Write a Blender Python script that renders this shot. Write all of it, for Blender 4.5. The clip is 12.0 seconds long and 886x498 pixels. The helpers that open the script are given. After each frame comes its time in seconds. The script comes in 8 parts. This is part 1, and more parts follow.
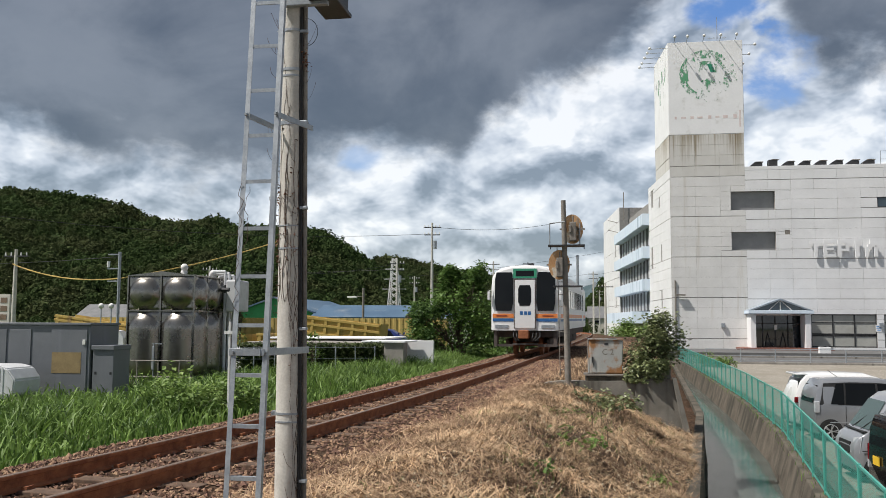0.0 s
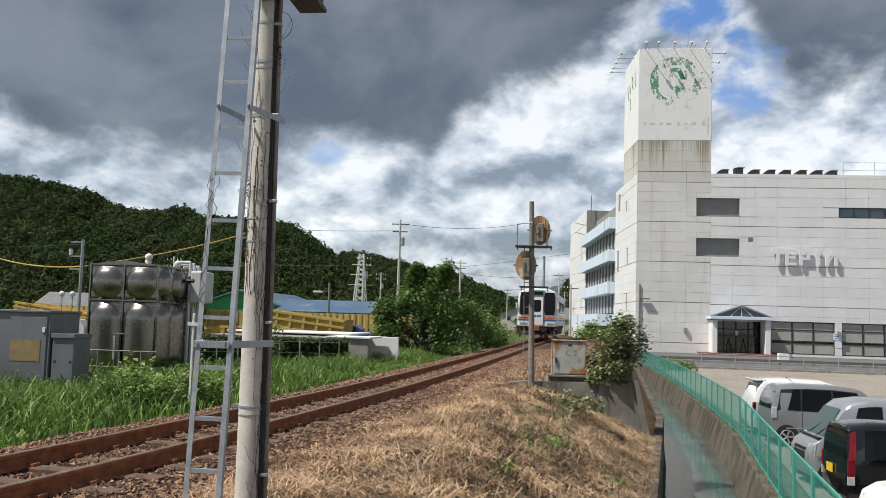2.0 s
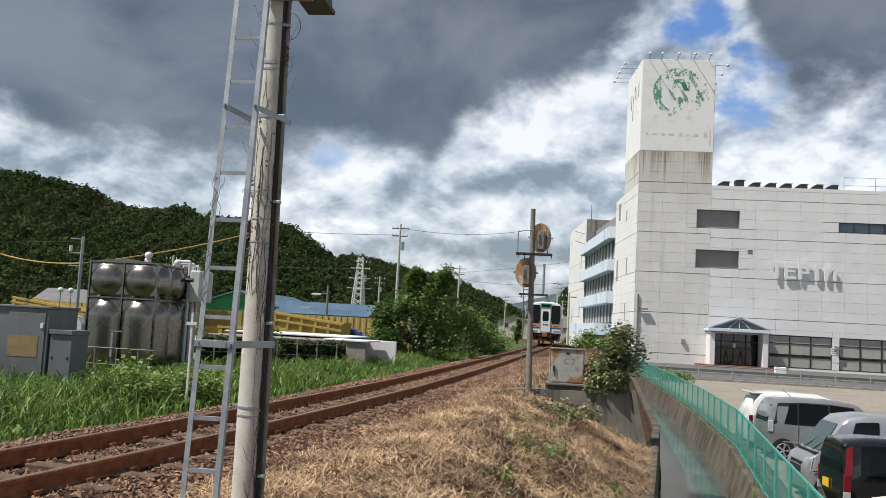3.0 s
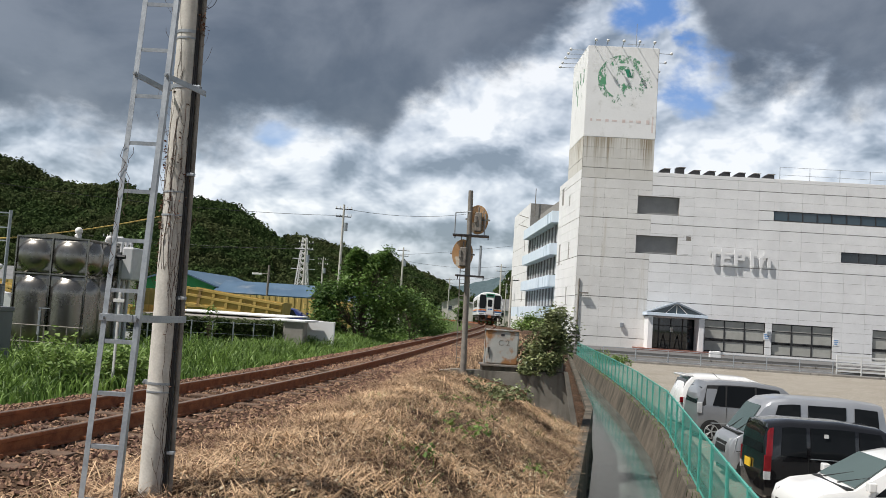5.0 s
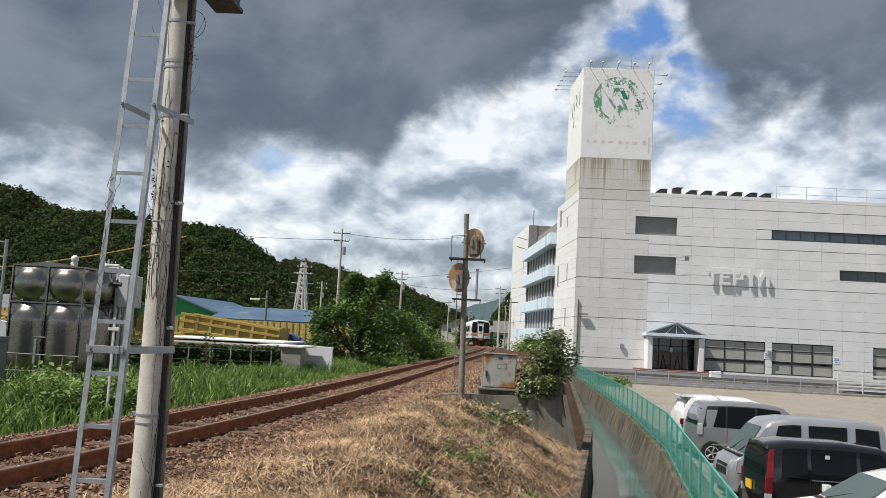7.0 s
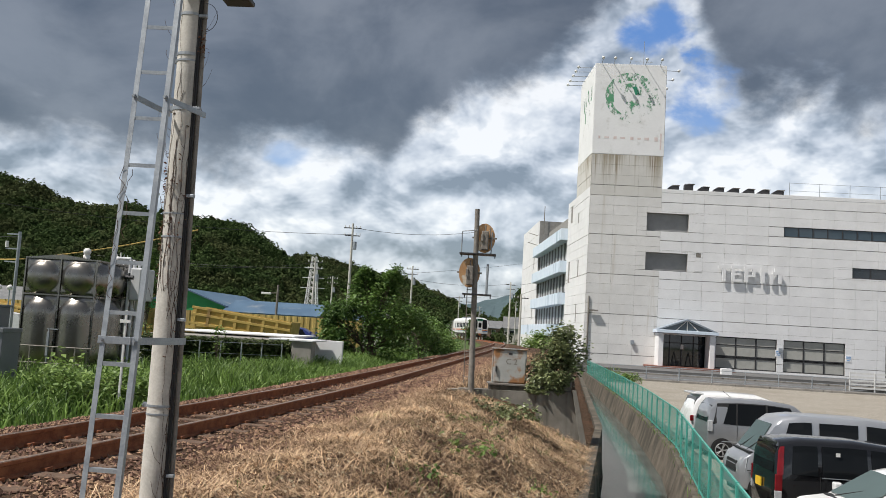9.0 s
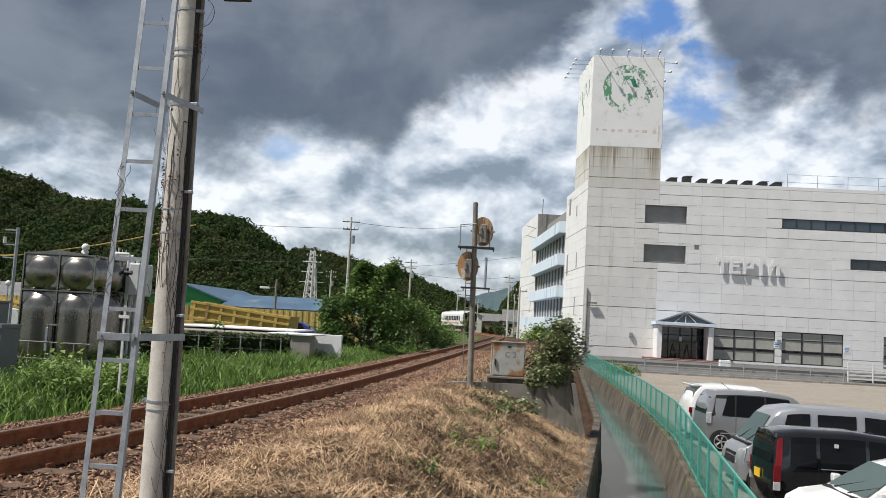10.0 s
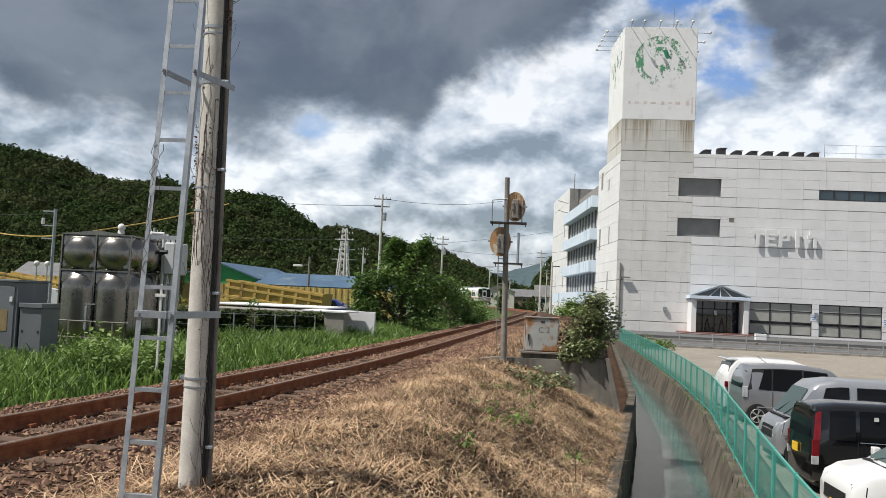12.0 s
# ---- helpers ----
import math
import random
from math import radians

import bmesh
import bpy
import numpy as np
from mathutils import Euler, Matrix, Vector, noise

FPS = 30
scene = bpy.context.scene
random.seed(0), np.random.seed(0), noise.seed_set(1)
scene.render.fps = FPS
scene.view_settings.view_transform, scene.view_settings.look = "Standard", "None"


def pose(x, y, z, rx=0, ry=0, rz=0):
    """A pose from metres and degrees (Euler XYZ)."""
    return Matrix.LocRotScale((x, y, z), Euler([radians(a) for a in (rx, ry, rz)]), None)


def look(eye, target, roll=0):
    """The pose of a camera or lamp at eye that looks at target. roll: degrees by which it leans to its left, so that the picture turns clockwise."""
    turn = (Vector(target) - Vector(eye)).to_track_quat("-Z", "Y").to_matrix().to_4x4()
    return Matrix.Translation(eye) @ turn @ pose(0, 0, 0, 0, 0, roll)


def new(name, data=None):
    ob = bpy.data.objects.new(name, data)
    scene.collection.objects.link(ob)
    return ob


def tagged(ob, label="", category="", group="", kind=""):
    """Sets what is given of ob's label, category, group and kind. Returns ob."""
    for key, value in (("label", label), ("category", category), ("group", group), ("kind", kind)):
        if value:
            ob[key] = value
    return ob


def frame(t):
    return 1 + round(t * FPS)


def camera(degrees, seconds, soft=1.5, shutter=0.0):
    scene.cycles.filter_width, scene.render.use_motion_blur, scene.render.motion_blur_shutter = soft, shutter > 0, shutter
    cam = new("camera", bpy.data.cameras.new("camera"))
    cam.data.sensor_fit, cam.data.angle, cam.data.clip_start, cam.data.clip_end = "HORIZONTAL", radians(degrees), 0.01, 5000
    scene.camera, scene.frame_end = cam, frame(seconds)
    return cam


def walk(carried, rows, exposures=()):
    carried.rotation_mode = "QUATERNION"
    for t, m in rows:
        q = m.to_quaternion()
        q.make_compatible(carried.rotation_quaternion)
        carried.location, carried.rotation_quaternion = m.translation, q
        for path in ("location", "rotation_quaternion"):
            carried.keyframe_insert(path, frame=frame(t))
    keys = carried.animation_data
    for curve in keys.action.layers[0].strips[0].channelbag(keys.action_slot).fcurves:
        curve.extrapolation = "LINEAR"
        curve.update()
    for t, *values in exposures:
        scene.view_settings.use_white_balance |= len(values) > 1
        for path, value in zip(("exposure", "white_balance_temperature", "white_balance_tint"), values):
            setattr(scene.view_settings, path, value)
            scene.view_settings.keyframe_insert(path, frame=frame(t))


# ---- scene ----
cam = camera(53.58, 12.0, soft=0.7)
PATH = [
    (0.0, -0.000, 0.000, 1.450, 94.807, -0.269, 9.040),
    (0.5, -0.005, -0.017, 1.462, 95.239, -0.444, 8.244),
    (1.0, -0.013, -0.024, 1.460, 95.237, -0.843, 8.010),
    (1.5, -0.010, -0.027, 1.451, 94.874, -1.390, 7.508),
    (2.0, -0.003, -0.027, 1.451, 94.692, -1.780, 6.783),
    (2.5, -0.003, -0.036, 1.444, 94.863, -2.275, 6.479),
    (3.0, -0.032, -0.023, 1.446, 95.053, -3.133, 6.616),
    (3.2, -0.023, -0.017, 1.450, 95.157, -3.279, 6.429),
    (4.8, 0.139, 0.050, 1.434, 93.877, -4.355, 2.896),
    (5.0, 0.176, 0.026, 1.424, 94.112, -3.754, 3.002),
    (5.5, 0.214, 0.035, 1.435, 94.698, -2.339, 3.209),
    (6.0, 0.225, 0.047, 1.445, 95.102, -2.020, 3.282),
    (6.5, 0.238, 0.070, 1.450, 95.248, -2.316, 3.240),
    (7.0, 0.235, 0.067, 1.456, 95.592, -3.054, 2.991),
    (9.0, 0.242, 0.058, 1.443, 95.258, -3.445, 3.659),
    (9.5, 0.247, 0.063, 1.454, 95.084, -3.180, 3.745),
    (10.0, 0.241, 0.053, 1.451, 94.823, -3.134, 3.582),
    (10.5, 0.239, 0.058, 1.444, 94.259, -2.636, 4.039),
    (11.0, 0.241, 0.053, 1.441, 93.705, -2.214, 5.761),
    (11.5, 0.231, 0.094, 1.443, 93.288, -2.592, 6.199),
    (12.0, 0.225, 0.091, 1.444, 93.172, -2.610, 5.688),
]
walk(cam, [(t, pose(*row)) for t, *row in PATH])

# ---------------------------------------------------------------- world and sun
SUN_AZ, SUN_EL = radians(65), radians(56)  # the light travels towards +x and +y
sun_way = Vector((math.sin(SUN_AZ) * math.cos(SUN_EL), math.cos(SUN_AZ) * math.cos(SUN_EL), -math.sin(SUN_EL)))
sun = new("sun", bpy.data.lights.new("sun", "SUN"))
sun.data.energy, sun.data.angle, sun.data.color = 5.5, radians(0.6), (1.0, 0.95, 0.89)
sun.matrix_world = look((0, 0, 60), Vector((0, 0, 60)) + sun_way)
scene.view_settings.exposure = 0.0


class Nodes:
    """Short-hand for a node tree."""

    def __init__(self, tree):
        self.t = tree
        tree.nodes.clear()

    def add(self, kind, **kw):
        n = self.t.nodes.new("ShaderNode" + kind)
        for k, v in kw.items():
            if k == "ins":
                for key, val in v.items():
                    if isinstance(val, bpy.types.NodeSocket):
                        self.t.links.new(val, n.inputs[key])
                    else:
                        n.inputs[key].default_value = val
            else:
                setattr(n, k, v)
        return n

    def noise(self, vec, scale, detail=4, rough=0.55, distort=0.0):
        n = self.add("TexNoise", ins={"Scale": scale, "Detail": detail, "Roughness": rough, "Distortion": distort})
        if vec is not None:
            self.t.links.new(vec, n.inputs["Vector"])
        return n.outputs[0]

    def maths(self, op, a, b=0.0, clamp=False):
        n = self.add("Math", operation=op, use_clamp=clamp)
        for i, v in enumerate((a, b)):
            if isinstance(v, bpy.types.NodeSocket):
                self.t.links.new(v, n.inputs[i])
            else:
                n.inputs[i].default_value = v
        return n.outputs[0]

    def step(self, v, lo, hi):
        n = self.add("MapRange", interpolation_type="SMOOTHSTEP", ins={0: v, 1: lo, 2: hi, 3: 0.0, 4: 1.0})
        return n.outputs[0]

    def mix(self, fac, a, b):
        n = self.add("Mix", data_type="RGBA")
        for i, v in ((0, fac), (6, a), (7, b)):
            if isinstance(v, bpy.types.NodeSocket):
                self.t.links.new(v, n.inputs[i])
            else:
                n.inputs[i].default_value = v if i == 0 else (*v[:3], 1)
        return n.outputs[2]

    def scaled(self, vec, s):
        return self.add("Mapping", ins={"Vector": vec, "Scale": s}).outputs[0]


def make_sky():
    w = bpy.data.worlds.new("sky")
    scene.world = w
    w.use_nodes = True
    n = Nodes(w.node_tree)
    gen = n.add("TexCoord").outputs["Generated"]
    sky = n.add("TexSky", sky_type="NISHITA", sun_disc=False, sun_elevation=SUN_EL, sun_rotation=math.pi + SUN_AZ, altitude=50, dust_density=1.0)
    sep = n.add("SeparateXYZ", ins={0: gen})
    x, y, z = sep.outputs
    az = n.maths("ARCTAN2", x, y)           # radians, clockwise from +y
    el = n.maths("ARCSINE", z)
    comb = n.add("CombineXYZ", ins={0: az, 1: n.maths("MULTIPLY", el, 1.5), 2: 0.0}).outputs[0]
    big = n.noise(comb, 3.4, 4, 0.5, 0.1)
    mid = n.noise(comb, 7.5, 9, 0.55, 0.25)
    fine = n.noise(comb, 30.0, 6, 0.6)

    def puffs(vec):
        """Rounded heads at three sizes."""
        warp = n.add("VectorMath", operation="ADD", ins={0: vec, 1: n.add("VectorMath", operation="SCALE", ins={0: n.add("TexNoise", ins={"Vector": vec, "Scale": 9.0, "Detail": 4.0}).outputs[1], "Scale": 0.07}).outputs[0]}).outputs[0]
        v = n.add("TexVoronoi", feature="SMOOTH_F1", normalize=True, ins={"Vector": warp, "Scale": 11.0, "Detail": 3.0, "Roughness": 0.55, "Lacunarity": 2.3, "Smoothness": 0.35})
        return n.maths("SUBTRACT", 1.0, v.outputs["Distance"])

    def patch(deg_az, deg_el, w, h, amp):
        """A soft oval of the sky, with a frayed rim."""
        u = n.maths("DIVIDE", n.maths("SUBTRACT", az, radians(deg_az)), radians(w))
        t = n.maths("DIVIDE", n.maths("SUBTRACT", el, radians(deg_el)), radians(h))
        q = n.maths("ADD", n.maths("ADD", n.maths("MULTIPLY", u, u), n.maths("MULTIPLY", t, t)), n.maths("MULTIPLY", n.maths("SUBTRACT", mid, 0.5), 4.5))
        return n.maths("MULTIPLY", n.step(q, 1.9, -0.3), amp)

    def total(rows):
        out = patch(*rows[0])
        for row in rows[1:]:
            out = n.maths("ADD", out, patch(*row))
        return out
    # heaped clouds: sunlit heads, grey bellies, and the gaps where the blue shows
    glow = total(((0.5, 14.2, 5.0, 2.8, 0.42), (-4.5, 12.0, 3.2, 1.6, 0.34), (-5.6, 7.3, 4.2, 1.3, 0.42), (-15.5, 6.2, 5.0, 1.9, 0.28), (-12.6, 9.4, 1.7, 2.0, 0.36), (15.0, 10.6, 7.0, 3.4, 0.40), (-20.5, 7.5, 3.0, 1.3, 0.2),
                  (-2.0, 9.6, 6.0, 0.9, -0.26), (-3.0, 5.0, 5.5, 0.9, -0.40), (-9.0, 8.7, 2.2, 1.4, -0.22), (-27.0, 8.0, 5.0, 1.4, -0.10), (-16.0, 4.0, 9.0, 0.8, -0.15)))
    here, aside = puffs(comb), puffs(n.add("VectorMath", operation="ADD", ins={0: comb, 1: (-0.012, 0.026, 0.0)}).outputs[0])
    relief = n.maths("MULTIPLY", n.maths("SUBTRACT", here, aside), 3.0)
    lum = n.maths("ADD", n.maths("ADD", n.maths("ADD", glow, relief), n.maths("MULTIPLY", n.maths("SUBTRACT", mid, 0.5), 0.7)), n.maths("ADD", n.maths("MULTIPLY", n.maths("SUBTRACT", fine, 0.5), 0.12), 0.46))
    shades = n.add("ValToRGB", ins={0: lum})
    for k, (place, c) in enumerate(((0.0, (0.19, 0.225, 0.27)), (0.30, (0.34, 0.385, 0.445)), (0.58, (0.56, 0.60, 0.66)), (0.84, (0.74, 0.77, 0.805)), (1.0, (0.90, 0.905, 0.91)))):
        e = shades.color_ramp.elements[k] if k < 2 else shades.color_ramp.elements.new(place)
        e.position, e.color = place, (*c, 1)
    gap = total(((11.9, 15.6, 2.7, 2.6, 0.85), (9.8, 19.5, 2.4, 2.2, 0.6), (-14.6, 10.7, 1.6, 0.8, 0.34), (-17.0, 9.3, 3.0, 0.9, 0.24)))
    cover = n.step(n.maths("ADD", n.maths("SUBTRACT", mid, gap), n.maths("MULTIPLY", n.maths("SUBTRACT", big, 0.5), 0.4)), -0.14, 0.36)
    clear = n.mix(n.step(el, 0.02, 0.34), (0.50, 0.64, 0.80), (0.10, 0.23, 0.55))
    sky_c = n.mix(cover, clear, shades.outputs[0])
    # the dark layer above: the height of its ragged base, by bearing
    wob = n.maths("ADD", n.maths("MULTIPLY", n.maths("SUBTRACT", big, 0.5), 0.04), n.maths("MULTIPLY", n.maths("SUBTRACT", mid, 0.5), 0.15))
    ramp = n.add("ValToRGB", ins={0: n.maths("ADD", n.maths("DIVIDE", az, 1.4), 0.6)})
    bearings = ((-48, 11.0), (-34, 11.6), (-30, 10.1), (-25, 9.6), (-18, 10.7), (-12, 11.6), (-8, 11.0), (-6, 13.6), (-2, 15.6), (3, 17.6), (6, 20.5), (9, 25.0), (11.5, 22.0), (13.2, 17.6), (15, 14.8), (21, 13.8), (31, 14.2))
    stops = ramp.color_ramp.elements
    for k, (deg_az, deg_el) in enumerate(bearings):
        e = stops[k] if k < 2 else stops.new(radians(deg_az) / 1.4 + 0.6)
        e.position = radians(deg_az) / 1.4 + 0.6
    for e, (deg_az, deg_el) in zip(sorted(stops, key=lambda q: q.position), bearings):
        e.color = (radians(deg_el), radians(deg_el), radians(deg_el), 1)
    over = n.maths("SUBTRACT", n.maths("ADD", n.maths("ADD", el, wob), n.maths("MULTIPLY", n.maths("SUBTRACT", fine, 0.5), 0.04)), ramp.outputs[0])
    dark = n.step(over, -0.024, 0.026)
    shade = n.mix(n.step(n.maths("ADD", n.noise(comb, 4.2, 6, 0.55, 0.4), n.maths("MULTIPLY", n.step(over, 0.0, 0.2), 0.10)), 0.38, 0.68), (0.056, 0.061, 0.070), (0.163, 0.172, 0.188))
    sky_c = n.mix(n.maths("MULTIPLY", dark, 0.97), sky_c, shade)
    back = n.add("Background", ins={"Color": sky_c, "Strength": 0.95})
    real = n.add("Background", ins={"Color": sky.outputs[0], "Strength": 0.03})
    both = n.add("AddShader", ins={0: back.outputs[0], 1: real.outputs[0]})
    n.add("OutputWorld", ins={0: both.outputs[0]})


make_sky()


# ---------------------------------------------------------------- materials
def surf(name, c1, c2, scale=3.0, rough=0.8, bump=0.2, metal=0.0, fine=60.0, stain=None, stain_scale=0.6, stain_cut=(0.55, 0.72), streak=False, vary=0.0, coat=0.0, island=False, coords="Object", spec=0.4, fine_mix=0.35):
    """A surface with colour variation at two scales, optional stains, and bump."""
    m = bpy.data.materials.new(name)
    m.use_nodes = True
    n = Nodes(m.node_tree)
    tc = n.add("TexCoord").outputs[coords] if coords == "Object" else n.add("NewGeometry").outputs["Position"]
    a = n.noise(tc, scale, 5, 0.6)
    f = n.noise(tc, fine, 3, 0.6)
    blend = n.maths("ADD", n.maths("MULTIPLY", a, 1 - fine_mix), n.maths("MULTIPLY", f, fine_mix))
    col = n.mix(n.step(blend, 0.32, 0.68), c1, c2)
    if stain:
        vec = n.scaled(tc, (1, 1, 0.08)) if streak else tc
        s = n.step(n.noise(vec, stain_scale, 6, 0.6), *stain_cut)
        col = n.mix(s, col, stain)
    if vary:
        rnd = n.add("NewGeometry").outputs["Random Per Island"] if island else n.add("ObjectInfo").outputs["Random"]
        hsv = n.add("HueSaturation", ins={"Color": col, "Value": n.maths("ADD", n.maths("MULTIPLY", rnd, 2 * vary), 1 - vary), "Hue": n.maths("ADD", n.maths("MULTIPLY", rnd, 0.06 * vary), 0.5 - 0.03 * vary)})
        col = hsv.outputs[0]
    bs = n.add("BsdfPrincipled", ins={"Base Color": col, "Metallic": metal, "Specular IOR Level": spec, "Coat Weight": coat, "Coat Roughness": 0.05})
    n.t.links.new(n.maths("ADD", n.maths("MULTIPLY", n.maths("SUBTRACT", a, 0.5), 0.25), rough, True), bs.inputs["Roughness"])
    if bump:
        b = n.add("Bump", ins={"Strength": min(1.0, bump), "Distance": 0.02 if bump < 1 else 1.2, "Height": blend})
        n.t.links.new(b.outputs[0], bs.inputs["Normal"])
    n.add("OutputMaterial", ins={0: bs.outputs[0]})
    return m


def leafy(name, c1, c2, rough=0.55, through_light=0.25):
    """Leaves and blades: a colour of its own for each, some light through them."""
    m = bpy.data.materials.new(name)
    m.use_nodes = True
    n = Nodes(m.node_tree)
    rnd = n.add("NewGeometry").outputs["Random Per Island"]
    pos = n.add("NewGeometry").outputs["Position"]
    patch = n.noise(pos, 0.9, 3)
    col = n.mix(n.maths("ADD", n.maths("MULTIPLY", rnd, 0.65), n.maths("MULTIPLY", n.maths("SUBTRACT", patch, 0.42), 2.0), True), c1, c2)
    bs = n.add("BsdfPrincipled", ins={"Base Color": col, "Roughness": rough, "Specular IOR Level": 0.35})
    tr = n.add("BsdfTranslucent", ins={"Color": col})
    mx = n.add("MixShader", ins={0: through_light, 1: bs.outputs[0], 2: tr.outputs[0]})
    n.add("OutputMaterial", ins={0: mx.outputs[0]})
    return m


def pane_mat(name, tint, rough=0.03, spec=0.8):
    m = bpy.data.materials.new(name)
    m.use_nodes = True
    n = Nodes(m.node_tree)
    pos = n.add("TexCoord").outputs["Object"]
    col = n.mix(n.noise(pos, 0.7, 2), tint, [c * 1.6 + 0.004 for c in tint])
    bs = n.add("BsdfPrincipled", ins={"Base Color": col, "Roughness": rough, "Specular IOR Level": spec, "IOR": 1.5})
    n.add("OutputMaterial", ins={0: bs.outputs[0]})
    return m


M = {}
M["rust"] = surf("rusty rail steel", (0.18, 0.06, 0.026), (0.38, 0.15, 0.066), 7, 0.85, 0.35, fine=90)
M["railtop"] = surf("worn rail head", (0.20, 0.13, 0.09), (0.34, 0.25, 0.19), 9, 0.42, 0.1, metal=0.5)
M["sleeper"] = surf("weathered timber", (0.07, 0.045, 0.032), (0.17, 0.11, 0.075), 6, 0.9, 0.4)
M["ballast"] = surf("ballast stone", (0.115, 0.062, 0.040), (0.29, 0.175, 0.118), 6, 0.92, 0.5, vary=0.6, island=True, coords="World")
M["soil"] = None
M["concrete"] = surf("weathered concrete", (0.20, 0.185, 0.165), (0.33, 0.31, 0.28), 1.6, 0.9, 0.35, stain=(0.085, 0.08, 0.068), stain_scale=2.2, streak=True)
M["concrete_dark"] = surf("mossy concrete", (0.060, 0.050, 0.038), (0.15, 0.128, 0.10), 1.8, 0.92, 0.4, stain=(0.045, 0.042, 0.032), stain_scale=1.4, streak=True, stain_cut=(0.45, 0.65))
M["pole"] = surf("spun concrete", (0.43, 0.41, 0.37), (0.60, 0.58, 0.53), 5, 0.85, 0.3, stain=(0.32, 0.295, 0.255), stain_scale=6, streak=True, stain_cut=(0.56, 0.75))
M["galv"] = surf("galvanised steel", (0.27, 0.295, 0.325), (0.40, 0.43, 0.455), 8, 0.5, 0.08, metal=0.45)
M["dark_metal"] = surf("dark painted metal", (0.022, 0.022, 0.024), (0.05, 0.05, 0.053), 8, 0.5, 0.1)
M["cable"] = surf("black cable", (0.014, 0.014, 0.015), (0.03, 0.03, 0.03), 12, 0.6, 0.05)
M["vine"] = surf("dry creeper", (0.045, 0.028, 0.02), (0.12, 0.07, 0.05), 18, 0.9, 0.2)
M["white_panel"] = surf("off-white wall panel", (0.69, 0.695, 0.70), (0.78, 0.785, 0.79), 0.5, 0.75, 0.08, fine=9, stain=(0.62, 0.61, 0.58), stain_scale=0.9, streak=True, stain_cut=(0.60, 0.86), vary=0.02, coords="World")
M["old_panel"] = surf("stained cladding panel", (0.63, 0.625, 0.61), (0.73, 0.725, 0.71), 0.5, 0.8, 0.1, fine=9, stain=(0.50, 0.46, 0.39), stain_scale=1.1, streak=True, stain_cut=(0.58, 0.84), vary=0.02, coords="World")
M["white_paint"] = surf("white painted wall", (0.76, 0.765, 0.77), (0.82, 0.825, 0.83), 0.4, 0.7, 0.05, fine=7, stain=(0.66, 0.66, 0.65), stain_scale=0.9, coords="World")
M["joint"] = surf("dark panel joint", (0.22, 0.21, 0.20), (0.32, 0.31, 0.29), 3, 0.9, 0.0)
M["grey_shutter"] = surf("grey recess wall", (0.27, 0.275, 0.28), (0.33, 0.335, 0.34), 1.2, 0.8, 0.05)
M["blue_band"] = surf("pale blue parapet", (0.58, 0.68, 0.79), (0.67, 0.755, 0.84), 0.8, 0.7, 0.05, stain=(0.3, 0.4, 0.5), stain_scale=0.8, streak=True)
M["glass"] = pane_mat("dark window glass", (0.012, 0.016, 0.02))
# Darker, less reflective copy of the glass: balcony shade is put into it.
M["glass_shade"] = pane_mat("shaded balcony glass", (0.010, 0.013, 0.017), 0.05, 0.12)
# Lighter, bluer copy: the sky's light on the panes is put into the tint.
M["glass_blue"] = pane_mat("sky-lit window glass", (0.03, 0.05, 0.065))
M["glass_car"] = pane_mat("tinted car glass", (0.005, 0.006, 0.007), 0.04, 0.14)
M["glass_clear"] = pane_mat("windscreen glass", (0.06, 0.085, 0.08))
M["blind"] = surf("grey window blind", (0.33, 0.33, 0.30), (0.42, 0.42, 0.39), 1.0, 0.5, 0.02)
M["brick_red"] = surf("red-brown step tile", (0.17, 0.075, 0.055), (0.25, 0.12, 0.09), 3, 0.8, 0.2)
M["asphalt"] = surf("asphalt", (0.10, 0.10, 0.10), (0.15, 0.15, 0.148), 0.5, 0.95, 0.2, fine=25, coords="World")
M["green_fence"] = surf("green painted steel", (0.055, 0.30, 0.245), (0.10, 0.40, 0.33), 6, 0.5, 0.06, stain=(0.22, 0.34, 0.30), stain_scale=5)
M["white_fence"] = surf("white painted rail", (0.62, 0.62, 0.6), (0.74, 0.74, 0.72), 5, 0.5, 0.04)
M["steel_tank"] = surf("dull stainless steel", (0.20, 0.19, 0.175), (0.31, 0.295, 0.27), 1.2, 0.28, 0.04, metal=0.95, fine=14, stain=(0.24, 0.22, 0.19), stain_scale=2.0, streak=True)
# Cabinet grey is lowered; the shade on its front is put into it.
M["grey_cabinet"] = surf("grey cabinet paint darkened for shade", (0.125, 0.135, 0.15), (0.165, 0.175, 0.19), 1.5, 0.55, 0.04, stain=(0.17, 0.18, 0.20), stain_scale=2.5, streak=True)
M["white_ribbed"] = surf("weathered white casing", (0.50, 0.51, 0.52), (0.62, 0.63, 0.64), 4, 0.55, 0.05)
M["yellow"] = surf("yellow painted steel", (0.40, 0.27, 0.07), (0.52, 0.37, 0.11), 1.5, 0.65, 0.1, stain=(0.24, 0.15, 0.06), stain_scale=1.6, streak=True)
M["notice"] = surf("faded notice board", (0.22, 0.16, 0.075), (0.30, 0.225, 0.11), 4, 0.7, 0.05, stain=(0.16, 0.12, 0.07), stain_scale=5)
M["yellow_fence"] = surf("yellow corrugated sheet", (0.40, 0.29, 0.09), (0.50, 0.38, 0.13), 1.0, 0.65, 0.05, stain=(0.30, 0.22, 0.09), stain_scale=1.2, streak=True)
M["blue_roof"] = surf("blue metal roofing", (0.055, 0.105, 0.17), (0.10, 0.165, 0.24), 0.5, 0.5, 0.1, stain=(0.22, 0.25, 0.28), stain_scale=0.4)
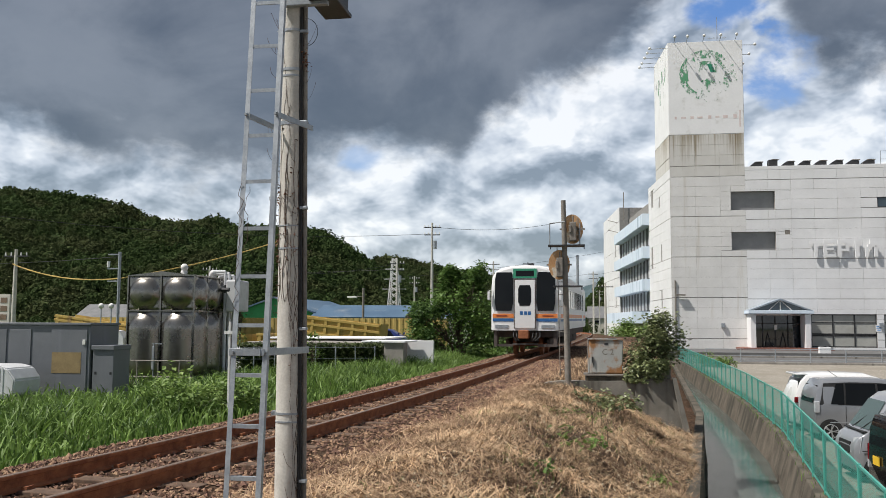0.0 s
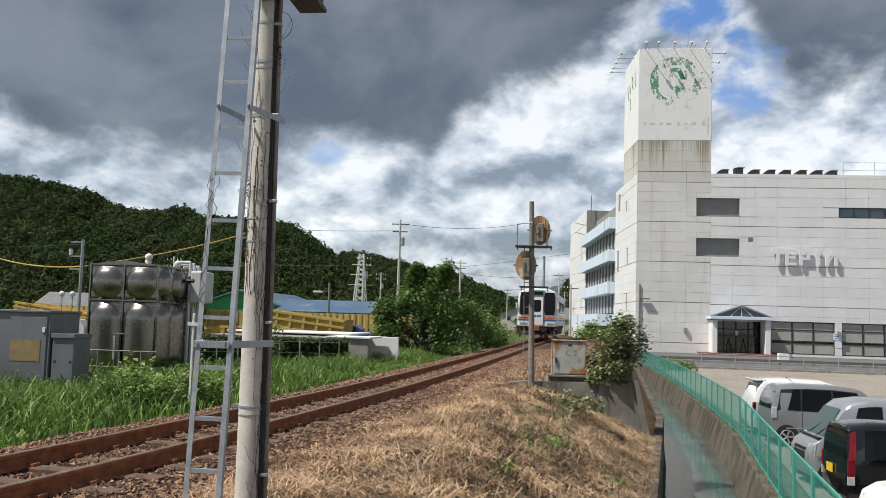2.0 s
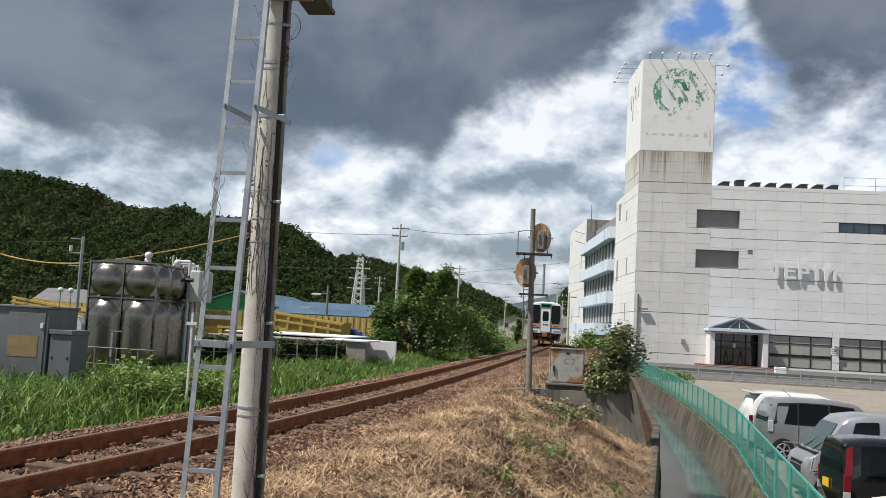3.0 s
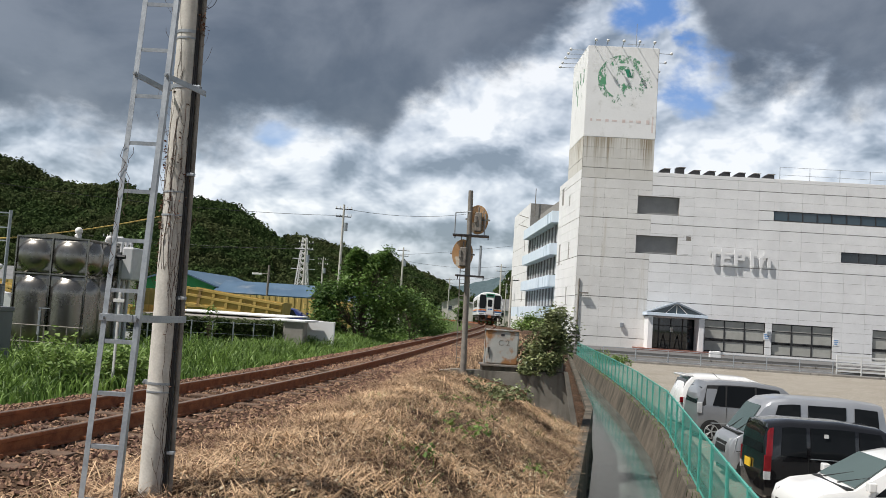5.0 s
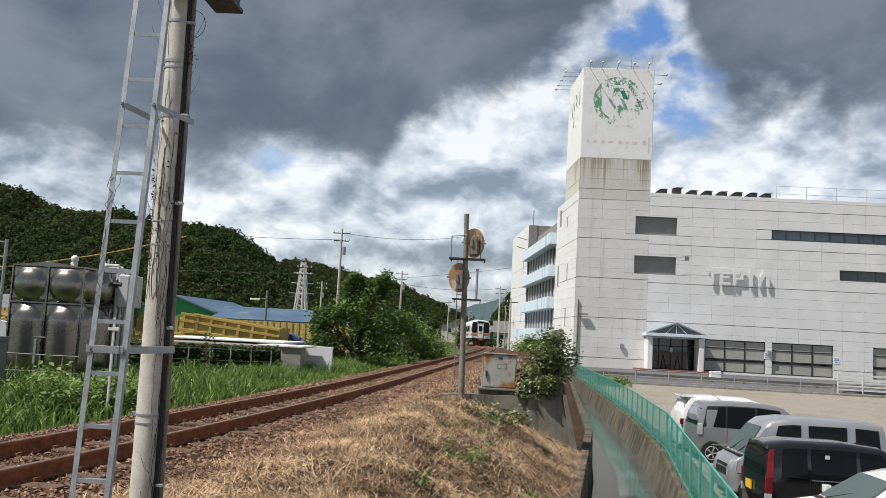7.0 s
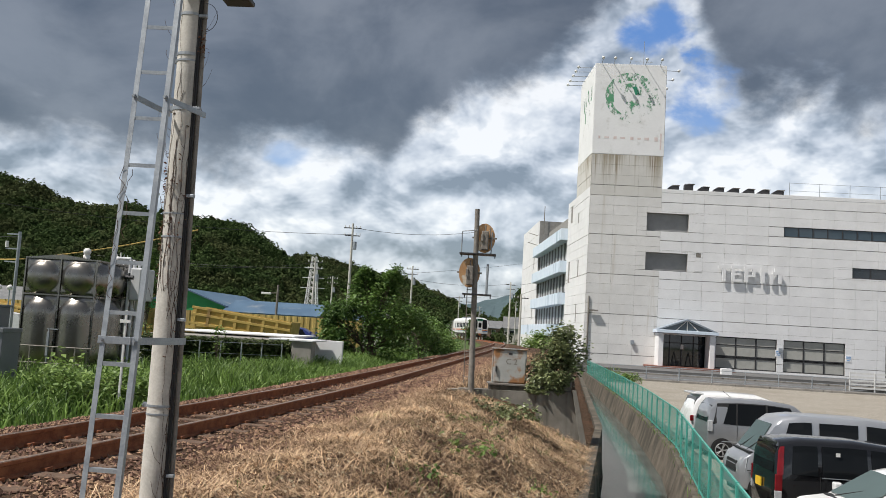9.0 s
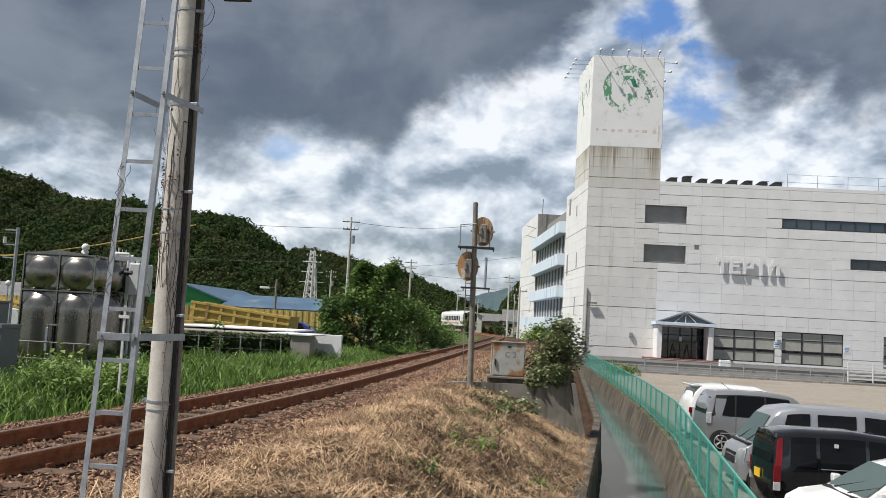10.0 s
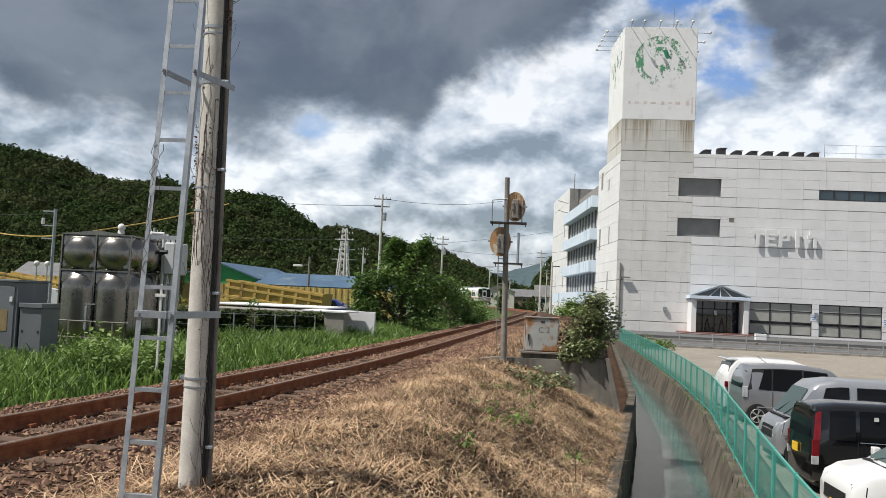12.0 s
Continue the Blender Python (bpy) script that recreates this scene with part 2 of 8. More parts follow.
M["green_wall"] = surf("bright green sheet wall", (0.035, 0.26, 0.09), (0.06, 0.34, 0.13), 0.8, 0.6, 0.05)
M["roof_grey"] = surf("grey tile roof", (0.12, 0.125, 0.13), (0.2, 0.2, 0.2), 1.5, 0.7, 0.2)
M["house_wall"] = surf("pale house wall", (0.5, 0.47, 0.42), (0.62, 0.59, 0.54), 1.0, 0.8, 0.05)
M["brown_wall"] = surf("brown wall", (0.16, 0.11, 0.08), (0.24, 0.17, 0.12), 1.0, 0.8, 0.05)
M["rust_disc"] = surf("rusty white signal disc", (0.50, 0.27, 0.12), (0.62, 0.40, 0.22), 3.5, 0.75, 0.15, stain=(0.72, 0.66, 0.56), stain_scale=3.2, stain_cut=(0.55, 0.6))
M["rust_box"] = surf("rust-stained cabinet paint", (0.36, 0.37, 0.355), (0.46, 0.47, 0.445), 3, 0.65, 0.1, stain=(0.33, 0.165, 0.07), stain_scale=2.2, stain_cut=(0.46, 0.6))
M["old_iron"] = surf("old grey-brown iron", (0.15, 0.135, 0.118), (0.27, 0.25, 0.22), 7, 0.75, 0.15)
M["tr_white"] = surf("white train paint", (0.68, 0.69, 0.69), (0.76, 0.77, 0.77), 1.5, 0.35, 0.02, stain=(0.6, 0.6, 0.59), stain_scale=1.4, streak=True)
M["tr_green"] = surf("green train paint", (0.03, 0.22, 0.13), (0.045, 0.27, 0.16), 2, 0.4, 0.02)
M["tr_orange"] = surf("orange train stripe", (0.70, 0.22, 0.06), (0.78, 0.27, 0.08), 2, 0.4, 0.02)
M["tr_blue"] = surf("blue train stripe", (0.025, 0.11, 0.30), (0.035, 0.14, 0.36), 2, 0.4, 0.02)
M["tr_under"] = surf("dusty underframe", (0.05, 0.042, 0.038), (0.12, 0.10, 0.09), 4, 0.8, 0.2)
M["tyre"] = surf("tyre rubber", (0.014, 0.014, 0.014), (0.03, 0.03, 0.03), 9, 0.8, 0.1)
M["alloy"] = surf("alloy wheel", (0.42, 0.43, 0.44), (0.55, 0.56, 0.57), 9, 0.35, 0.02, metal=0.7)
M["paint_white"] = surf("white car paint", (0.74, 0.74, 0.73), (0.79, 0.79, 0.78), 0.6, 0.3, 0.0, coat=0.8)
M["paint_silver"] = surf("silver car paint", (0.36, 0.375, 0.40), (0.42, 0.435, 0.46), 0.6, 0.35, 0.0, metal=0.45, coat=0.7)
M["paint_grey"] = surf("grey car paint", (0.25, 0.26, 0.275), (0.30, 0.31, 0.325), 0.6, 0.32, 0.0, metal=0.4, coat=0.8)
M["paint_black"] = surf("black car paint", (0.006, 0.006, 0.007), (0.012, 0.012, 0.013), 0.6, 0.2, 0.0, coat=0.9)
M["paint_blue"] = surf("dark blue car paint", (0.015, 0.025, 0.13), (0.02, 0.035, 0.17), 0.6, 0.3, 0.0, coat=0.8)
M["lamp_red"] = surf("red lamp lens", (0.15, 0.008, 0.012), (0.24, 0.015, 0.02), 5, 0.15, 0.0)
M["lamp_clear"] = surf("clear lamp lens", (0.5, 0.52, 0.54), (0.75, 0.77, 0.79), 8, 0.12, 0.0, metal=0.3)
M["lamp_amber"] = surf("amber lamp lens", (0.6, 0.12, 0.02), (0.7, 0.18, 0.03), 8, 0.2, 0.0)
M["plate_yellow"] = surf("yellow number plate", (0.72, 0.46, 0.03), (0.78, 0.52, 0.05), 8, 0.5, 0.0)
M["black_trim"] = surf("black plastic trim", (0.015, 0.015, 0.016), (0.03, 0.03, 0.03), 9, 0.55, 0.05)
M["blade_green"] = leafy("green grass blade", (0.040, 0.086, 0.018), (0.25, 0.38, 0.088))
M["leaf_hedge"] = leafy("hedge leaf", (0.03, 0.05, 0.016), (0.11, 0.14, 0.048))
M["blade_dry"] = leafy("dry cut straw", (0.075, 0.039, 0.022), (0.82, 0.585, 0.365), 0.85, 0.1)
M["leaf_litter"] = leafy("pale fallen leaf", (0.20, 0.16, 0.09), (0.66, 0.60, 0.44), 0.6, 0.1)
M["leaf_tree"] = leafy("tree leaf", (0.030, 0.072, 0.017), (0.18, 0.29, 0.072), 0.5, 0.28)
M["leaf_weed"] = leafy("weed leaf", (0.08, 0.15, 0.03), (0.26, 0.36, 0.10))
M["leaf_ivy"] = leafy("creeper leaf", (0.030, 0.050, 0.014), (0.36, 0.40, 0.20), 0.32, 0.2)
M["bark"] = surf("bark", (0.06, 0.045, 0.032), (0.13, 0.1, 0.075), 9, 0.9, 0.4)
# The haze of distance is put into this bluish base colour.
M["hill_far"] = surf("distant ridge with haze in its colour", (0.045, 0.075, 0.085), (0.075, 0.11, 0.12), 0.02, 0.95, 0.0, fine=0.12, coords="World")


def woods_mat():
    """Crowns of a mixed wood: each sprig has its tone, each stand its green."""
    m = bpy.data.materials.new("forest crown darkened for cloud shade")
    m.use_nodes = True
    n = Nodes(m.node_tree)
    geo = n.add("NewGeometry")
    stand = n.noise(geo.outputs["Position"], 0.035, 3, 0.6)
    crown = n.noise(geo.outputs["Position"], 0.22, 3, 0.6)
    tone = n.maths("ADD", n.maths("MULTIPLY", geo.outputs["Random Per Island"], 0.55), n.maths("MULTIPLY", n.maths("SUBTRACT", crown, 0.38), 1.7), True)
    # Low greens: cloud shade over the hills is put into the colour.
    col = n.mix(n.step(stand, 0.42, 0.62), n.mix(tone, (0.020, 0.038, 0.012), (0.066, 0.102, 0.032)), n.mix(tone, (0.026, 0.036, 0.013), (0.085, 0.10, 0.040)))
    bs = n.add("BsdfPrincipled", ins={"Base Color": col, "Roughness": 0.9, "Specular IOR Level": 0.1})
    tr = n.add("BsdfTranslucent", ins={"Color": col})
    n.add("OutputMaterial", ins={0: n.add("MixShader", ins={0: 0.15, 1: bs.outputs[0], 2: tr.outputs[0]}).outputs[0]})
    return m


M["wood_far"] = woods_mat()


def stained_panel_mat():
    """Cladding with rust that runs down from the painted part's lower edge."""
    m = bpy.data.materials.new("rust-streaked cladding panel")
    m.use_nodes = True
    n = Nodes(m.node_tree)
    p = n.add("NewGeometry").outputs["Position"]
    z = n.add("SeparateXYZ", ins={0: p}).outputs[2]
    depth = n.maths("DIVIDE", n.maths("SUBTRACT", 21.6, z), 5.0)
    run = n.noise(n.scaled(p, (1.0, 1.0, 0.03)), 1.1, 6, 0.7)
    thin = n.noise(n.scaled(p, (1.0, 1.0, 0.02)), 4.5, 4, 0.6)
    base = n.mix(n.noise(p, 0.7, 5), (0.52, 0.51, 0.48), (0.66, 0.65, 0.62))
    wash = n.step(n.maths("SUBTRACT", n.maths("ADD", n.maths("MULTIPLY", run, 0.6), n.maths("MULTIPLY", thin, 0.5)), n.maths("MULTIPLY", depth, 0.24)), 0.44, 0.66)
    col = n.mix(n.maths("MULTIPLY", wash, 0.9), base, (0.27, 0.225, 0.155))
    dark = n.step(n.maths("SUBTRACT", thin, n.maths("MULTIPLY", depth, 0.10)), 0.58, 0.68)
    col = n.mix(n.maths("MULTIPLY", dark, 0.7), col, (0.17, 0.125, 0.075))
    bs = n.add("BsdfPrincipled", ins={"Base Color": col, "Roughness": 0.85, "Specular IOR Level": 0.3})
    n.add("OutputMaterial", ins={0: bs.outputs[0]})
    return m


M["rusty_panel"] = stained_panel_mat()
M["canopy_roof"] = surf("slate blue canopy roof", (0.22, 0.26, 0.31), (0.30, 0.35, 0.40), 1.2, 0.6, 0.05)
M["block"] = surf("grey board-marked concrete", (0.15, 0.14, 0.12), (0.26, 0.245, 0.215), 2.2, 0.92, 0.4, stain=(0.07, 0.065, 0.052), stain_scale=1.8, streak=True, stain_cut=(0.48, 0.72))
M["leaf_dead"] = leafy("withered brown leaf", (0.05, 0.022, 0.014), (0.17, 0.08, 0.045), 0.8, 0.1)
M["faded_red"] = surf("faded red paint trace", (0.62, 0.50, 0.48), (0.74, 0.68, 0.67), 2.5, 0.8, 0.0)
M["sign_blue"] = surf("blue printed sign", (0.12, 0.28, 0.55), (0.2, 0.36, 0.62), 4, 0.6, 0.0)


def soil_mat():
    """Bare earth, dead straw litter and thatch, and green turf, by patches of its own."""
    m = bpy.data.materials.new("earth and dead straw")
    m.use_nodes = True
    n = Nodes(m.node_tree)
    p = n.add("NewGeometry").outputs["Position"]
    a, b, c = n.noise(p, 0.8, 6, 0.6), n.noise(p, 14, 4, 0.65), n.noise(n.scaled(p, (1, 3, 1)), 45, 3, 0.6)
    straw = n.mix(n.step(n.maths("ADD", n.maths("MULTIPLY", b, 0.5), n.maths("MULTIPLY", c, 0.5)), 0.38, 0.68), (0.035, 0.021, 0.014), (0.19, 0.12, 0.075))
    col = n.mix(n.step(a, 0.5, 0.66), straw, (0.12, 0.07, 0.045))
    bs = n.add("BsdfPrincipled", ins={"Base Color": col, "Roughness": 0.95, "Specular IOR Level": 0.15})
    bump = n.add("Bump", ins={"Strength": 0.8, "Distance": 0.05, "Height": n.maths("ADD", b, c)})
    n.t.links.new(bump.outputs[0], bs.inputs["Normal"])
    n.add("OutputMaterial", ins={0: bs.outputs[0]})
    return m


def plain_ground_mat(name, c1, c2, c3, s1, s2):
    m = bpy.data.materials.new(name)
    m.use_nodes = True
    n = Nodes(m.node_tree)
    p = n.add("NewGeometry").outputs["Position"]
    a, b = n.noise(p, s1, 6, 0.6), n.noise(p, s2, 4, 0.65)
    col = n.mix(n.step(a, 0.45, 0.65), n.mix(n.step(b, 0.35, 0.65), c1, c2), c3)
    bs = n.add("BsdfPrincipled", ins={"Base Color": col, "Roughness": 0.95, "Specular IOR Level": 0.2})
    bump = n.add("Bump", ins={"Strength": 0.5, "Distance": 0.03, "Height": b})
    n.t.links.new(bump.outputs[0], bs.inputs["Normal"])
    n.add("OutputMaterial", ins={0: bs.outputs[0]})
    return m


M["soil"] = soil_mat()
M["turf"] = plain_ground_mat("green turf", (0.03, 0.06, 0.014), (0.075, 0.13, 0.03), (0.10, 0.10, 0.05), 0.5, 9)
M["gravel"] = plain_ground_mat("pale parking gravel", (0.20, 0.18, 0.15), (0.38, 0.35, 0.30), (0.25, 0.225, 0.185), 0.35, 11)
M["mud"] = plain_ground_mat("canal bed", (0.06, 0.055, 0.045), (0.10, 0.09, 0.075), (0.05, 0.05, 0.04), 0.6, 8)


def water_mat():
    m = bpy.data.materials.new("murky water")
    m.use_nodes = True
    n = Nodes(m.node_tree)
    p = n.add("NewGeometry").outputs["Position"]
    col = n.mix(n.step(n.noise(p, 0.5, 4), 0.4, 0.65), (0.055, 0.07, 0.066), (0.10, 0.118, 0.108))
    bs = n.add("BsdfPrincipled", ins={"Base Color": col, "Roughness": 0.10, "Specular IOR Level": 0.45, "IOR": 1.33})
    bump = n.add("Bump", ins={"Strength": 0.3, "Distance": 0.02, "Height": n.noise(n.scaled(p, (1, 0.4, 1)), 3.0, 3)})
    n.t.links.new(bump.outputs[0], bs.inputs["Normal"])
    n.add("OutputMaterial", ins={0: bs.outputs[0]})
    return m


M["water"] = water_mat()


# ---------------------------------------------------------------- mesh helpers
def mesh_of(name, bm, mat, smooth=False):
    me = bpy.data.meshes.new(name)
    bm.to_mesh(me)
    bm.free()
    for one in (mat if isinstance(mat, (list, tuple)) else [mat]):
        me.materials.append(one)
    if smooth:
        for p in me.polygons:
            p.use_smooth = True
        me.set_sharp_from_angle(angle=radians(50))
    return me


def part(name, bm, mat, parent, label="", smooth=False, at=None):
    ob = new(name, mesh_of(name, bm, mat, smooth))
    ob.parent = parent
    if at is not None:
        ob.matrix_basis = at
    return tagged(ob, label)


def thing(name, label, category, group="", kind="", at=None):
    ob = new(name)
    ob.empty_display_size = 0.2
    if at is not None:
        ob.matrix_basis = at
    return tagged(ob, label, category, group, kind)


def single(name, bm, mat, label="", category="", group="", kind="", smooth=False, at=None):
    ob = new(name, mesh_of(name, bm, mat, smooth))
    if at is not None:
        ob.matrix_basis = at
    return tagged(ob, label, category, group, kind)


def add_box(bm, x0, x1, y0, y1, z0, z1, bevel=0.0, m=None):
    vs = [bm.verts.new(Vector(c)) for c in ((x0, y0, z0), (x1, y0, z0), (x1, y1, z0), (x0, y1, z0), (x0, y0, z1), (x1, y0, z1), (x1, y1, z1), (x0, y1, z1))]
    fs = [bm.faces.new([vs[i] for i in f]) for f in ((3, 2, 1, 0), (4, 5, 6, 7), (0, 1, 5, 4), (1, 2, 6, 5), (2, 3, 7, 6), (3, 0, 4, 7))]
    if bevel:
        es = list({e for f in fs for e in f.edges})
        out = bmesh.ops.bevel(bm, geom=es, offset=bevel, segments=2, affect="EDGES", profile=0.5)
        vs = list({v for f in out["faces"] for v in f.verts} | {v for v in vs if v.is_valid})
    if m is not None:
        for v in vs:
            v.co = m @ v.co
    return vs


def box(x0, x1, y0, y1, z0, z1, bevel=0.0, m=None):
    bm = bmesh.new()
    add_box(bm, x0, x1, y0, y1, z0, z1, bevel, m)
    return bm


def add_rod(bm, a, b, r0, r1=None, seg=8, caps=True):
    """A tapered round bar from a to b."""
    a, b = Vector(a), Vector(b)
    r1 = r0 if r1 is None else r1
    q = (b - a).to_track_quat("Z", "Y")
    rings = []
    for p, r in ((a, r0), (b, r1)):
        rings.append([bm.verts.new(p + q @ Vector((r * math.cos(2 * math.pi * i / seg), r * math.sin(2 * math.pi * i / seg), 0))) for i in range(seg)])
    for i in range(seg):
        bm.faces.new((rings[0][i], rings[0][(i + 1) % seg], rings[1][(i + 1) % seg], rings[1][i]))
    if caps:
        bm.faces.new(rings[0][::-1])
        bm.faces.new(rings[1])


def rod(a, b, r0, r1=None, seg=8):
    bm = bmesh.new()
    add_rod(bm, a, b, r0, r1, seg)
    return bm


def add_tube(bm, pts, r, seg=6):
    for a, b in zip(pts, pts[1:]):
        if (Vector(a) - Vector(b)).length > 1e-5:
            add_rod(bm, a, b, r if not callable(r) else r(a), None, seg, True)


def prism(points, y0, y1, bm=None):
    """A flat outline in x and z, extruded along y."""
    bm = bm or bmesh.new()
    a = [bm.verts.new((x, y0, z)) for x, z in points]
    b = [bm.verts.new((x, y1, z)) for x, z in points]
    n = len(points)
    bm.faces.new(a)
    bm.faces.new(b[::-1])
    for i in range(n):
        bm.faces.new((a[i], b[i], b[(i + 1) % n], a[(i + 1) % n]))
    bmesh.ops.recalc_face_normals(bm, faces=bm.faces)
    return bm


def cloud_mesh(name, verts, faces, mat, smooth=False):
    me = bpy.data.meshes.new(name)
    me.from_pydata(verts, [], faces)
    me.materials.append(mat)
    if smooth:
        me.polygons.foreach_set("use_smooth", [True] * len(faces))
    return me


rng = np.random.default_rng(5)


def smooth01(t):
    t = min(1.0, max(0.0, t))
    return t * t * (3 - 2 * t)


def curve_at(points, y):
    """A smooth curve through (y, value) points."""
    ys = [p[0] for p in points]
    i = min(max(1, int(np.searchsorted(ys, y))), len(points) - 1)
    p0, p1, p2, p3 = points[max(0, i - 2)], points[i - 1], points[i], points[min(len(points) - 1, i + 1)]
    h = p2[0] - p1[0]
    m1 = (p2[1] - p0[1]) / (p2[0] - p0[0]) if p2[0] != p0[0] else 0
    m2 = (p3[1] - p1[1]) / (p3[0] - p1[0]) if p3[0] != p1[0] else 0
    t = (y - p1[0]) / h
    return (2 * t**3 - 3 * t**2 + 1) * p1[1] + (t**3 - 2 * t**2 + t) * h * m1 + (-2 * t**3 + 3 * t**2) * p2[1] + (t**3 - t**2) * h * m2


# ---------------------------------------------------------------- the plan
TRACK_X = [(-12, -9.2), (-4, -6.9), (0, -5.99), (5, -5.08), (10, -4.36), (20, -3.31), (35, -2.29), (48, -1.52), (61, -0.75), (74, -0.08), (86, 0.28), (97, 0.25), (106, -0.05), (113, -0.42), (120, -0.8), (128, -1.25), (136, -1.9), (146, -3.15), (154, -4.7), (162, -6.7), (170, -9.1), (185, -14.4), (200, -20.5), (230, -34.0), (270, -54.0)]
TRACK_Z = [(-12, -0.05), (0, 0.0), (35, 0.16), (60, 0.30), (80, 0.40), (97, 0.40), (110, 0.33), (126, 0.24), (152, 0.16), (175, 0.1), (200, 0.0), (270, -0.2)]
FENCE = [(-8.0, 1.6), (4.0, 2.55), (11.0, 3.42), (18.3, 4.42), (26.0, 5.48), (36.0, 6.25), (48.0, 6.85), (66.0, 7.6), (80.0, 8.1)]  # (y, x)


def track_x(y):
    return curve_at(TRACK_X, y)


def track_z(y):
    return curve_at(TRACK_Z, y)


def fence_x(y):
    return float(np.interp(y, [p[0] for p in FENCE], [p[1] for p in FENCE]))


def bank_x(y):
    """The canal's near edge."""
    return max(1.0, 1.73 + (y - 14.3) * 0.135) if y < 26 else 3.31 + (y - 26) * 0.075


PARK_Z, WATER_Z = -1.6, -2.4


def lot_z(y):
    """The gravel lot, which rises a little towards the road."""
    return -1.84 + 0.24 * smooth01((y - 40) / 26)


def land(x, y):
    """Height of the ground and the patch that it belongs to (0 earth, 1 turf, 2 gravel, 3 bed)."""
    xt, zt = track_x(min(y, 265)), track_z(min(y, 265))
    d = x - xt
    bump = 0.05 * noise.noise(Vector((x * 0.9, y * 0.9, 0))) + 0.02 * noise.noise(Vector((x * 3, y * 3, 2)))
    if d < -1.35:   # across the track
        z = zt - 0.2 + (-0.35 - zt + 0.2) * smooth01((-1.35 - d) / 1.5)
        far = smooth01((-d - 12) / 40)
        yard = 0.4 * smooth01((-d - 7.5) / 2.0) * smooth01((y - 26.5) / 3)
        return z + bump * 0.6 - 0.4 * far - yard * (1 - far), 0 if d > -2.15 else 1
    if d < 1.5:
        return zt - 0.17 + bump * 0.25, 0
    xb = bank_x(y)
    xf = fence_x(y) - 0.05 if y < 80 else 9.0
    if y > 78:
        k = smooth01((d - 2) / 5)
        low = PARK_Z - 0.15 if y < 100 else -1.3
        return (zt - 0.2) * (1 - k) + low * k, 0 if d < 4 else 1
    if x < xb:
        top = zt - 0.17 + 0.14 * smooth01((d - 1.6) / 1.2) * (1 if y < 20 else 0.6)
        if y < 21.3:
            w = 2.1 + 1.1 * smooth01((y - 10) / 11) if y > 6 else 1.0
            k = min(1.0, max(0.0, (x - (xb - w)) / w))
            k = 0.6 * k + 0.4 * smooth01(k)
            return top * (1 - k) + (-1.12) * k + bump * 1.6, 0
        k = smooth01((x - (xb - 1.4)) / 0.9)
        return top * (1 - k) + (-1.2) * k + bump, 0
    if x < xf:
        return -2.95, 3
    return lot_z(y) + bump * 0.25, 2


def make_ground():
    xs = np.unique(np.concatenate([np.arange(-900, -60, 40), np.arange(-60, -14, 2.0), np.arange(-14, 9.0, 0.2), np.arange(9, 60, 2.0), np.arange(60, 940, 40)]))
    ys = np.unique(np.concatenate([np.arange(-300, -8, 20), np.arange(-8, 30, 0.25), np.arange(30, 84, 0.75), np.arange(84, 280, 4.0), np.arange(280, 2600, 80)]))
    verts, kind = [], []
    for y in ys:
        for x in xs:
            z, k = land(float(x), float(y))
            verts.append((float(x), float(y), z))
            kind.append(k)
    nx = len(xs)
    faces, mats = [], []
    for j in range(len(ys) - 1):
        for i in range(nx - 1):
            a = j * nx + i
            faces.append((a, a + 1, a + nx + 1, a + nx))
            mats.append(max(kind[a], kind[a + 1], kind[a + nx], kind[a + nx + 1]))
    me = bpy.data.meshes.new("ground")
    me.from_pydata(verts, [], faces)
    for k in ("soil", "turf", "gravel", "mud"):
        me.materials.append(M[k])
    me.polygons.foreach_set("material_index", mats)
    me.polygons.foreach_set("use_smooth", [True] * len(faces))
    tagged(new("ground", me), "embankment of dry cut straw, green verge and pale gravel lot", "ground", kind="structure")


make_ground()


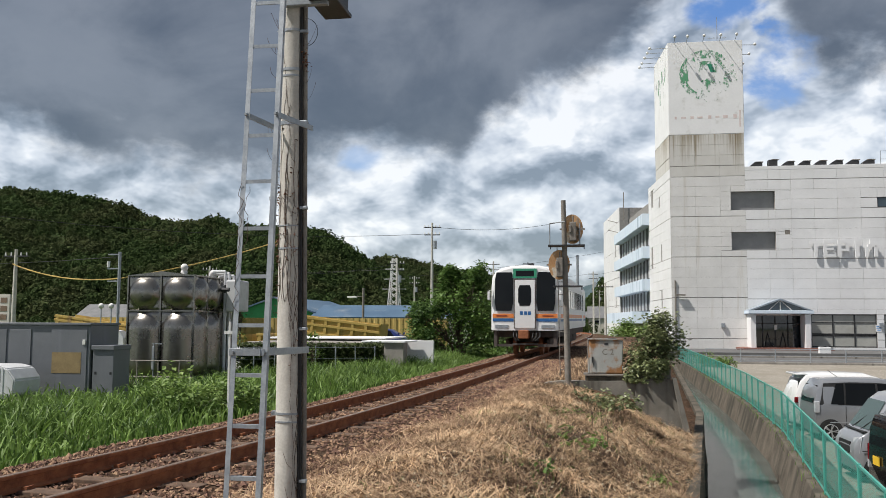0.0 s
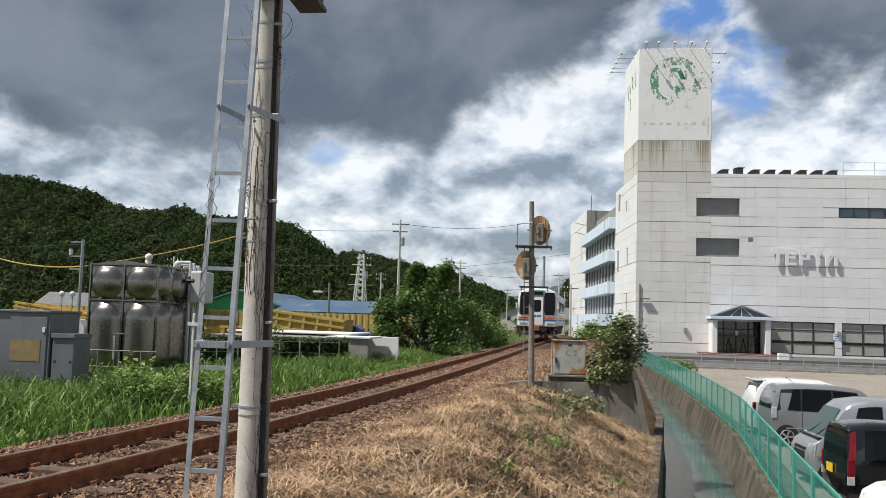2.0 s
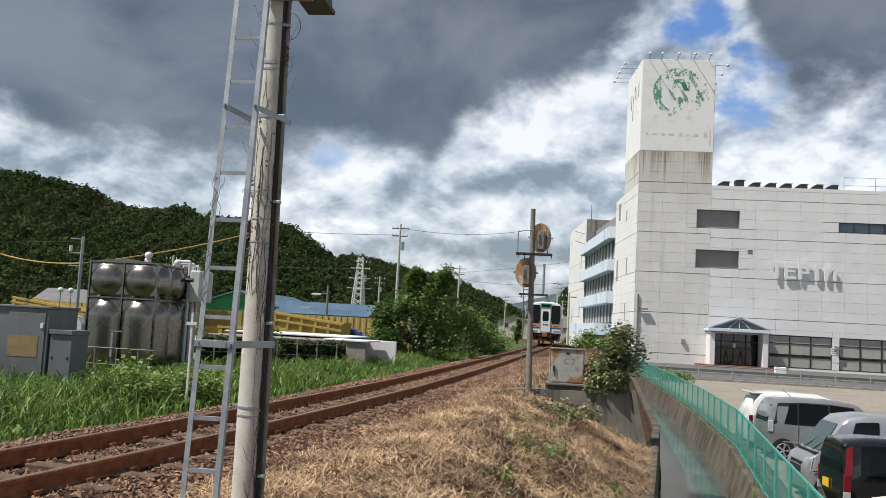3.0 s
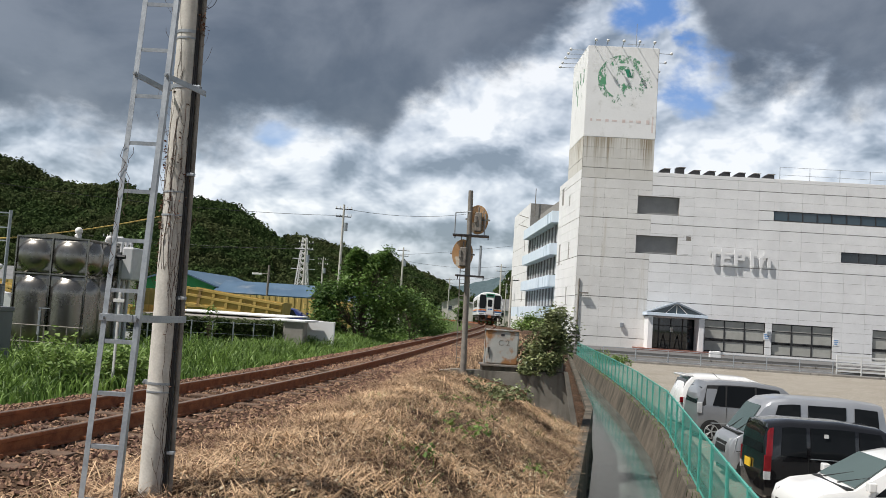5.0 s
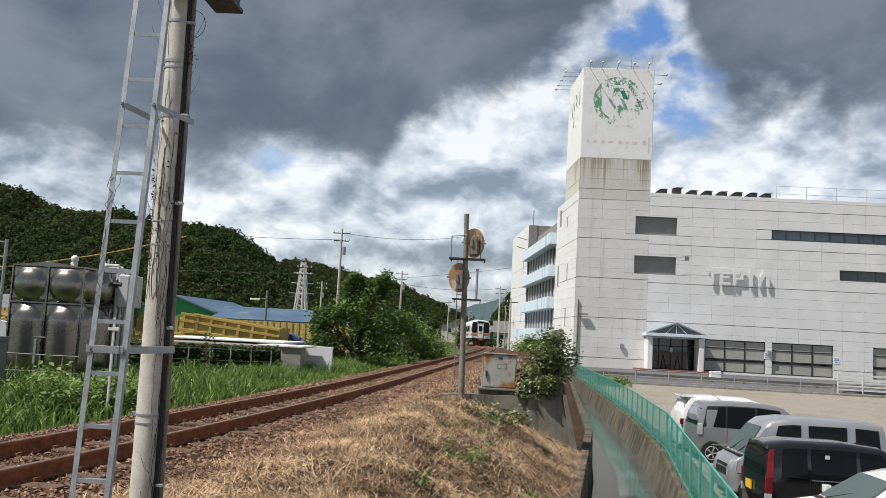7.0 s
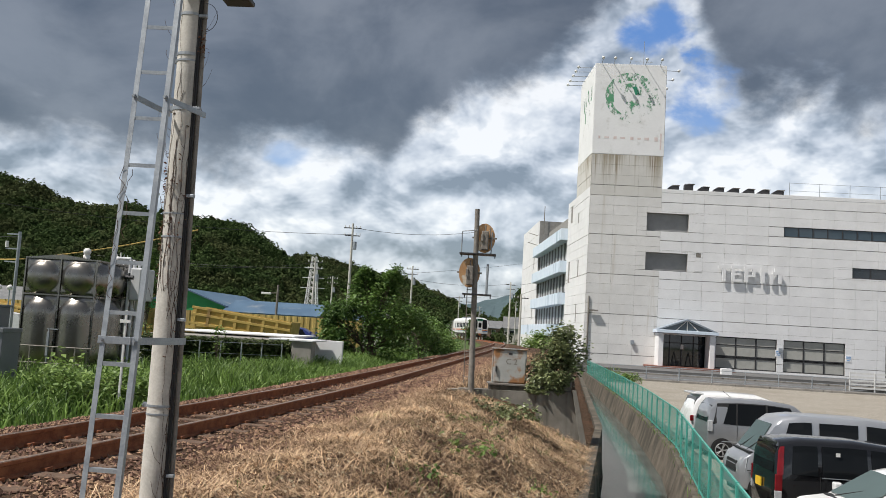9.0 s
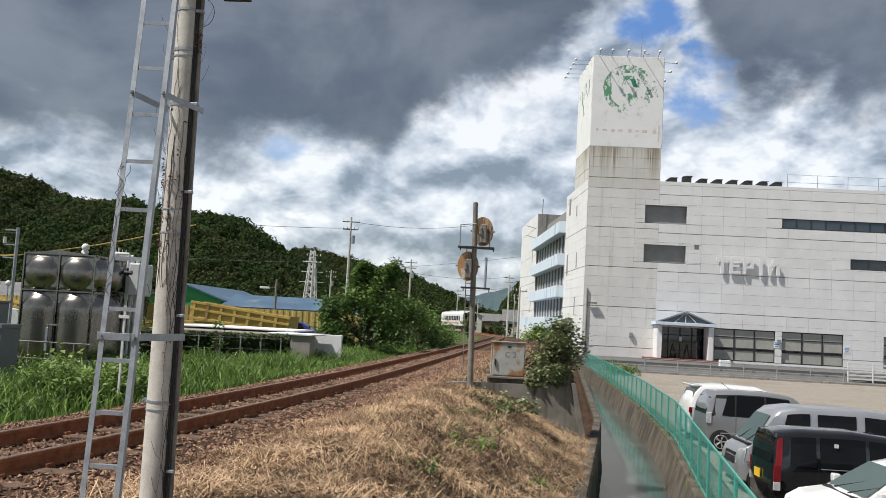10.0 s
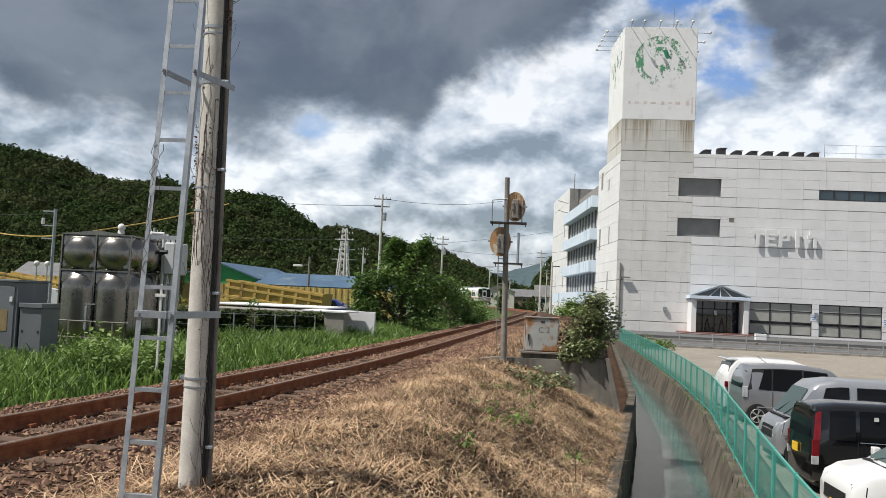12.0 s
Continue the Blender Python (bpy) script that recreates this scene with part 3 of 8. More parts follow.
def make_canal():
    bm = bmesh.new()
    ys = list(np.arange(-8, 80.1, 4.0))
    lo = [bm.verts.new((bank_x(y) - 0.3, y, WATER_Z)) for y in ys]
    hi = [bm.verts.new((fence_x(y) + 0.2, y, WATER_Z)) for y in ys]
    for i in range(len(ys) - 1):
        bm.faces.new((lo[i], hi[i], hi[i + 1], lo[i + 1]))
    single("water", bm, M["water"], "still murky canal water reflecting the sky", "water", kind="structure")
    # the far wall below the fence, in cast lengths
    wall = thing("canal_wall", "stained concrete canal wall below a green fence", "wall", kind="structure")
    yy = [-6, 0, 4, 8, 11, 14.6, 18.3, 22.2, 26, 31, 36, 42, 48, 54, 60, 66, 73, 80]
    for y0, y1 in zip(yy, yy[1:]):
        bm = bmesh.new()
        sec = [(-0.16, PARK_Z + 0.06), (0.22, PARK_Z + 0.06), (0.22, -3.0), (-0.55, -3.0)]
        rings = []
        for y in (y0 + 0.012, y1 - 0.012):
            x = fence_x(y)
            rings.append([bm.verts.new((x + dx, y, z)) for dx, z in sec])
        for i in range(4):
            bm.faces.new((rings[0][i], rings[0][(i + 1) % 4], rings[1][(i + 1) % 4], rings[1][i]))
        bm.faces.new(rings[0][::-1])
        bm.faces.new(rings[1])
        bmesh.ops.recalc_face_normals(bm, faces=bm.faces)
        bmesh.ops.bevel(bm, geom=[e for e in bm.edges], offset=0.015, segments=1, affect="EDGES")
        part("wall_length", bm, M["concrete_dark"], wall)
    near = thing("bank_wall", "dark concrete wall along the embankment's foot", "wall", kind="structure")
    for y0, y1 in zip(yy[:-3], yy[1:]):
        bm = bmesh.new()
        rings = []
        for y in (y0 + 0.01, y1 - 0.01):
            x = bank_x(y)
            rings.append([bm.verts.new((x + dx, y, z)) for dx, z in ((-0.16, -1.06), (0.04, -1.06), (0.10, -3.0), (-0.16, -3.0))])
        for i in range(4):
            bm.faces.new((rings[0][i], rings[0][(i + 1) % 4], rings[1][(i + 1) % 4], rings[1][i]))
        bm.faces.new(rings[0][::-1])
        bm.faces.new(rings[1])
        bmesh.ops.recalc_face_normals(bm, faces=bm.faces)
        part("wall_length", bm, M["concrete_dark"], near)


make_canal()


def make_road():
    single("road", box(8.6, 120, 71.2, 83.0, PARK_Z - 0.5, PARK_Z + 0.05), M["asphalt"], "grey asphalt road before the building", "road", kind="structure")
    bm = bmesh.new()
    add_box(bm, 8.6, 120, 83.0, 83.2, PARK_Z - 0.4, PARK_Z + 0.2, 0.02)
    single("kerb", bm, M["concrete"], "concrete kerb along the road", "kerb", kind="structure")
    single("pavement", box(8.6, 120, 83.2, 95.2, PARK_Z - 0.5, -1.12), M["asphalt"], "grey paved forecourt before the building", "pavement", kind="structure")
    bm = box(8.8, 60, 70.55, 70.85, PARK_Z - 0.3, PARK_Z + 0.16, 0.02)
    single("fence_kerb", bm, M["concrete"], "low concrete footing of the roadside fence", "kerb", kind="structure")


make_road()

# ---------------------------------------------------------------- the railway
def make_track():
    tr = thing("railway_track", "single rusty narrow-gauge track on brown ballast", "track", kind="structure")
    ys = np.concatenate([np.arange(-10, 60, 1.0), np.arange(60, 262, 2.5)])
    for side in (-1, 1):
        for nm, sec, mat, lab in (("rail", [(-0.062, -0.16), (0.062, -0.16), (0.062, -0.145), (0.012, -0.125), (0.012, -0.045), (0.034, -0.035), (0.034, -0.003), (-0.034, -0.003), (-0.034, -0.035), (-0.012, -0.045), (-0.012, -0.125), (-0.062, -0.145)], "rust", "dark rusty steel rail"),
                                  ("rail_head", [(-0.030, -0.003), (0.030, -0.003), (0.026, 0.003), (-0.026, 0.003)], "railtop", "worn running surface")):
            bm = bmesh.new()
            last = None
            for y in ys:
                x, z = track_x(y), track_z(y)
                s = (track_x(y + 0.5) - track_x(y - 0.5))
                nrm = Vector((1, -s, 0)).normalized()
                c = Vector((x, y, z)) + nrm * (side * 0.5335)
                ring = [bm.verts.new(c + nrm * a + Vector((0, 0, b))) for a, b in sec]
                if last:
                    n = len(sec)
                    for i in range(n):
                        bm.faces.new((last[i], last[(i + 1) % n], ring[(i + 1) % n], ring[i]))
                last = ring
            bmesh.ops.recalc_face_normals(bm, faces=bm.faces)
            part(nm, bm, M[mat], tr, lab)
    me = mesh_of("sleeper", box(-1.0, 1.0, -0.1, 0.1, -0.14, 0, 0.012), M["sleeper"])
    y = -3.0
    while y < 150:
        s = track_x(y + 0.5) - track_x(y - 0.5)
        ob = new("sleeper", me)
        ob.parent = tr
        ob.matrix_basis = pose(track_x(y), y, track_z(y) - 0.15 + 0.008 * math.sin(y * 7), 0, 0, -math.degrees(math.atan(s)) + 0.6 * math.sin(y * 5))
        y += 0.66
    # fastenings where they can be told apart
    bm = bmesh.new()
    y = 3.0
    while y < 40:
        x, z = track_x(y), track_z(y)
        for side in (-1, 1):
            for o in (-0.085, 0.085):
                add_box(bm, x + side * 0.5335 + o - 0.03, x + side * 0.5335 + o + 0.03, y - 0.06, y + 0.06, z - 0.15, z - 0.115)
        y += 0.66
    part("fastenings", bm, M["rust"], tr, "rusty rail clips")["kind"] = "stuff"


make_track()


# ---------------------------------------------------------------- signal mast and ladder by the camera
POLE, POLE_LEAN = (-2.135, 6.3), -0.0095


def mast_r(z):
    return 0.109 - 0.0062 * z


def on_mast(a, z, out=0.0):
    """A place on the mast's skin: bearing, height and distance from the skin."""
    r = mast_r(z) + out
    return Vector((r * math.cos(a) + POLE_LEAN * z, r * math.sin(a), z))


def make_pole():
    px, py = POLE
    p = thing("signal_mast", "tall grey concrete mast overgrown with dry creepers, steel bands", "pole", at=pose(px, py, -0.3))
    part("shaft", rod((0, 0, 0), (5.6 * POLE_LEAN, 0, 5.6), mast_r(0), mast_r(5.6), 32), M["pole"], p, smooth=True)
    for z, h in ((1.018, 0.012), (1.075, 0.016), (2.29, 0.012), (2.46, 0.010), (3.23, 0.03), (3.60, 0.014), (3.645, 0.022), (3.95, 0.02), (4.25, 0.02)):
        c = POLE_LEAN * z
        r = mast_r(z) + 0.004
        bm = rod((c, 0, z), (c, 0, z + h), r, r, 32)
        if h > 0.012:
            add_box(bm, c - r - 0.022, c - r + 0.012, -0.035, 0.005, z - 0.008, z + h + 0.008)
            add_rod(bm, (c - r - 0.018, -0.05, z + h / 2), (c - r - 0.018, 0.02, z + h / 2), 0.006, None, 6)
        part("band", bm, M["galv"], p, "steel strap")
    for a, r, out, mat, nm, lab in ((-0.50, 0.010, 0.008, "cable", "cable", "black cable"), (-0.62, 0.007, 0.005, "cable", "cable", "black cable"), (-0.16, 0.018, 0.016, "old_iron", "conduit", "grey steel conduit")):
        part(nm, rod(on_mast(a, 0, out), on_mast(a, 5.5, out), r, None, 10), M[mat], p, lab, smooth=True)
    for z in (0.6, 1.7, 2.6, 3.25, 3.95):
        c = on_mast(-0.3, z, 0.02)
        part("clip", box(c.x - 0.03, c.x + 0.028, c.y - 0.03, c.y + 0.01, z - 0.012, z + 0.012, 0.004), M["galv"], p)
    # climbing stems, thickest over the middle of the mast
    bm = bmesh.new()
    rnd = random.Random(4)
    joints = []
    for k in range(13):
        a = rnd.uniform(-2.7, -0.5) if k > 2 else rnd.uniform(-0.9, -0.45)
        z = rnd.choice((1.5, 1.7, 1.9, 2.1, 2.4)) if k > 2 else 0.05
        end = z + rnd.uniform(0.6, 1.5) if k > 2 else 4.3
        w, drift, pts = rnd.uniform(0.0010, 0.0022), rnd.uniform(-0.05, 0.05), []
        while z < min(end, 4.3):
            pts.append(on_mast(a, z, 0.002))
            a = min(-0.4, max(-2.95, a + drift + rnd.uniform(-0.14, 0.14)))
            z += rnd.uniform(0.04, 0.10)
        add_tube(bm, pts, w, 5)
        joints += pts[2::2]
        for q in pts[::3]:
            if rnd.random() < 0.35:
                b = math.atan2(q.y, q.x - POLE_LEAN * q.z) + rnd.uniform(-0.7, 0.7)
                add_tube(bm, [q, on_mast((b + math.atan2(q.y, q.x)) / 2, q.z + 0.04, 0.003), on_mast(b, q.z + rnd.uniform(0.02, 0.13), 0.003)], 0.0013, 4)
    for k in range(24):   # loose dead shoots that stand off the mast
        a = rnd.choice((rnd.uniform(-0.4, 0.1), rnd.uniform(2.9, 3.5)))
        z = rnd.uniform(1.7, 4.0)
        q, d = on_mast(a, z), Vector((math.cos(a), -0.3, 0)).normalized()
        reach, curl = rnd.uniform(0.03, 0.12), rnd.uniform(1.5, 4.5)
        add_tube(bm, [q + d * (reach * math.sin(t * 1.7)) + Vector((0, 0, 0.09 * (1 - math.cos(t * curl)) - 0.04 * t)) for t in np.linspace(0, 1, 7)], 0.0013, 4)
    part("creeper", bm, M["vine"], p, "dead brown creeper stems")
    ctr = [on_mast(rnd.choice((rnd.uniform(-3.3, -2.6), rnd.uniform(-3.3, -2.6), rnd.uniform(-2.6, -0.6))), rnd.choice((rnd.gauss(2.75, 0.10), rnd.gauss(2.35, 0.14), rnd.gauss(2.1, 0.2))), 0.008) for k in range(150)]
    ctr += [on_mast(rnd.uniform(-0.5, -0.1), rnd.gauss(3.72, 0.06), rnd.uniform(0.01, 0.05)) for k in range(40)]
    ctr += [q + Vector((0, -0.004, 0)) for q in rnd.sample(joints, 60)]
    v, f = leaf_cloud(np.array(ctr), 0.026, 1.0)
    ob = new("withered_leaves", cloud_mesh("withered_leaves", v, f, M["leaf_dead"]))
    ob.parent = p
    tagged(ob, "clusters of curled brown dead leaves")
    bm = bmesh.new()
    add_tube(bm, [(0.07 + 0.10 * math.sin(t), -0.05, 4.0 - 0.11 * (1 - math.cos(t)) + 0.05) for t in np.linspace(0, 2.9, 16)], 0.0022, 6)
    part("loose_wire", bm, M["cable"], p, "loop of loose black wire")
    # the dark hood of the lamp case above
    bm = box(0.145, 0.325, -0.16, 0.25, 4.17, 4.5, 0.015)
    add_box(bm, 0.125, 0.345, -0.24, 0.28, 4.15, 4.185, 0.008)
    part("signal_case", bm, M["dark_metal"], p, "black signal case seen from below")
    part("bracket", box(-0.1, 0.27, -0.14, -0.09, 4.12, 4.18, 0.008), M["galv"], p)


def make_ladder():
    lad = thing("ladder", "narrow galvanised steel ladder bolted beside the mast", "ladder", at=pose(-2.172, 5.46, 0.0))
    half, lean_x, lean_y, foot, head = 0.108, -0.0095, 0.105, -0.22, 5.1

    def at(u, z, v=0.0):
        return Vector((u + lean_x * z, v + lean_y * z, z))
    for sx in (-1, 1):
        bm = bmesh.new()
        sec = [(-0.017, -0.02), (0.017, -0.02), (0.017, -0.015), (-0.011, -0.015), (-0.011, 0.02), (-0.017, 0.02)] if sx < 0 else [(-0.017, -0.02), (0.017, -0.02), (0.017, 0.02), (0.011, 0.02), (0.011, -0.015), (-0.017, -0.015)]
        a, b = ([bm.verts.new(at(sx * half + u, z, v)) for u, v in sec] for z in (foot, head))
        bm.faces.new(a[::-1])
        bm.faces.new(b)
        for i in range(6):
            bm.faces.new((a[i], a[(i + 1) % 6], b[(i + 1) % 6], b[i]))
        bmesh.ops.recalc_face_normals(bm, faces=bm.faces)
        part("stile", bm, M["galv"], lad, "angle steel stile")
    for k in range(16):
        z = 0.114 + 0.3285 * k
        m = Matrix.Translation(at(0, z))
        bm = box(-half + 0.012, half - 0.012, -0.015, 0.02, -0.004, 0.012, 0.002, m)
        add_box(bm, -half + 0.012, half - 0.012, -0.017, -0.013, -0.014, 0.012, 0, m)
        part("rung", bm, M["galv"], lad, "folded steel tread")

    def bar(a, b, h):
        d = b - a
        m = Matrix.Translation(a) @ Matrix.Rotation(math.atan2(d.y, d.x), 4, "Z")
        return box(0, d.length, -0.004, 0.004, -h, h, 0.002, m)
    for sx, run in ((-1, 0.065), (1, 0.115)):   # the upper pair runs back to the mast
        a = at(sx * half, 2.89, -0.026)
        part("brace", bar(a, a + Vector((run, 0.47, 0)), 0.02), M["galv"], lad, "flat steel brace to the mast")
    a, b = at(-half - 0.03, 1.25, -0.026), at(half, 1.25, -0.03)
    part("brace", bar(a, b, 0.024), M["galv"], lad, "flat steel brace across the stiles")
    part("brace", bar(b + Vector((-0.03, -0.009, 0)), b + Vector((0.105, 0.62, 0)), 0.024), M["galv"], lad, "flat steel brace to the mast")
    for u, z in ((-half, 2.89), (half, 2.89), (-half, 1.25), (half, 1.25)):
        c = at(u, z, -0.025)
        part("bolt", rod(c + Vector((0, -0.03, 0)), c + Vector((0, 0.02, 0)), 0.010, None, 6), M["galv"], lad)
    bm = bmesh.new()
    rnd = random.Random(9)
    for z0, n_pts, u in ((2.4, 22, -half), (2.38, 12, -half * 0.5)):   # a dead tendril on the stile
        add_tube(bm, [at(u + rnd.uniform(-0.03, 0.02), z0 - 0.042 * k, rnd.uniform(-0.035, -0.02)) for k in range(n_pts)], 0.0018, 5)
    part("tendril", bm, M["vine"], lad, "dry tendril wound round the stile")




# ---------------------------------------------------------------- old signal post, relay box, abutment
def make_signal():
    s = thing("railway_signal", "old railway signal post with two rusty backing discs", "signal", at=pose(-0.36, 21.3, 0.0))
    part("post", rod((0, 0, -0.1), (-0.09, 0, 4.42), 0.075, 0.058, 16), M["old_iron"], s, smooth=True)
    for cx, cz in ((0.12, 3.72), (-0.20, 2.86)):
        head = new("signal_head")
        head.parent = s
        bm = bmesh.new()
        bmesh.ops.create_cone(bm, cap_ends=True, segments=32, radius1=0.36, radius2=0.34, depth=0.035)
        for v in bm.verts:
            v.co = Vector((v.co.x * 0.72, v.co.z, v.co.y))
        bm2 = mesh_of("disc", bm, M["rust_disc"])
        ob = new("disc", bm2)
        ob.parent, ob.matrix_basis = head, pose(cx, 0.05, cz, 0, 0, 8)
        tagged(ob, "peeling rusty white disc")
        bm = box(cx - 0.06, cx + 0.10, -0.16, 0.03, cz - 0.30, cz + 0.16, 0.02)
        add_rod(bm, (cx + 0.02, -0.1, cz + 0.16), (cx + 0.02, -0.1, cz + 0.3), 0.018, None, 6)
        add_box(bm, cx - 0.08, cx - 0.02, -0.19, -0.14, cz - 0.1, cz + 0.08, 0.01)
        part("lamp_case", bm, M["old_iron"], head, "dark iron lamp case")
        bm = bmesh.new()
        for sx in (-1, 1):
            add_box(bm, cx + sx * 0.14 - 0.012, cx + sx * 0.14 + 0.012, 0.02, 0.032, cz - 0.26, cz + 0.26)
        add_box(bm, cx - 0.3, cx + 0.3, 0.02, 0.03, cz - 0.02, cz + 0.02)
        part("stiffener", bm, M["old_iron"], head)
    for z, x0, x1 in ((3.30, -0.46, 0.42), (2.32, -0.34, 0.36)):
        bm = box(x0, x1, -0.2, 0.22, z, z + 0.03)
        for xx in (x0 + 0.06, x1 - 0.02):
            add_rod(bm, (xx, -0.16, z), (xx, -0.16, z - 0.08), 0.012, None, 6)
        part("bracket", bm, M["dark_metal"], s, "iron step bracket")
    bm = bmesh.new()
    for xx in (-0.42, 0.30):
        add_rod(bm, (xx, -0.05, 3.3), (xx, -0.05, 3.86), 0.015, None, 6)
    add_rod(bm, (-0.42, -0.05, 3.86), (-0.05, -0.05, 3.9), 0.014, None, 6)
    part("guard_rail", bm, M["galv"], s)
    part("conduit", rod((0.24, -0.1, 2.33), (0.24, -0.1, 3.08), 0.03, None, 8), M["galv"], s, "grey upright tube")
    bm = bmesh.new()
    for xx in (-0.19, -0.02):
        add_rod(bm, (xx, 0.12, 0.2), (xx - 0.06, 0.12, 3.3), 0.012, None, 6)
    for z in np.arange(0.35, 3.2, 0.3):
        add_rod(bm, (-0.19 - 0.02 * z, 0.12, z), (-0.02 - 0.02 * z, 0.12, z), 0.010, None, 6)
    part("step_ladder", bm, M["old_iron"], s, "thin climbing ladder behind the post")


make_signal()


def make_relay_box():
    b = thing("relay_cabinet", "small steel trackside cabinet, grey paint stained with rust", "cabinet", at=pose(0.52, 21.75, 0.10, 0, 0, 4))
    part("plinth", box(-0.47, 0.47, -0.32, 0.32, -0.15, 0.10, 0.02), M["concrete_dark"], b, "dark concrete plinth")
    part("base_frame", box(-0.50, 0.50, -0.35, 0.35, 0.10, 0.15, 0.01), M["old_iron"], b)
    part("body", box(-0.40, 0.40, -0.26, 0.26, 0.15, 0.96, 0.02), M["rust_box"], b)
    d = part("door", box(-0.375, 0.375, -0.285, -0.262, 0.18, 0.92, 0.008), M["rust_box"], b, "cabinet door with brown rust stains")
    part("lid", box(-0.42, 0.42, -0.31, 0.29, 0.96, 0.99, 0.01), M["rust_box"], b)
    bm = box(-0.345, -0.305, -0.32, -0.285, 0.42, 0.56, 0.006)
    add_rod(bm, (-0.32, -0.31, 0.44), (-0.29, -0.31, 0.28), 0.008, None, 6)
    part("handle", bm, M["dark_metal"], d, "dark lever handle")
    part("name_plate", box(-0.04, 0.05, -0.29, -0.285, 0.84, 0.89), M["dark_metal"], d)
    for z in (0.3, 0.8):
        part("hinge", rod((0.385, -0.275, z - 0.04), (0.385, -0.275, z + 0.04), 0.014, None, 8), M["galv"], d)
    cu = bpy.data.curves.new("letters", "FONT")
    cu.body, cu.size, cu.extrude = "C 2", 0.19, 0.001
    cu.materials.append(M["old_iron"])
    t = new("letters", cu)
    t.parent, t.matrix_basis = d, pose(-0.1, -0.287, 0.61, 90, 0, 0)


make_relay_box()


def make_abutment():
    a = thing("abutment", "weathered concrete retaining wall and wing block under creepers", "retaining wall", kind="structure")
    bm = prism([(-0.95, -0.35), (-0.95, 0.02), (-0.6, 0.07), (1.2, 0.10), (1.2, -1.2), (0.7, -1.2)], 21.35, 21.75)
    part("wall", bm, M["block"], a)
    bm = prism([(1.2, -1.5), (1.2, 0.16), (2.02, 0.16), (2.34, -0.9), (2.42, -1.5)], 21.2, 22.6)
    bmesh.ops.bevel(bm, geom=list(bm.edges), offset=0.025, segments=2, affect="EDGES")
    part("wing", bm, M["block"], a, "stained concrete wing block")
    part("cap", box(1.22, 2.02, 21.28, 22.55, 0.16, 0.42, 0.025), M["block"], a)
    part("buttress", prism([(2.03, 0.2), (2.12, 0.2), (2.52, -1.5), (2.36, -1.5)], 21.05, 21.3), M["block"], a)


make_abutment()


# ---------------------------------------------------------------- green mesh fence by the canal
def make_fence():
    f = thing("mesh_fence", "green wire mesh fence on the canal wall", "fence")
    pts = []
    y = 5.2
    while y < 79:
        pts.append((fence_x(y), y))
        y += 1.9
    post = mesh_of("post", box(-0.024, 0.024, -0.024, 0.024, 0, 1.12, 0.004), M["green_fence"])
    z0 = PARK_Z + 0.06
    for x, y in pts:
        ob = new("post", post)
        ob.parent, ob.matrix_basis = f, pose(x, y, z0, 0, 0, 0)
    for (xa, ya), (xb, yb) in zip(pts, pts[1:]):
        L = math.hypot(xb - xa, yb - ya)
        ang = math.degrees(math.atan2(yb - ya, xb - xa))
        p = new("mesh_panel")
        p.parent, p.matrix_basis = f, pose(xa, ya, z0, 0, 0, ang)
        part("top_rail", box(0, L, -0.015, 0.015, 1.07, 1.11), M["green_fence"], p)
        part("bottom_rail", box(0, L, -0.012, 0.012, 0.05, 0.08), M["green_fence"], p)
        bm = bmesh.new()
        step = 0.058 if ya < 30 else 0.11
        r = 0.0075 if ya < 30 else 0.014
        for s in (-1, 1):   # diamond mesh
            c = -1.0
            while c < L + 1.0:
                a, b = (c, 0.08), (c + s * 0.99, 1.07)
                t0, t1 = 0.0, 1.0
                dx = b[0] - a[0]
                lo, hi = sorted(((0 - a[0]) / dx, (L - a[0]) / dx))
                t0, t1 = max(0, lo), min(1, hi)
                if t1 > t0 + 0.01:
                    q = [(a[0] + dx * t, 0.08 + 0.99 * t) for t in (t0, t1)]
                    u = Vector((q[1][0] - q[0][0], 0, q[1][1] - q[0][1])).normalized()
                    w = Vector((-u.z, 0, u.x)) * r
                    vs = [bm.verts.new(Vector((q[i][0], 0.002 * s, q[i][1])) + k * w) for i, k in ((0, -1), (1, -1), (1, 1), (0, 1))]
                    bm.faces.new(vs)
                c += step
        part("wire_mesh", bm, M["green_fence"], p)["kind"] = "stuff"


make_fence()


# ---------------------------------------------------------------- the white building
FY, BASE = 95.0, -1.12
SIDE = Matrix.Translation((9.28, FY, 0)) @ Matrix.Rotation(math.atan2(1, -0.0875), 4, "Z")   # local x runs along the side wall, local +y faces out


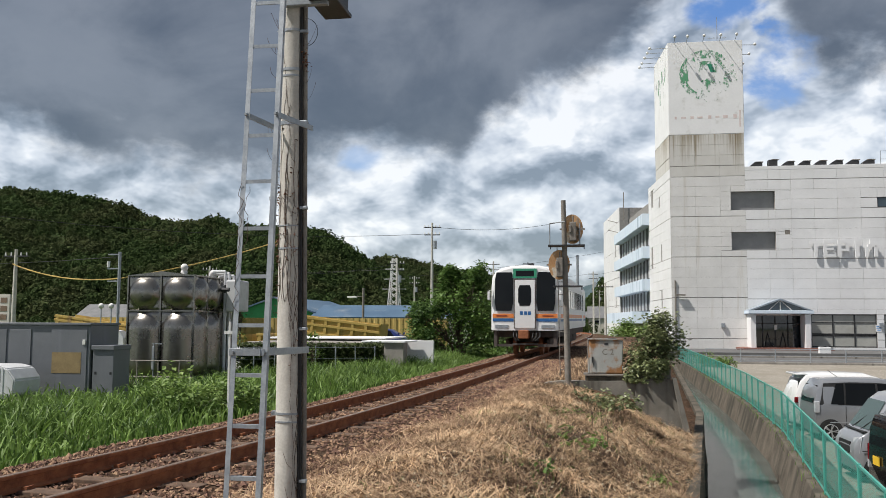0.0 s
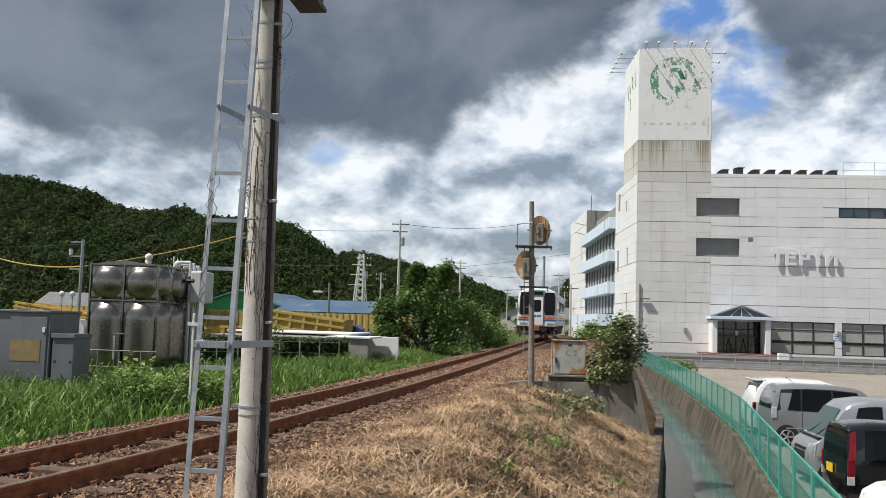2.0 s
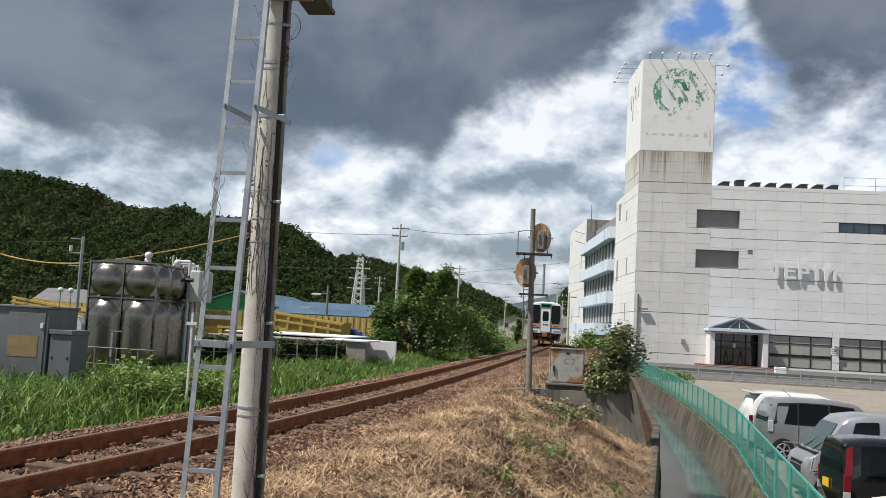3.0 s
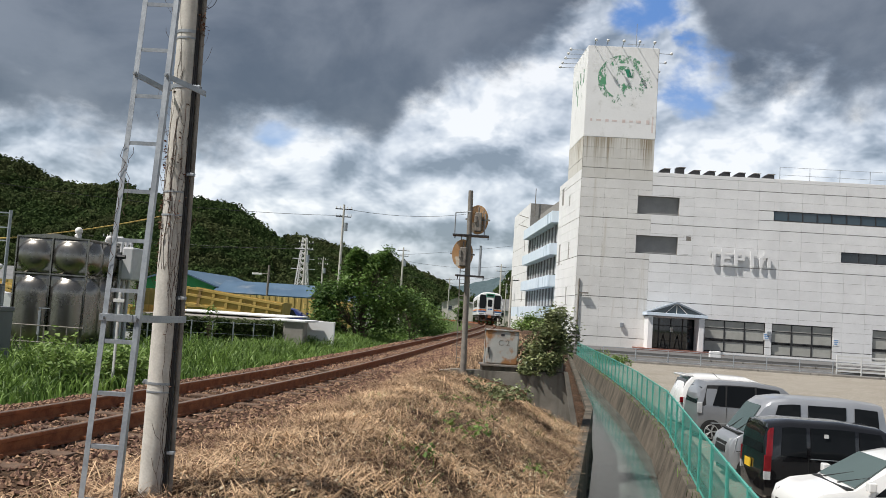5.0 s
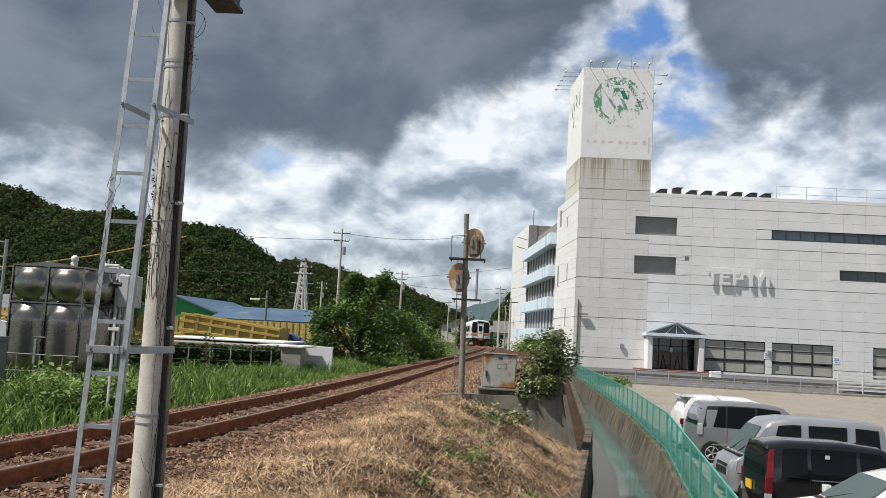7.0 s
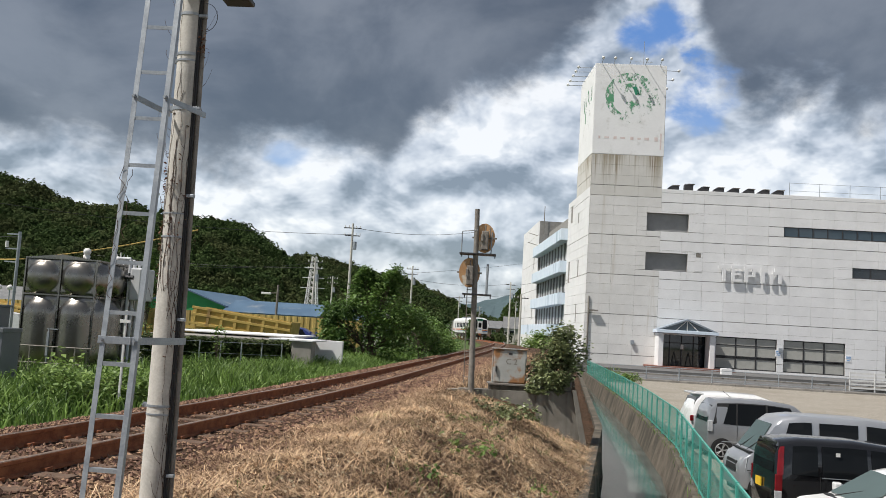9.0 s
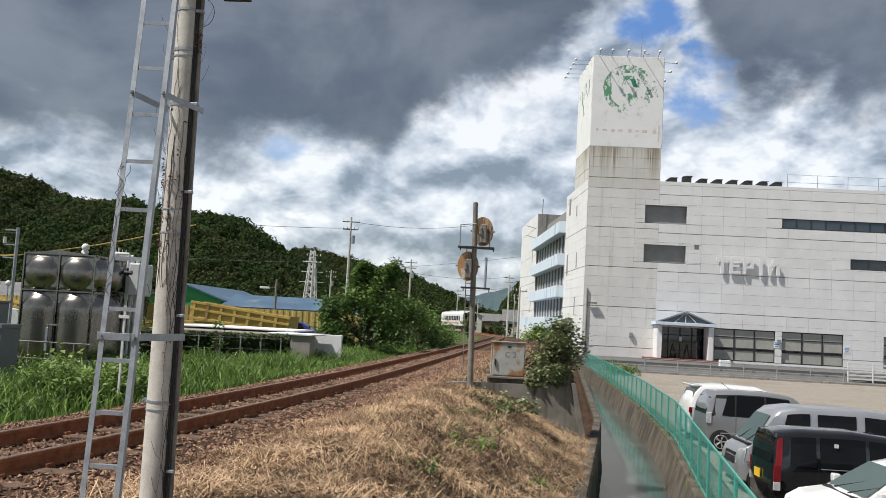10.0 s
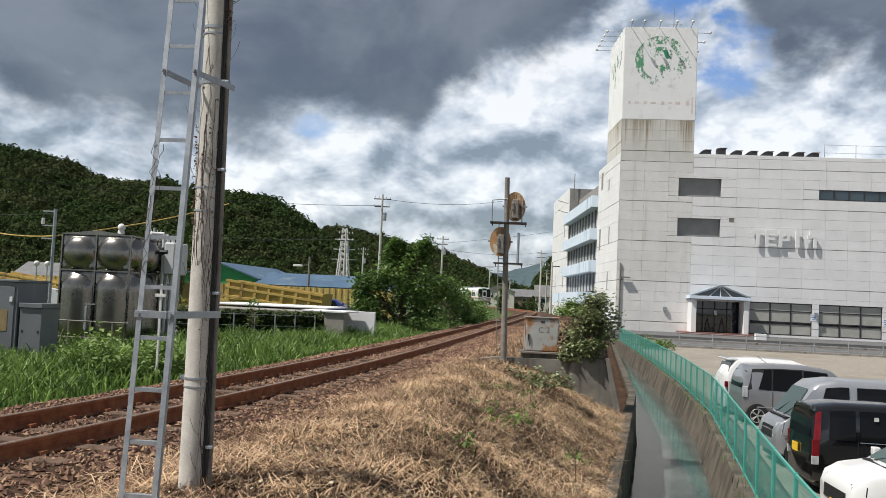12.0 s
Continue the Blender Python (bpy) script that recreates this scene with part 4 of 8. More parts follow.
def panels(parent, m, x0, x1, z0, z1, w, h, holes, mat, joined=None):
    """Cladding panels on a face (local x along, -y out), with openings left out."""
    cache = {}
    nx, nz = max(1, round((x1 - x0) / w)), max(1, round((z1 - z0) / h))
    w, h = (x1 - x0) / nx, (z1 - z0) / nz
    for j in range(nz):
        for i in range(nx):
            ca, cb, za, zb = x0 + w * i, x0 + w * (i + 1), z0 + h * j, z0 + h * (j + 1)
            lo_g, hi_g = (0.034 if j % 4 == 1 else 0.009), (0.034 if j % 4 == 0 else 0.009)   # wide joints at the storeys
            met = [q for q in holes if q[0] < cb - 1e-4 and q[1] > ca + 1e-4 and q[2] < zb - 1e-4 and q[3] > za + 1e-4]
            xs = sorted({ca, cb} | {v for q in met for v in q[:2] if ca < v < cb})
            zs = sorted({za, zb} | {v for q in met for v in q[2:] if za < v < zb})
            for xc, xd in zip(xs, xs[1:]):
                for zc, zd in zip(zs, zs[1:]):
                    mx, mz = (xc + xd) / 2, (zc + zd) / 2
                    if xd - xc < 0.08 or zd - zc < 0.08 or any(q[0] < mx < q[1] and q[2] < mz < q[3] for q in met):
                        continue
                    if joined is not None:
                        add_box(joined, xc + 0.007, xd - 0.007, -0.05, 0.0, zc + lo_g, zd - hi_g, 0, m)
                        continue
                    key = (round(xd - xc, 3), round(zd - zc, 3), lo_g, hi_g)
                    if key not in cache:
                        cache[key] = mesh_of("panel", box(-key[0] / 2 + 0.007, key[0] / 2 - 0.007, -0.05, 0.0, -key[1] / 2 + lo_g, key[1] / 2 - hi_g, 0.004), mat)
                    ob = new("panel", cache[key])
                    ob.parent, ob.matrix_basis = parent, m @ Matrix.Translation((mx, 0, mz))


def make_building():
    b = thing("store_building", "white panel-clad department store with a stained tower", "building")
    front = pose(0, FY, 0)
    holes = [(15.42, 19.85, 13.36, 15.32), (15.42, 19.85, 9.12, 11.05), (29.85, 90, 13.45, 14.5), (37.0, 90, 9.4, 10.5),
             (23.1, 29.4, -0.85, 2.5), (30.1, 36.4, -0.85, 2.5), (17.1, 22.2, BASE, 2.35), (20.75, 21.25, 10.75, 11.2), (40.5, 47, -0.85, 2.5)]
    # cores stand behind the cladding; the recesses go in 0.9 m
    W = new("front_wall")
    W.parent = b
    bm = bmesh.new()
    XS = sorted({9.28, 80.0} | {min(v, 80.0) for q in holes for v in q[:2]})
    ZS = sorted({BASE, 17.85} | {v for q in holes for v in q[2:]})
    for xa, xb in zip(XS, XS[1:]):
        for za, zb in zip(ZS, ZS[1:]):
            if not any(q[0] < (xa + xb) / 2 < q[1] and q[2] < (za + zb) / 2 < q[3] for q in holes):
                add_box(bm, xa, xb, FY + 0.004, FY + 0.9, za, zb)
    part("wall_core", bm, M["joint"], W)
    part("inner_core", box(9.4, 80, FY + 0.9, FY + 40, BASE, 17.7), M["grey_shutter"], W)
    part("parapet", box(16.9, 80, FY - 0.06, FY + 0.5, 17.55, 17.95, 0.02), M["white_panel"], W)
    panels(W, front, 16.9, 41.9, BASE, 17.55, 2.27, 1.066, holes, M["white_panel"])
    bm = bmesh.new()
    panels(None, front, 41.9, 80.0, BASE, 17.55, 2.27, 1.066, holes, None, joined=bm)
    part("far_cladding", bm, M["white_panel"], W)["kind"] = "stuff"
    # tower
    T = new("tower")
    T.parent = b
    def side_pt(s, out=0.0):
        return SIDE @ Vector((s, out, 0))
    def tower_prism(z0, z1, grow, depth=8.6):
        q = [side_pt(0), side_pt(depth)]
        bm = bmesh.new()
        pts = [(9.28 - grow, FY - grow), (16.9 + grow, FY - grow), (16.9 + grow, q[1].y + grow), (q[1].x - grow, q[1].y + grow)]
        lo = [bm.verts.new((x, y, z0)) for x, y in pts]
        hi = [bm.verts.new((x, y, z1)) for x, y in pts]
        bm.faces.new(lo[::-1])
        bm.faces.new(hi)
        for i in range(4):
            bm.faces.new((lo[i], lo[(i + 1) % 4], hi[(i + 1) % 4], hi[i]))
        return bm
    part("tower_core", tower_prism(BASE, 21.5, -0.55), M["joint"], T)
    part("tower_skin", box(9.3, 16.88, FY + 0.004, FY + 0.3, 15.4, 21.5), M["joint"], T)
    top = tower_prism(21.5, 31.6, 0.06)
    bmesh.ops.bevel(top, geom=list(top.edges), offset=0.05, segments=2, affect="EDGES")
    part("painted_top", top, M["white_paint"], T, "white painted upper tower")
    thole = [(15.42, 16.95, 13.36, 15.32), (15.42, 16.95, 9.12, 11.05)]
    panels(T, front, 9.28, 16.9, BASE, 17.0, 2.54, 1.066, thole, M["old_panel"])
    panels(T, front, 9.28, 16.9, 17.0, 21.5, 2.54, 1.125, [], M["rusty_panel"])
    # recess backs
    for x0, x1, z0, z1 in holes[:2]:
        bm = box(x0, x1, FY + 0.45, FY + 0.5, z0, z1)
        for k in range(9):
            add_box(bm, x0, x1, FY + 0.43, FY + 0.45, z0 + (z1 - z0) * (k + 0.5) / 9 - 0.02, z0 + (z1 - z0) * (k + 0.5) / 9 + 0.02)
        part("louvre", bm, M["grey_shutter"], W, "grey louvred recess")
    # small printed notices between the shop windows
    for x, z in ((29.55, 1.1), (36.75, 0.95)):
        part("notice_board", box(x - 0.3, x + 0.3, FY - 0.08, FY - 0.055, z - 0.35, z + 0.35), M["white_paint"], W)
        for dz, w in ((0.2, 0.24), (0.02, 0.24), (-0.18, 0.16)):
            part("writing_bar", box(x - w, x + w, FY - 0.088, FY - 0.082, z + dz - 0.05, z + dz + 0.05), M["sign_blue"], W)
    # small vent
    bm = box(20.75, 21.25, FY - 0.03, FY + 0.2, 10.75, 11.2, 0.02)
    part("vent", bm, M["old_iron"], W)
    # window bands
    def band(x0, x1, z0, z1, step, glass, name="window"):
        w = new(name)
        w.parent = W
        n = max(1, round((x1 - x0) / step))
        bm = bmesh.new()
        add_box(bm, x0, x1, FY - 0.02, FY + 0.12, z0, z0 + 0.07)
        add_box(bm, x0, x1, FY - 0.02, FY + 0.12, z1 - 0.07, z1)
        for k in range(n + 1):
            x = x0 + (x1 - x0) * k / n
            add_box(bm, max(x0, x - 0.04), min(x1, x + 0.04), FY - 0.015, FY + 0.11, z0 + 0.07, z1 - 0.07)
        part("window_frame", bm, M["dark_metal"], w)
        me = mesh_of("pane", box(0, (x1 - x0) / n - 0.08, FY + 0.05, FY + 0.06, z0 + 0.07, z1 - 0.07), glass)
        for k in range(n):
            ob = new("pane", me)
            ob.parent, ob.matrix_basis = w, pose(x0 + (x1 - x0) * k / n + 0.04, 0, 0, 0, 0, 0)
    band(29.85, 80, 13.45, 14.5, 1.5, M["glass_blue"])
    band(37.0, 80, 9.4, 10.5, 1.9, M["glass"])
    for x0, x1 in ((23.1, 29.4), (30.1, 36.4), (40.5, 47)):
        w = new("shop_window")
        w.parent = W
        bm = bmesh.new()
        z0, z1 = -0.85, 2.5
        for k in range(4):
            x = x0 + (x1 - x0) * k / 3
            add_box(bm, max(x0, x - 0.07), min(x1, x + 0.07), FY + 0.1, FY + 0.26, z0, z1)
        for z in (z0 + 0.05, z0 + 1.15, z0 + 1.35, z0 + 2.5, z1 - 0.05):
            add_box(bm, x0, x1, FY + 0.11, FY + 0.25, z - 0.05, z + 0.05)
        part("window_frame", bm, M["dark_metal"], w)
        for k in range(3):
            xa, xb = x0 + (x1 - x0) * k / 3 + 0.07, x0 + (x1 - x0) * (k + 1) / 3 - 0.07
            for za, zb in ((z0 + 0.1, z0 + 1.1), (z0 + 1.4, z0 + 2.45), (z0 + 2.55, z1 - 0.1)):
                part("pane", box(xa, xb, FY + 0.16, FY + 0.18, za, zb), M["blind"], w, "pane backed by a pale blind")
    # entrance
    e = new("entrance")
    e.parent = b
    part("door_back", box(17.1, 22.2, FY + 0.6, FY + 0.7, BASE + 0.2, 2.35), M["glass"], e, "dark glazed entrance")
    bm = bmesh.new()
    for x in (17.15, 18.4, 19.65, 20.9, 22.15):
        add_box(bm, x - 0.05, x + 0.05, FY + 0.5, FY + 0.6, BASE + 0.2, 2.35)
    add_box(bm, 17.1, 22.2, FY + 0.5, FY + 0.6, 1.5, 1.6)
    for x in (18.9, 20.4):   # door stays
        add_rod(bm, (x, FY + 0.48, 0.6), (x - 0.3, FY + 0.48, BASE + 0.3), 0.03, None, 6)
        add_rod(bm, (x, FY + 0.48, 0.6), (x + 0.3, FY + 0.48, BASE + 0.3), 0.03, None, 6)
    part("door_frame", bm, M["dark_metal"], e)
    part("notice", box(19.55, 19.85, FY + 0.46, FY + 0.48, 0.9, 1.4), M["white_fence"], e)
    for x in (16.75, 22.0):
        part("pier", box(x, x + 0.5, FY - 2.2, FY + 0.0, BASE, 2.45, 0.02), M["white_panel"], e)
    part("canopy", box(16.5, 22.8, FY - 2.5, FY - 0.0, 2.52, 2.85, 0.03), M["blue_band"], e, "pale canopy slab")
    g = part("gable_roof", prism([(16.5, 2.85), (19.6, 4.05), (22.7, 2.85), (22.35, 2.85), (19.6, 3.88), (16.85, 2.85)], FY - 2.5, FY), M["canopy_roof"], e, "low slate-blue gable roof")
    part("gable_glass", prism([(16.9, 2.86), (19.6, 3.86), (22.3, 2.86)], FY - 2.3, FY - 0.1), M["glass_blue"], e)
    bm = bmesh.new()
    for x in (18.5, 19.6, 20.7):
        add_rod(bm, (19.6, FY - 2.34, 3.9), (x, FY - 2.34, 2.86), 0.04, None, 6)
    part("gable_bars", bm, M["white_fence"], e)
    for k in range(2):
        part("step", box(15.6 - k * 0.4, 24.0 + k * 0.4, FY - 2.9 - k * 0.4, FY - (0.0 if k == 0 else 2.9), BASE - 0.1, BASE + 0.22 - k * 0.12, 0.01), M["brick_red"], e)
    # wall lamps and boxes
    for x, z in ((14.35, 1.3), (29.75, 1.4)):
        bm = box(x - 0.18, x + 0.18, FY - 0.32, FY - 0.05, z - 0.2, z + 0.25, 0.03)
        part("wall_lamp", bm, M["galv"], W)
    bm = rod((9.6, FY - 0.15, BASE), (9.6, FY - 0.15, 6.0), 0.08, None, 8)
    add_box(bm, 9.6, 10.6, FY - 0.5, FY - 0.2, 4.4, 4.55)
    part("downpipe", bm, M["old_iron"], W, "grey pipe with a lamp arm")
    # raised sign: five plain shapes in weathered white
    s = thing("wall_sign", "five raised weathered white shapes on the store front", "sign")
    x = 23.05
    for k, bars in enumerate((((0, 1.25, 1.35, 1.7), (0.45, 0.8, 0.0, 1.35)), ((0, 0.35, 0, 1.7), (0.35, 1.15, 1.4, 1.7), (0.35, 1.0, 0.7, 0.95), (0.35, 1.15, 0.0, 0.3)), ((0, 0.35, 0, 1.7), (0.35, 1.1, 1.4, 1.7), (0.8, 1.1, 0.85, 1.4), (0.35, 1.1, 0.6, 0.85)), ((0.3, 0.7, 0, 1.7),), ((0.0, 0.35, 0, 1.0), (0.25, 0.95, 1.0, 1.3), (0.45, 0.75, 1.3, 1.75), (0.85, 1.2, 0, 1.0)))):
        bm = bmesh.new()
        for xa, xb, za, zb in bars:
            add_box(bm, x + xa, x + xb, FY - 0.36, FY - 0.2, 8.35 + za, 8.35 + zb)
        add_rod(bm, (x + 0.55, FY - 0.25, 9.0), (x + 0.55, FY, 9.0), 0.04, None, 6)
        part("sign_shape", bm, M["white_panel"], s)
        x += 1.38 if k != 3 else 1.25
    # faded round emblem and worn patches
    em = bpy.data.materials.new("faded green wall paint")
    em.use_nodes = True
    n = Nodes(em.node_tree)
    p = n.add("NewGeometry").outputs["Position"]
    mask = n.step(n.maths("ADD", n.noise(n.scaled(p, (1, 1, 0.55)), 1.3, 7, 0.72), n.maths("MULTIPLY", n.noise(p, 5.0, 4, 0.7), 0.35)), 0.66, 0.78)
    bs = n.add("BsdfPrincipled", ins={"Base Color": n.mix(n.noise(p, 3.0), (0.05, 0.25, 0.12), (0.16, 0.40, 0.24)), "Roughness": 0.8})
    tr = n.add("BsdfTransparent")
    n.add("OutputMaterial", ins={0: n.add("MixShader", ins={0: mask, 1: tr.outputs[0], 2: bs.outputs[0]}).outputs[0]})
    def ring(bm, cx, cz, r0, r1, a0, a1, y, seg=28):
        last = None
        for k in range(seg + 1):
            a = a0 + (a1 - a0) * k / seg
            v = [bm.verts.new((cx + r * math.cos(a), y, cz + r * math.sin(a))) for r in (r0, r1)]
            if last:
                bm.faces.new((last[0], last[1], v[1], v[0]))
            last = v
    emb = new("emblem")
    emb.parent = T
    cx, cz, yy = 13.15, 27.9, FY - 0.068
    bm = bmesh.new()
    ring(bm, cx, cz, 1.85, 2.75, -0.5, math.pi * 1.1, yy)
    ring(bm, cx, cz - 0.2, 0.8, 1.75, 0.3, 2.4, yy - 0.004)
    ring(bm, cx, cz, 2.05, 2.7, math.pi * 1.1, math.pi * 1.84, yy - 0.002)
    part("painted_ring", bm, em, emb, "flaking green painted arc")
    for k, (u, w, h) in enumerate(((-3.2, 0.2, 0.3), (-2.4, 0.5, 0.2), (-1.5, 0.35, 0.3), (-0.7, 0.55, 0.18), (0.3, 0.35, 0.35), (1.1, 0.4, 0.2), (1.9, 0.5, 0.3), (2.9, 0.35, 0.45), (3.4, 0.16, 1.3))):
        part("writing_bar", box(cx + u - w / 2, cx + u + w / 2, yy - 0.004, yy + 0.004, 23.35 - h / 2 - (0.5 if k == 8 else 0), 23.35 + h / 2), M["faded_red"], emb, "trace of faded red writing")
    for k, (u, z, w, h) in enumerate(((1.5, 28.6, 0.5, 1.6), (2.4, 27.6, 0.35, 3.0), (3.4, 28.8, 0.6, 1.4), (4.6, 27.2, 0.45, 2.6), (5.6, 28.2, 0.5, 1.8), (3.6, 25.9, 0.7, 0.8))):
        part("painted_stroke", box(u, u + w, 0.062, 0.07, z - h / 2, z + h / 2, 0, SIDE), em, emb, "worn green painted stroke")
    bm = bmesh.new()
    ring(bm, cx + 0.45, cz - 1.6, 0.0, 1.35, 0, 2 * math.pi, yy - 0.008)
    part("painted_disc", bm, em, emb, "flaking green painted disc")
    for x, z, w, h in ((12.2, 26.6, 0.35, 1.6), (13.7, 26.9, 0.45, 2.2), (15.7, 27.2, 0.3, 1.8), (13.3, 28.2, 0.5, 0.9)):
        bm = bmesh.new()
        bm.faces.new([bm.verts.new((x + a * w + sh * 0.35, yy - 0.012, z + b * h)) for a, b, sh in ((0, 0, 1), (1, 0, 1), (1, 1, 0), (0, 1, 0))])
        part("painted_stroke", bm, em if x != 13.3 else M["tr_green"], emb, "worn green painted stroke")
    # floodlights on arms along the tower's top
    for x in (9.9, 11.2, 12.9, 14.6, 16.2):
        L = thing("floodlight", "small floodlight on a thin arm at the tower's top", "floodlight", "tower floodlights")
        part("arm", rod((x, FY - 0.02, 31.55), (x - 0.0, FY - 1.2, 31.75), 0.035, None, 6), M["galv"], L)
        bm = bmesh.new()
        bmesh.ops.create_icosphere(bm, subdivisions=2, radius=0.17, matrix=pose(x, FY - 1.25, 31.85))
        part("lamp", bm, M["white_fence"], L, smooth=True)
    for k, y in enumerate((95.8, 97.4, 99.2, 101.2, 102.9)):
        sx = (SIDE @ Vector((y - FY, 0, 0))).x
        for x0, x1 in ((sx, sx - 1.8), (16.95, 18.4)):
            if x1 > 16 and k % 2:
                continue
            L = thing("floodlight", "small floodlight on a thin arm at the tower's top", "floodlight", "tower floodlights")
            part("arm", rod((x0, y, 31.3), (x1, y, 31.25), 0.035, None, 6), M["galv"], L)
            bm = bmesh.new()
            bmesh.ops.create_icosphere(bm, subdivisions=2, radius=0.17, matrix=pose(x1, y, 31.32))
            part("lamp", bm, M["white_fence"], L, smooth=True)
    a = thing("roof_aerial", "thin television aerial on the tower's roof", "aerial")
    part("mast", rod((15.0, FY + 4, 31.6), (15.0, FY + 4, 35.6), 0.05, 0.03, 6), M["galv"], a)
    bm = bmesh.new()
    for z, w in ((33.2, 1.0), (32.7, 1.4), (32.3, 1.0)):
        add_rod(bm, (15.0 - w, FY + 4, z), (15.0 + w, FY + 4, z), 0.03, None, 6)
        for u in (-0.8, -0.4, 0, 0.4, 0.8):
            add_rod(bm, (15.0 + w * u, FY + 3.6, z), (15.0 + w * u, FY + 4.4, z), 0.018, None, 5)
    part("elements", bm, M["galv"], a)
    # roof ventilators
    for k, x in enumerate((18.2, 19.8, 21.4, 23.0, 24.6, 26.2, 27.8, 29.3)):
        v = thing("roof_ventilator", "low dark roof ventilator with a hood", "ventilator", "roof ventilators", at=pose(x, FY + 0.9, 17.95))
        bm = prism([(-0.68, 0.0), (0.58, 0.0), (0.58, 0.42), (0.2, 0.55), (-0.2, 0.52), (-0.5, 0.3)] if k != 1 else [(-0.35, 0.0), (0.5, 0.0), (0.5, 0.75), (-0.35, 0.75)], -0.5, 0.5)
        part("body", bm, M["dark_metal"], v)
        part("hood", box(-0.1, 0.68, -0.56, 0.56, 0.52 if k != 1 else 0.75, 0.58 if k != 1 else 0.8, 0.02), M["old_iron"], v)
    rail = thing("roof_railing", "thin grey railing on the flat roof", "railing")
    for x in np.arange(30.8, 60, 3.2):
        part("post", rod((x, FY + 1.5, 17.9), (x, FY + 1.5, 19.6), 0.03, None, 6), M["galv"], rail)
    for z in (18.7, 19.55):
        part("bar", rod((30.8, FY + 1.5, z), (60, FY + 1.5, z), 0.02, None, 6), M["galv"], rail)
    # side wing along the track
    S = new("side_wall")
    S.parent = b
    L0 = 14.0
    shole = [(10.6, 12.0, 15.2, 17.2), (11.2, 12.4, 8.0, 10.5), (6.2, 6.9, 14.6, 15.8), (5.2, 5.9, 8.4, 10.3), (5.4, 6.1, 3.2, 5.2)]
    core = bmesh.new()
    flip = SIDE @ Matrix.Diagonal((1, -1, 1, 1))
    add_box(core, 0.1, L0, -3.0, -0.004, BASE, 17.85, 0, SIDE)
    add_box(core, L0, 41.5, -12.0, -1.46, BASE, 17.4, 0, SIDE)
    add_box(core, 41.5, 63.0, -12.0, -0.004, BASE, 19.2, 0, SIDE)
    bmesh.ops.recalc_face_normals(core, faces=core.faces)
    part("side_core", core, M["joint"], S)
    bm = bmesh.new()
    panels(None, flip, 0.05, L0, BASE, 17.9, 2.33, 1.066, shole, None, joined=bm)
    panels(None, flip, 41.5, 63.0, BASE, 19.3, 2.4, 1.066, [(46, 47, 12, 14.5), (46, 47, 4, 6.5)], None, joined=bm)
    bmesh.ops.recalc_face_normals(bm, faces=bm.faces)
    part("side_cladding", bm, M["white_panel"], S, "white cladding panels")["kind"] = "stuff"
    bm = bmesh.new()
    panels(None, flip, 0.05, 8.6, 17.9, 21.5, 2.87, 1.125, [], None, joined=bm)
    bmesh.ops.recalc_face_normals(bm, faces=bm.faces)
    part("tower_side_cladding", bm, M["rusty_panel"], T)["kind"] = "stuff"
    for x0, x1, z0, z1 in shole:
        part("side_window", box(x0, x1, -0.3, -0.02, z0, z1, 0, SIDE), M["glass"], S)
    for z in (1.6, 5.55, 9.5, 13.5):
        out = 0.9 if z > 2 else 2.2
        bm = box(L0 - 0.3, 41.5, out - 0.2, out, z - 0.1, z + 1.32, 0.02, SIDE)
        add_box(bm, L0 - 0.3, 41.5, -1.4, out - 0.2, z - 0.1, z + 0.15, 0, SIDE)
        add_box(bm, L0 - 0.3, L0 - 0.1, 0.0, out - 0.2, z + 0.15, z + 1.32, 0, SIDE)
        part("balcony", bm, M["blue_band"], S, "pale blue balcony parapet")
        if z > 2:
            part("glazing", box(L0, 41.5, -1.45, -0.25, z - 2.5, z - 0.1, 0, SIDE), M["glass_shade"], S)
            for k in range(10):
                xx = L0 + 1.2 + k * 2.7
                part("fin", box(xx, xx + 0.10, -0.24, -0.04, z - 2.45, z - 0.1, 0.02, SIDE), M["white_panel"], S, "white upright fin")
    part("roof_plant", box(16, 20, -5, -2.5, 17.4, 19.6, 0.1, SIDE), M["dark_metal"], S)
    bm = bmesh.new()
    for z in (15.5, 17.0):
        add_rod(bm, SIDE @ Vector((43, 0, z)), SIDE @ Vector((43, 1.6, z + 0.4)), 0.05, None, 6)
    add_rod(bm, SIDE @ Vector((41.2, -0.6, 17.2)), SIDE @ Vector((41.2, -0.6, 21.5)), 0.06, None, 6)
    part("brackets", bm, M["old_iron"], S)


make_building()

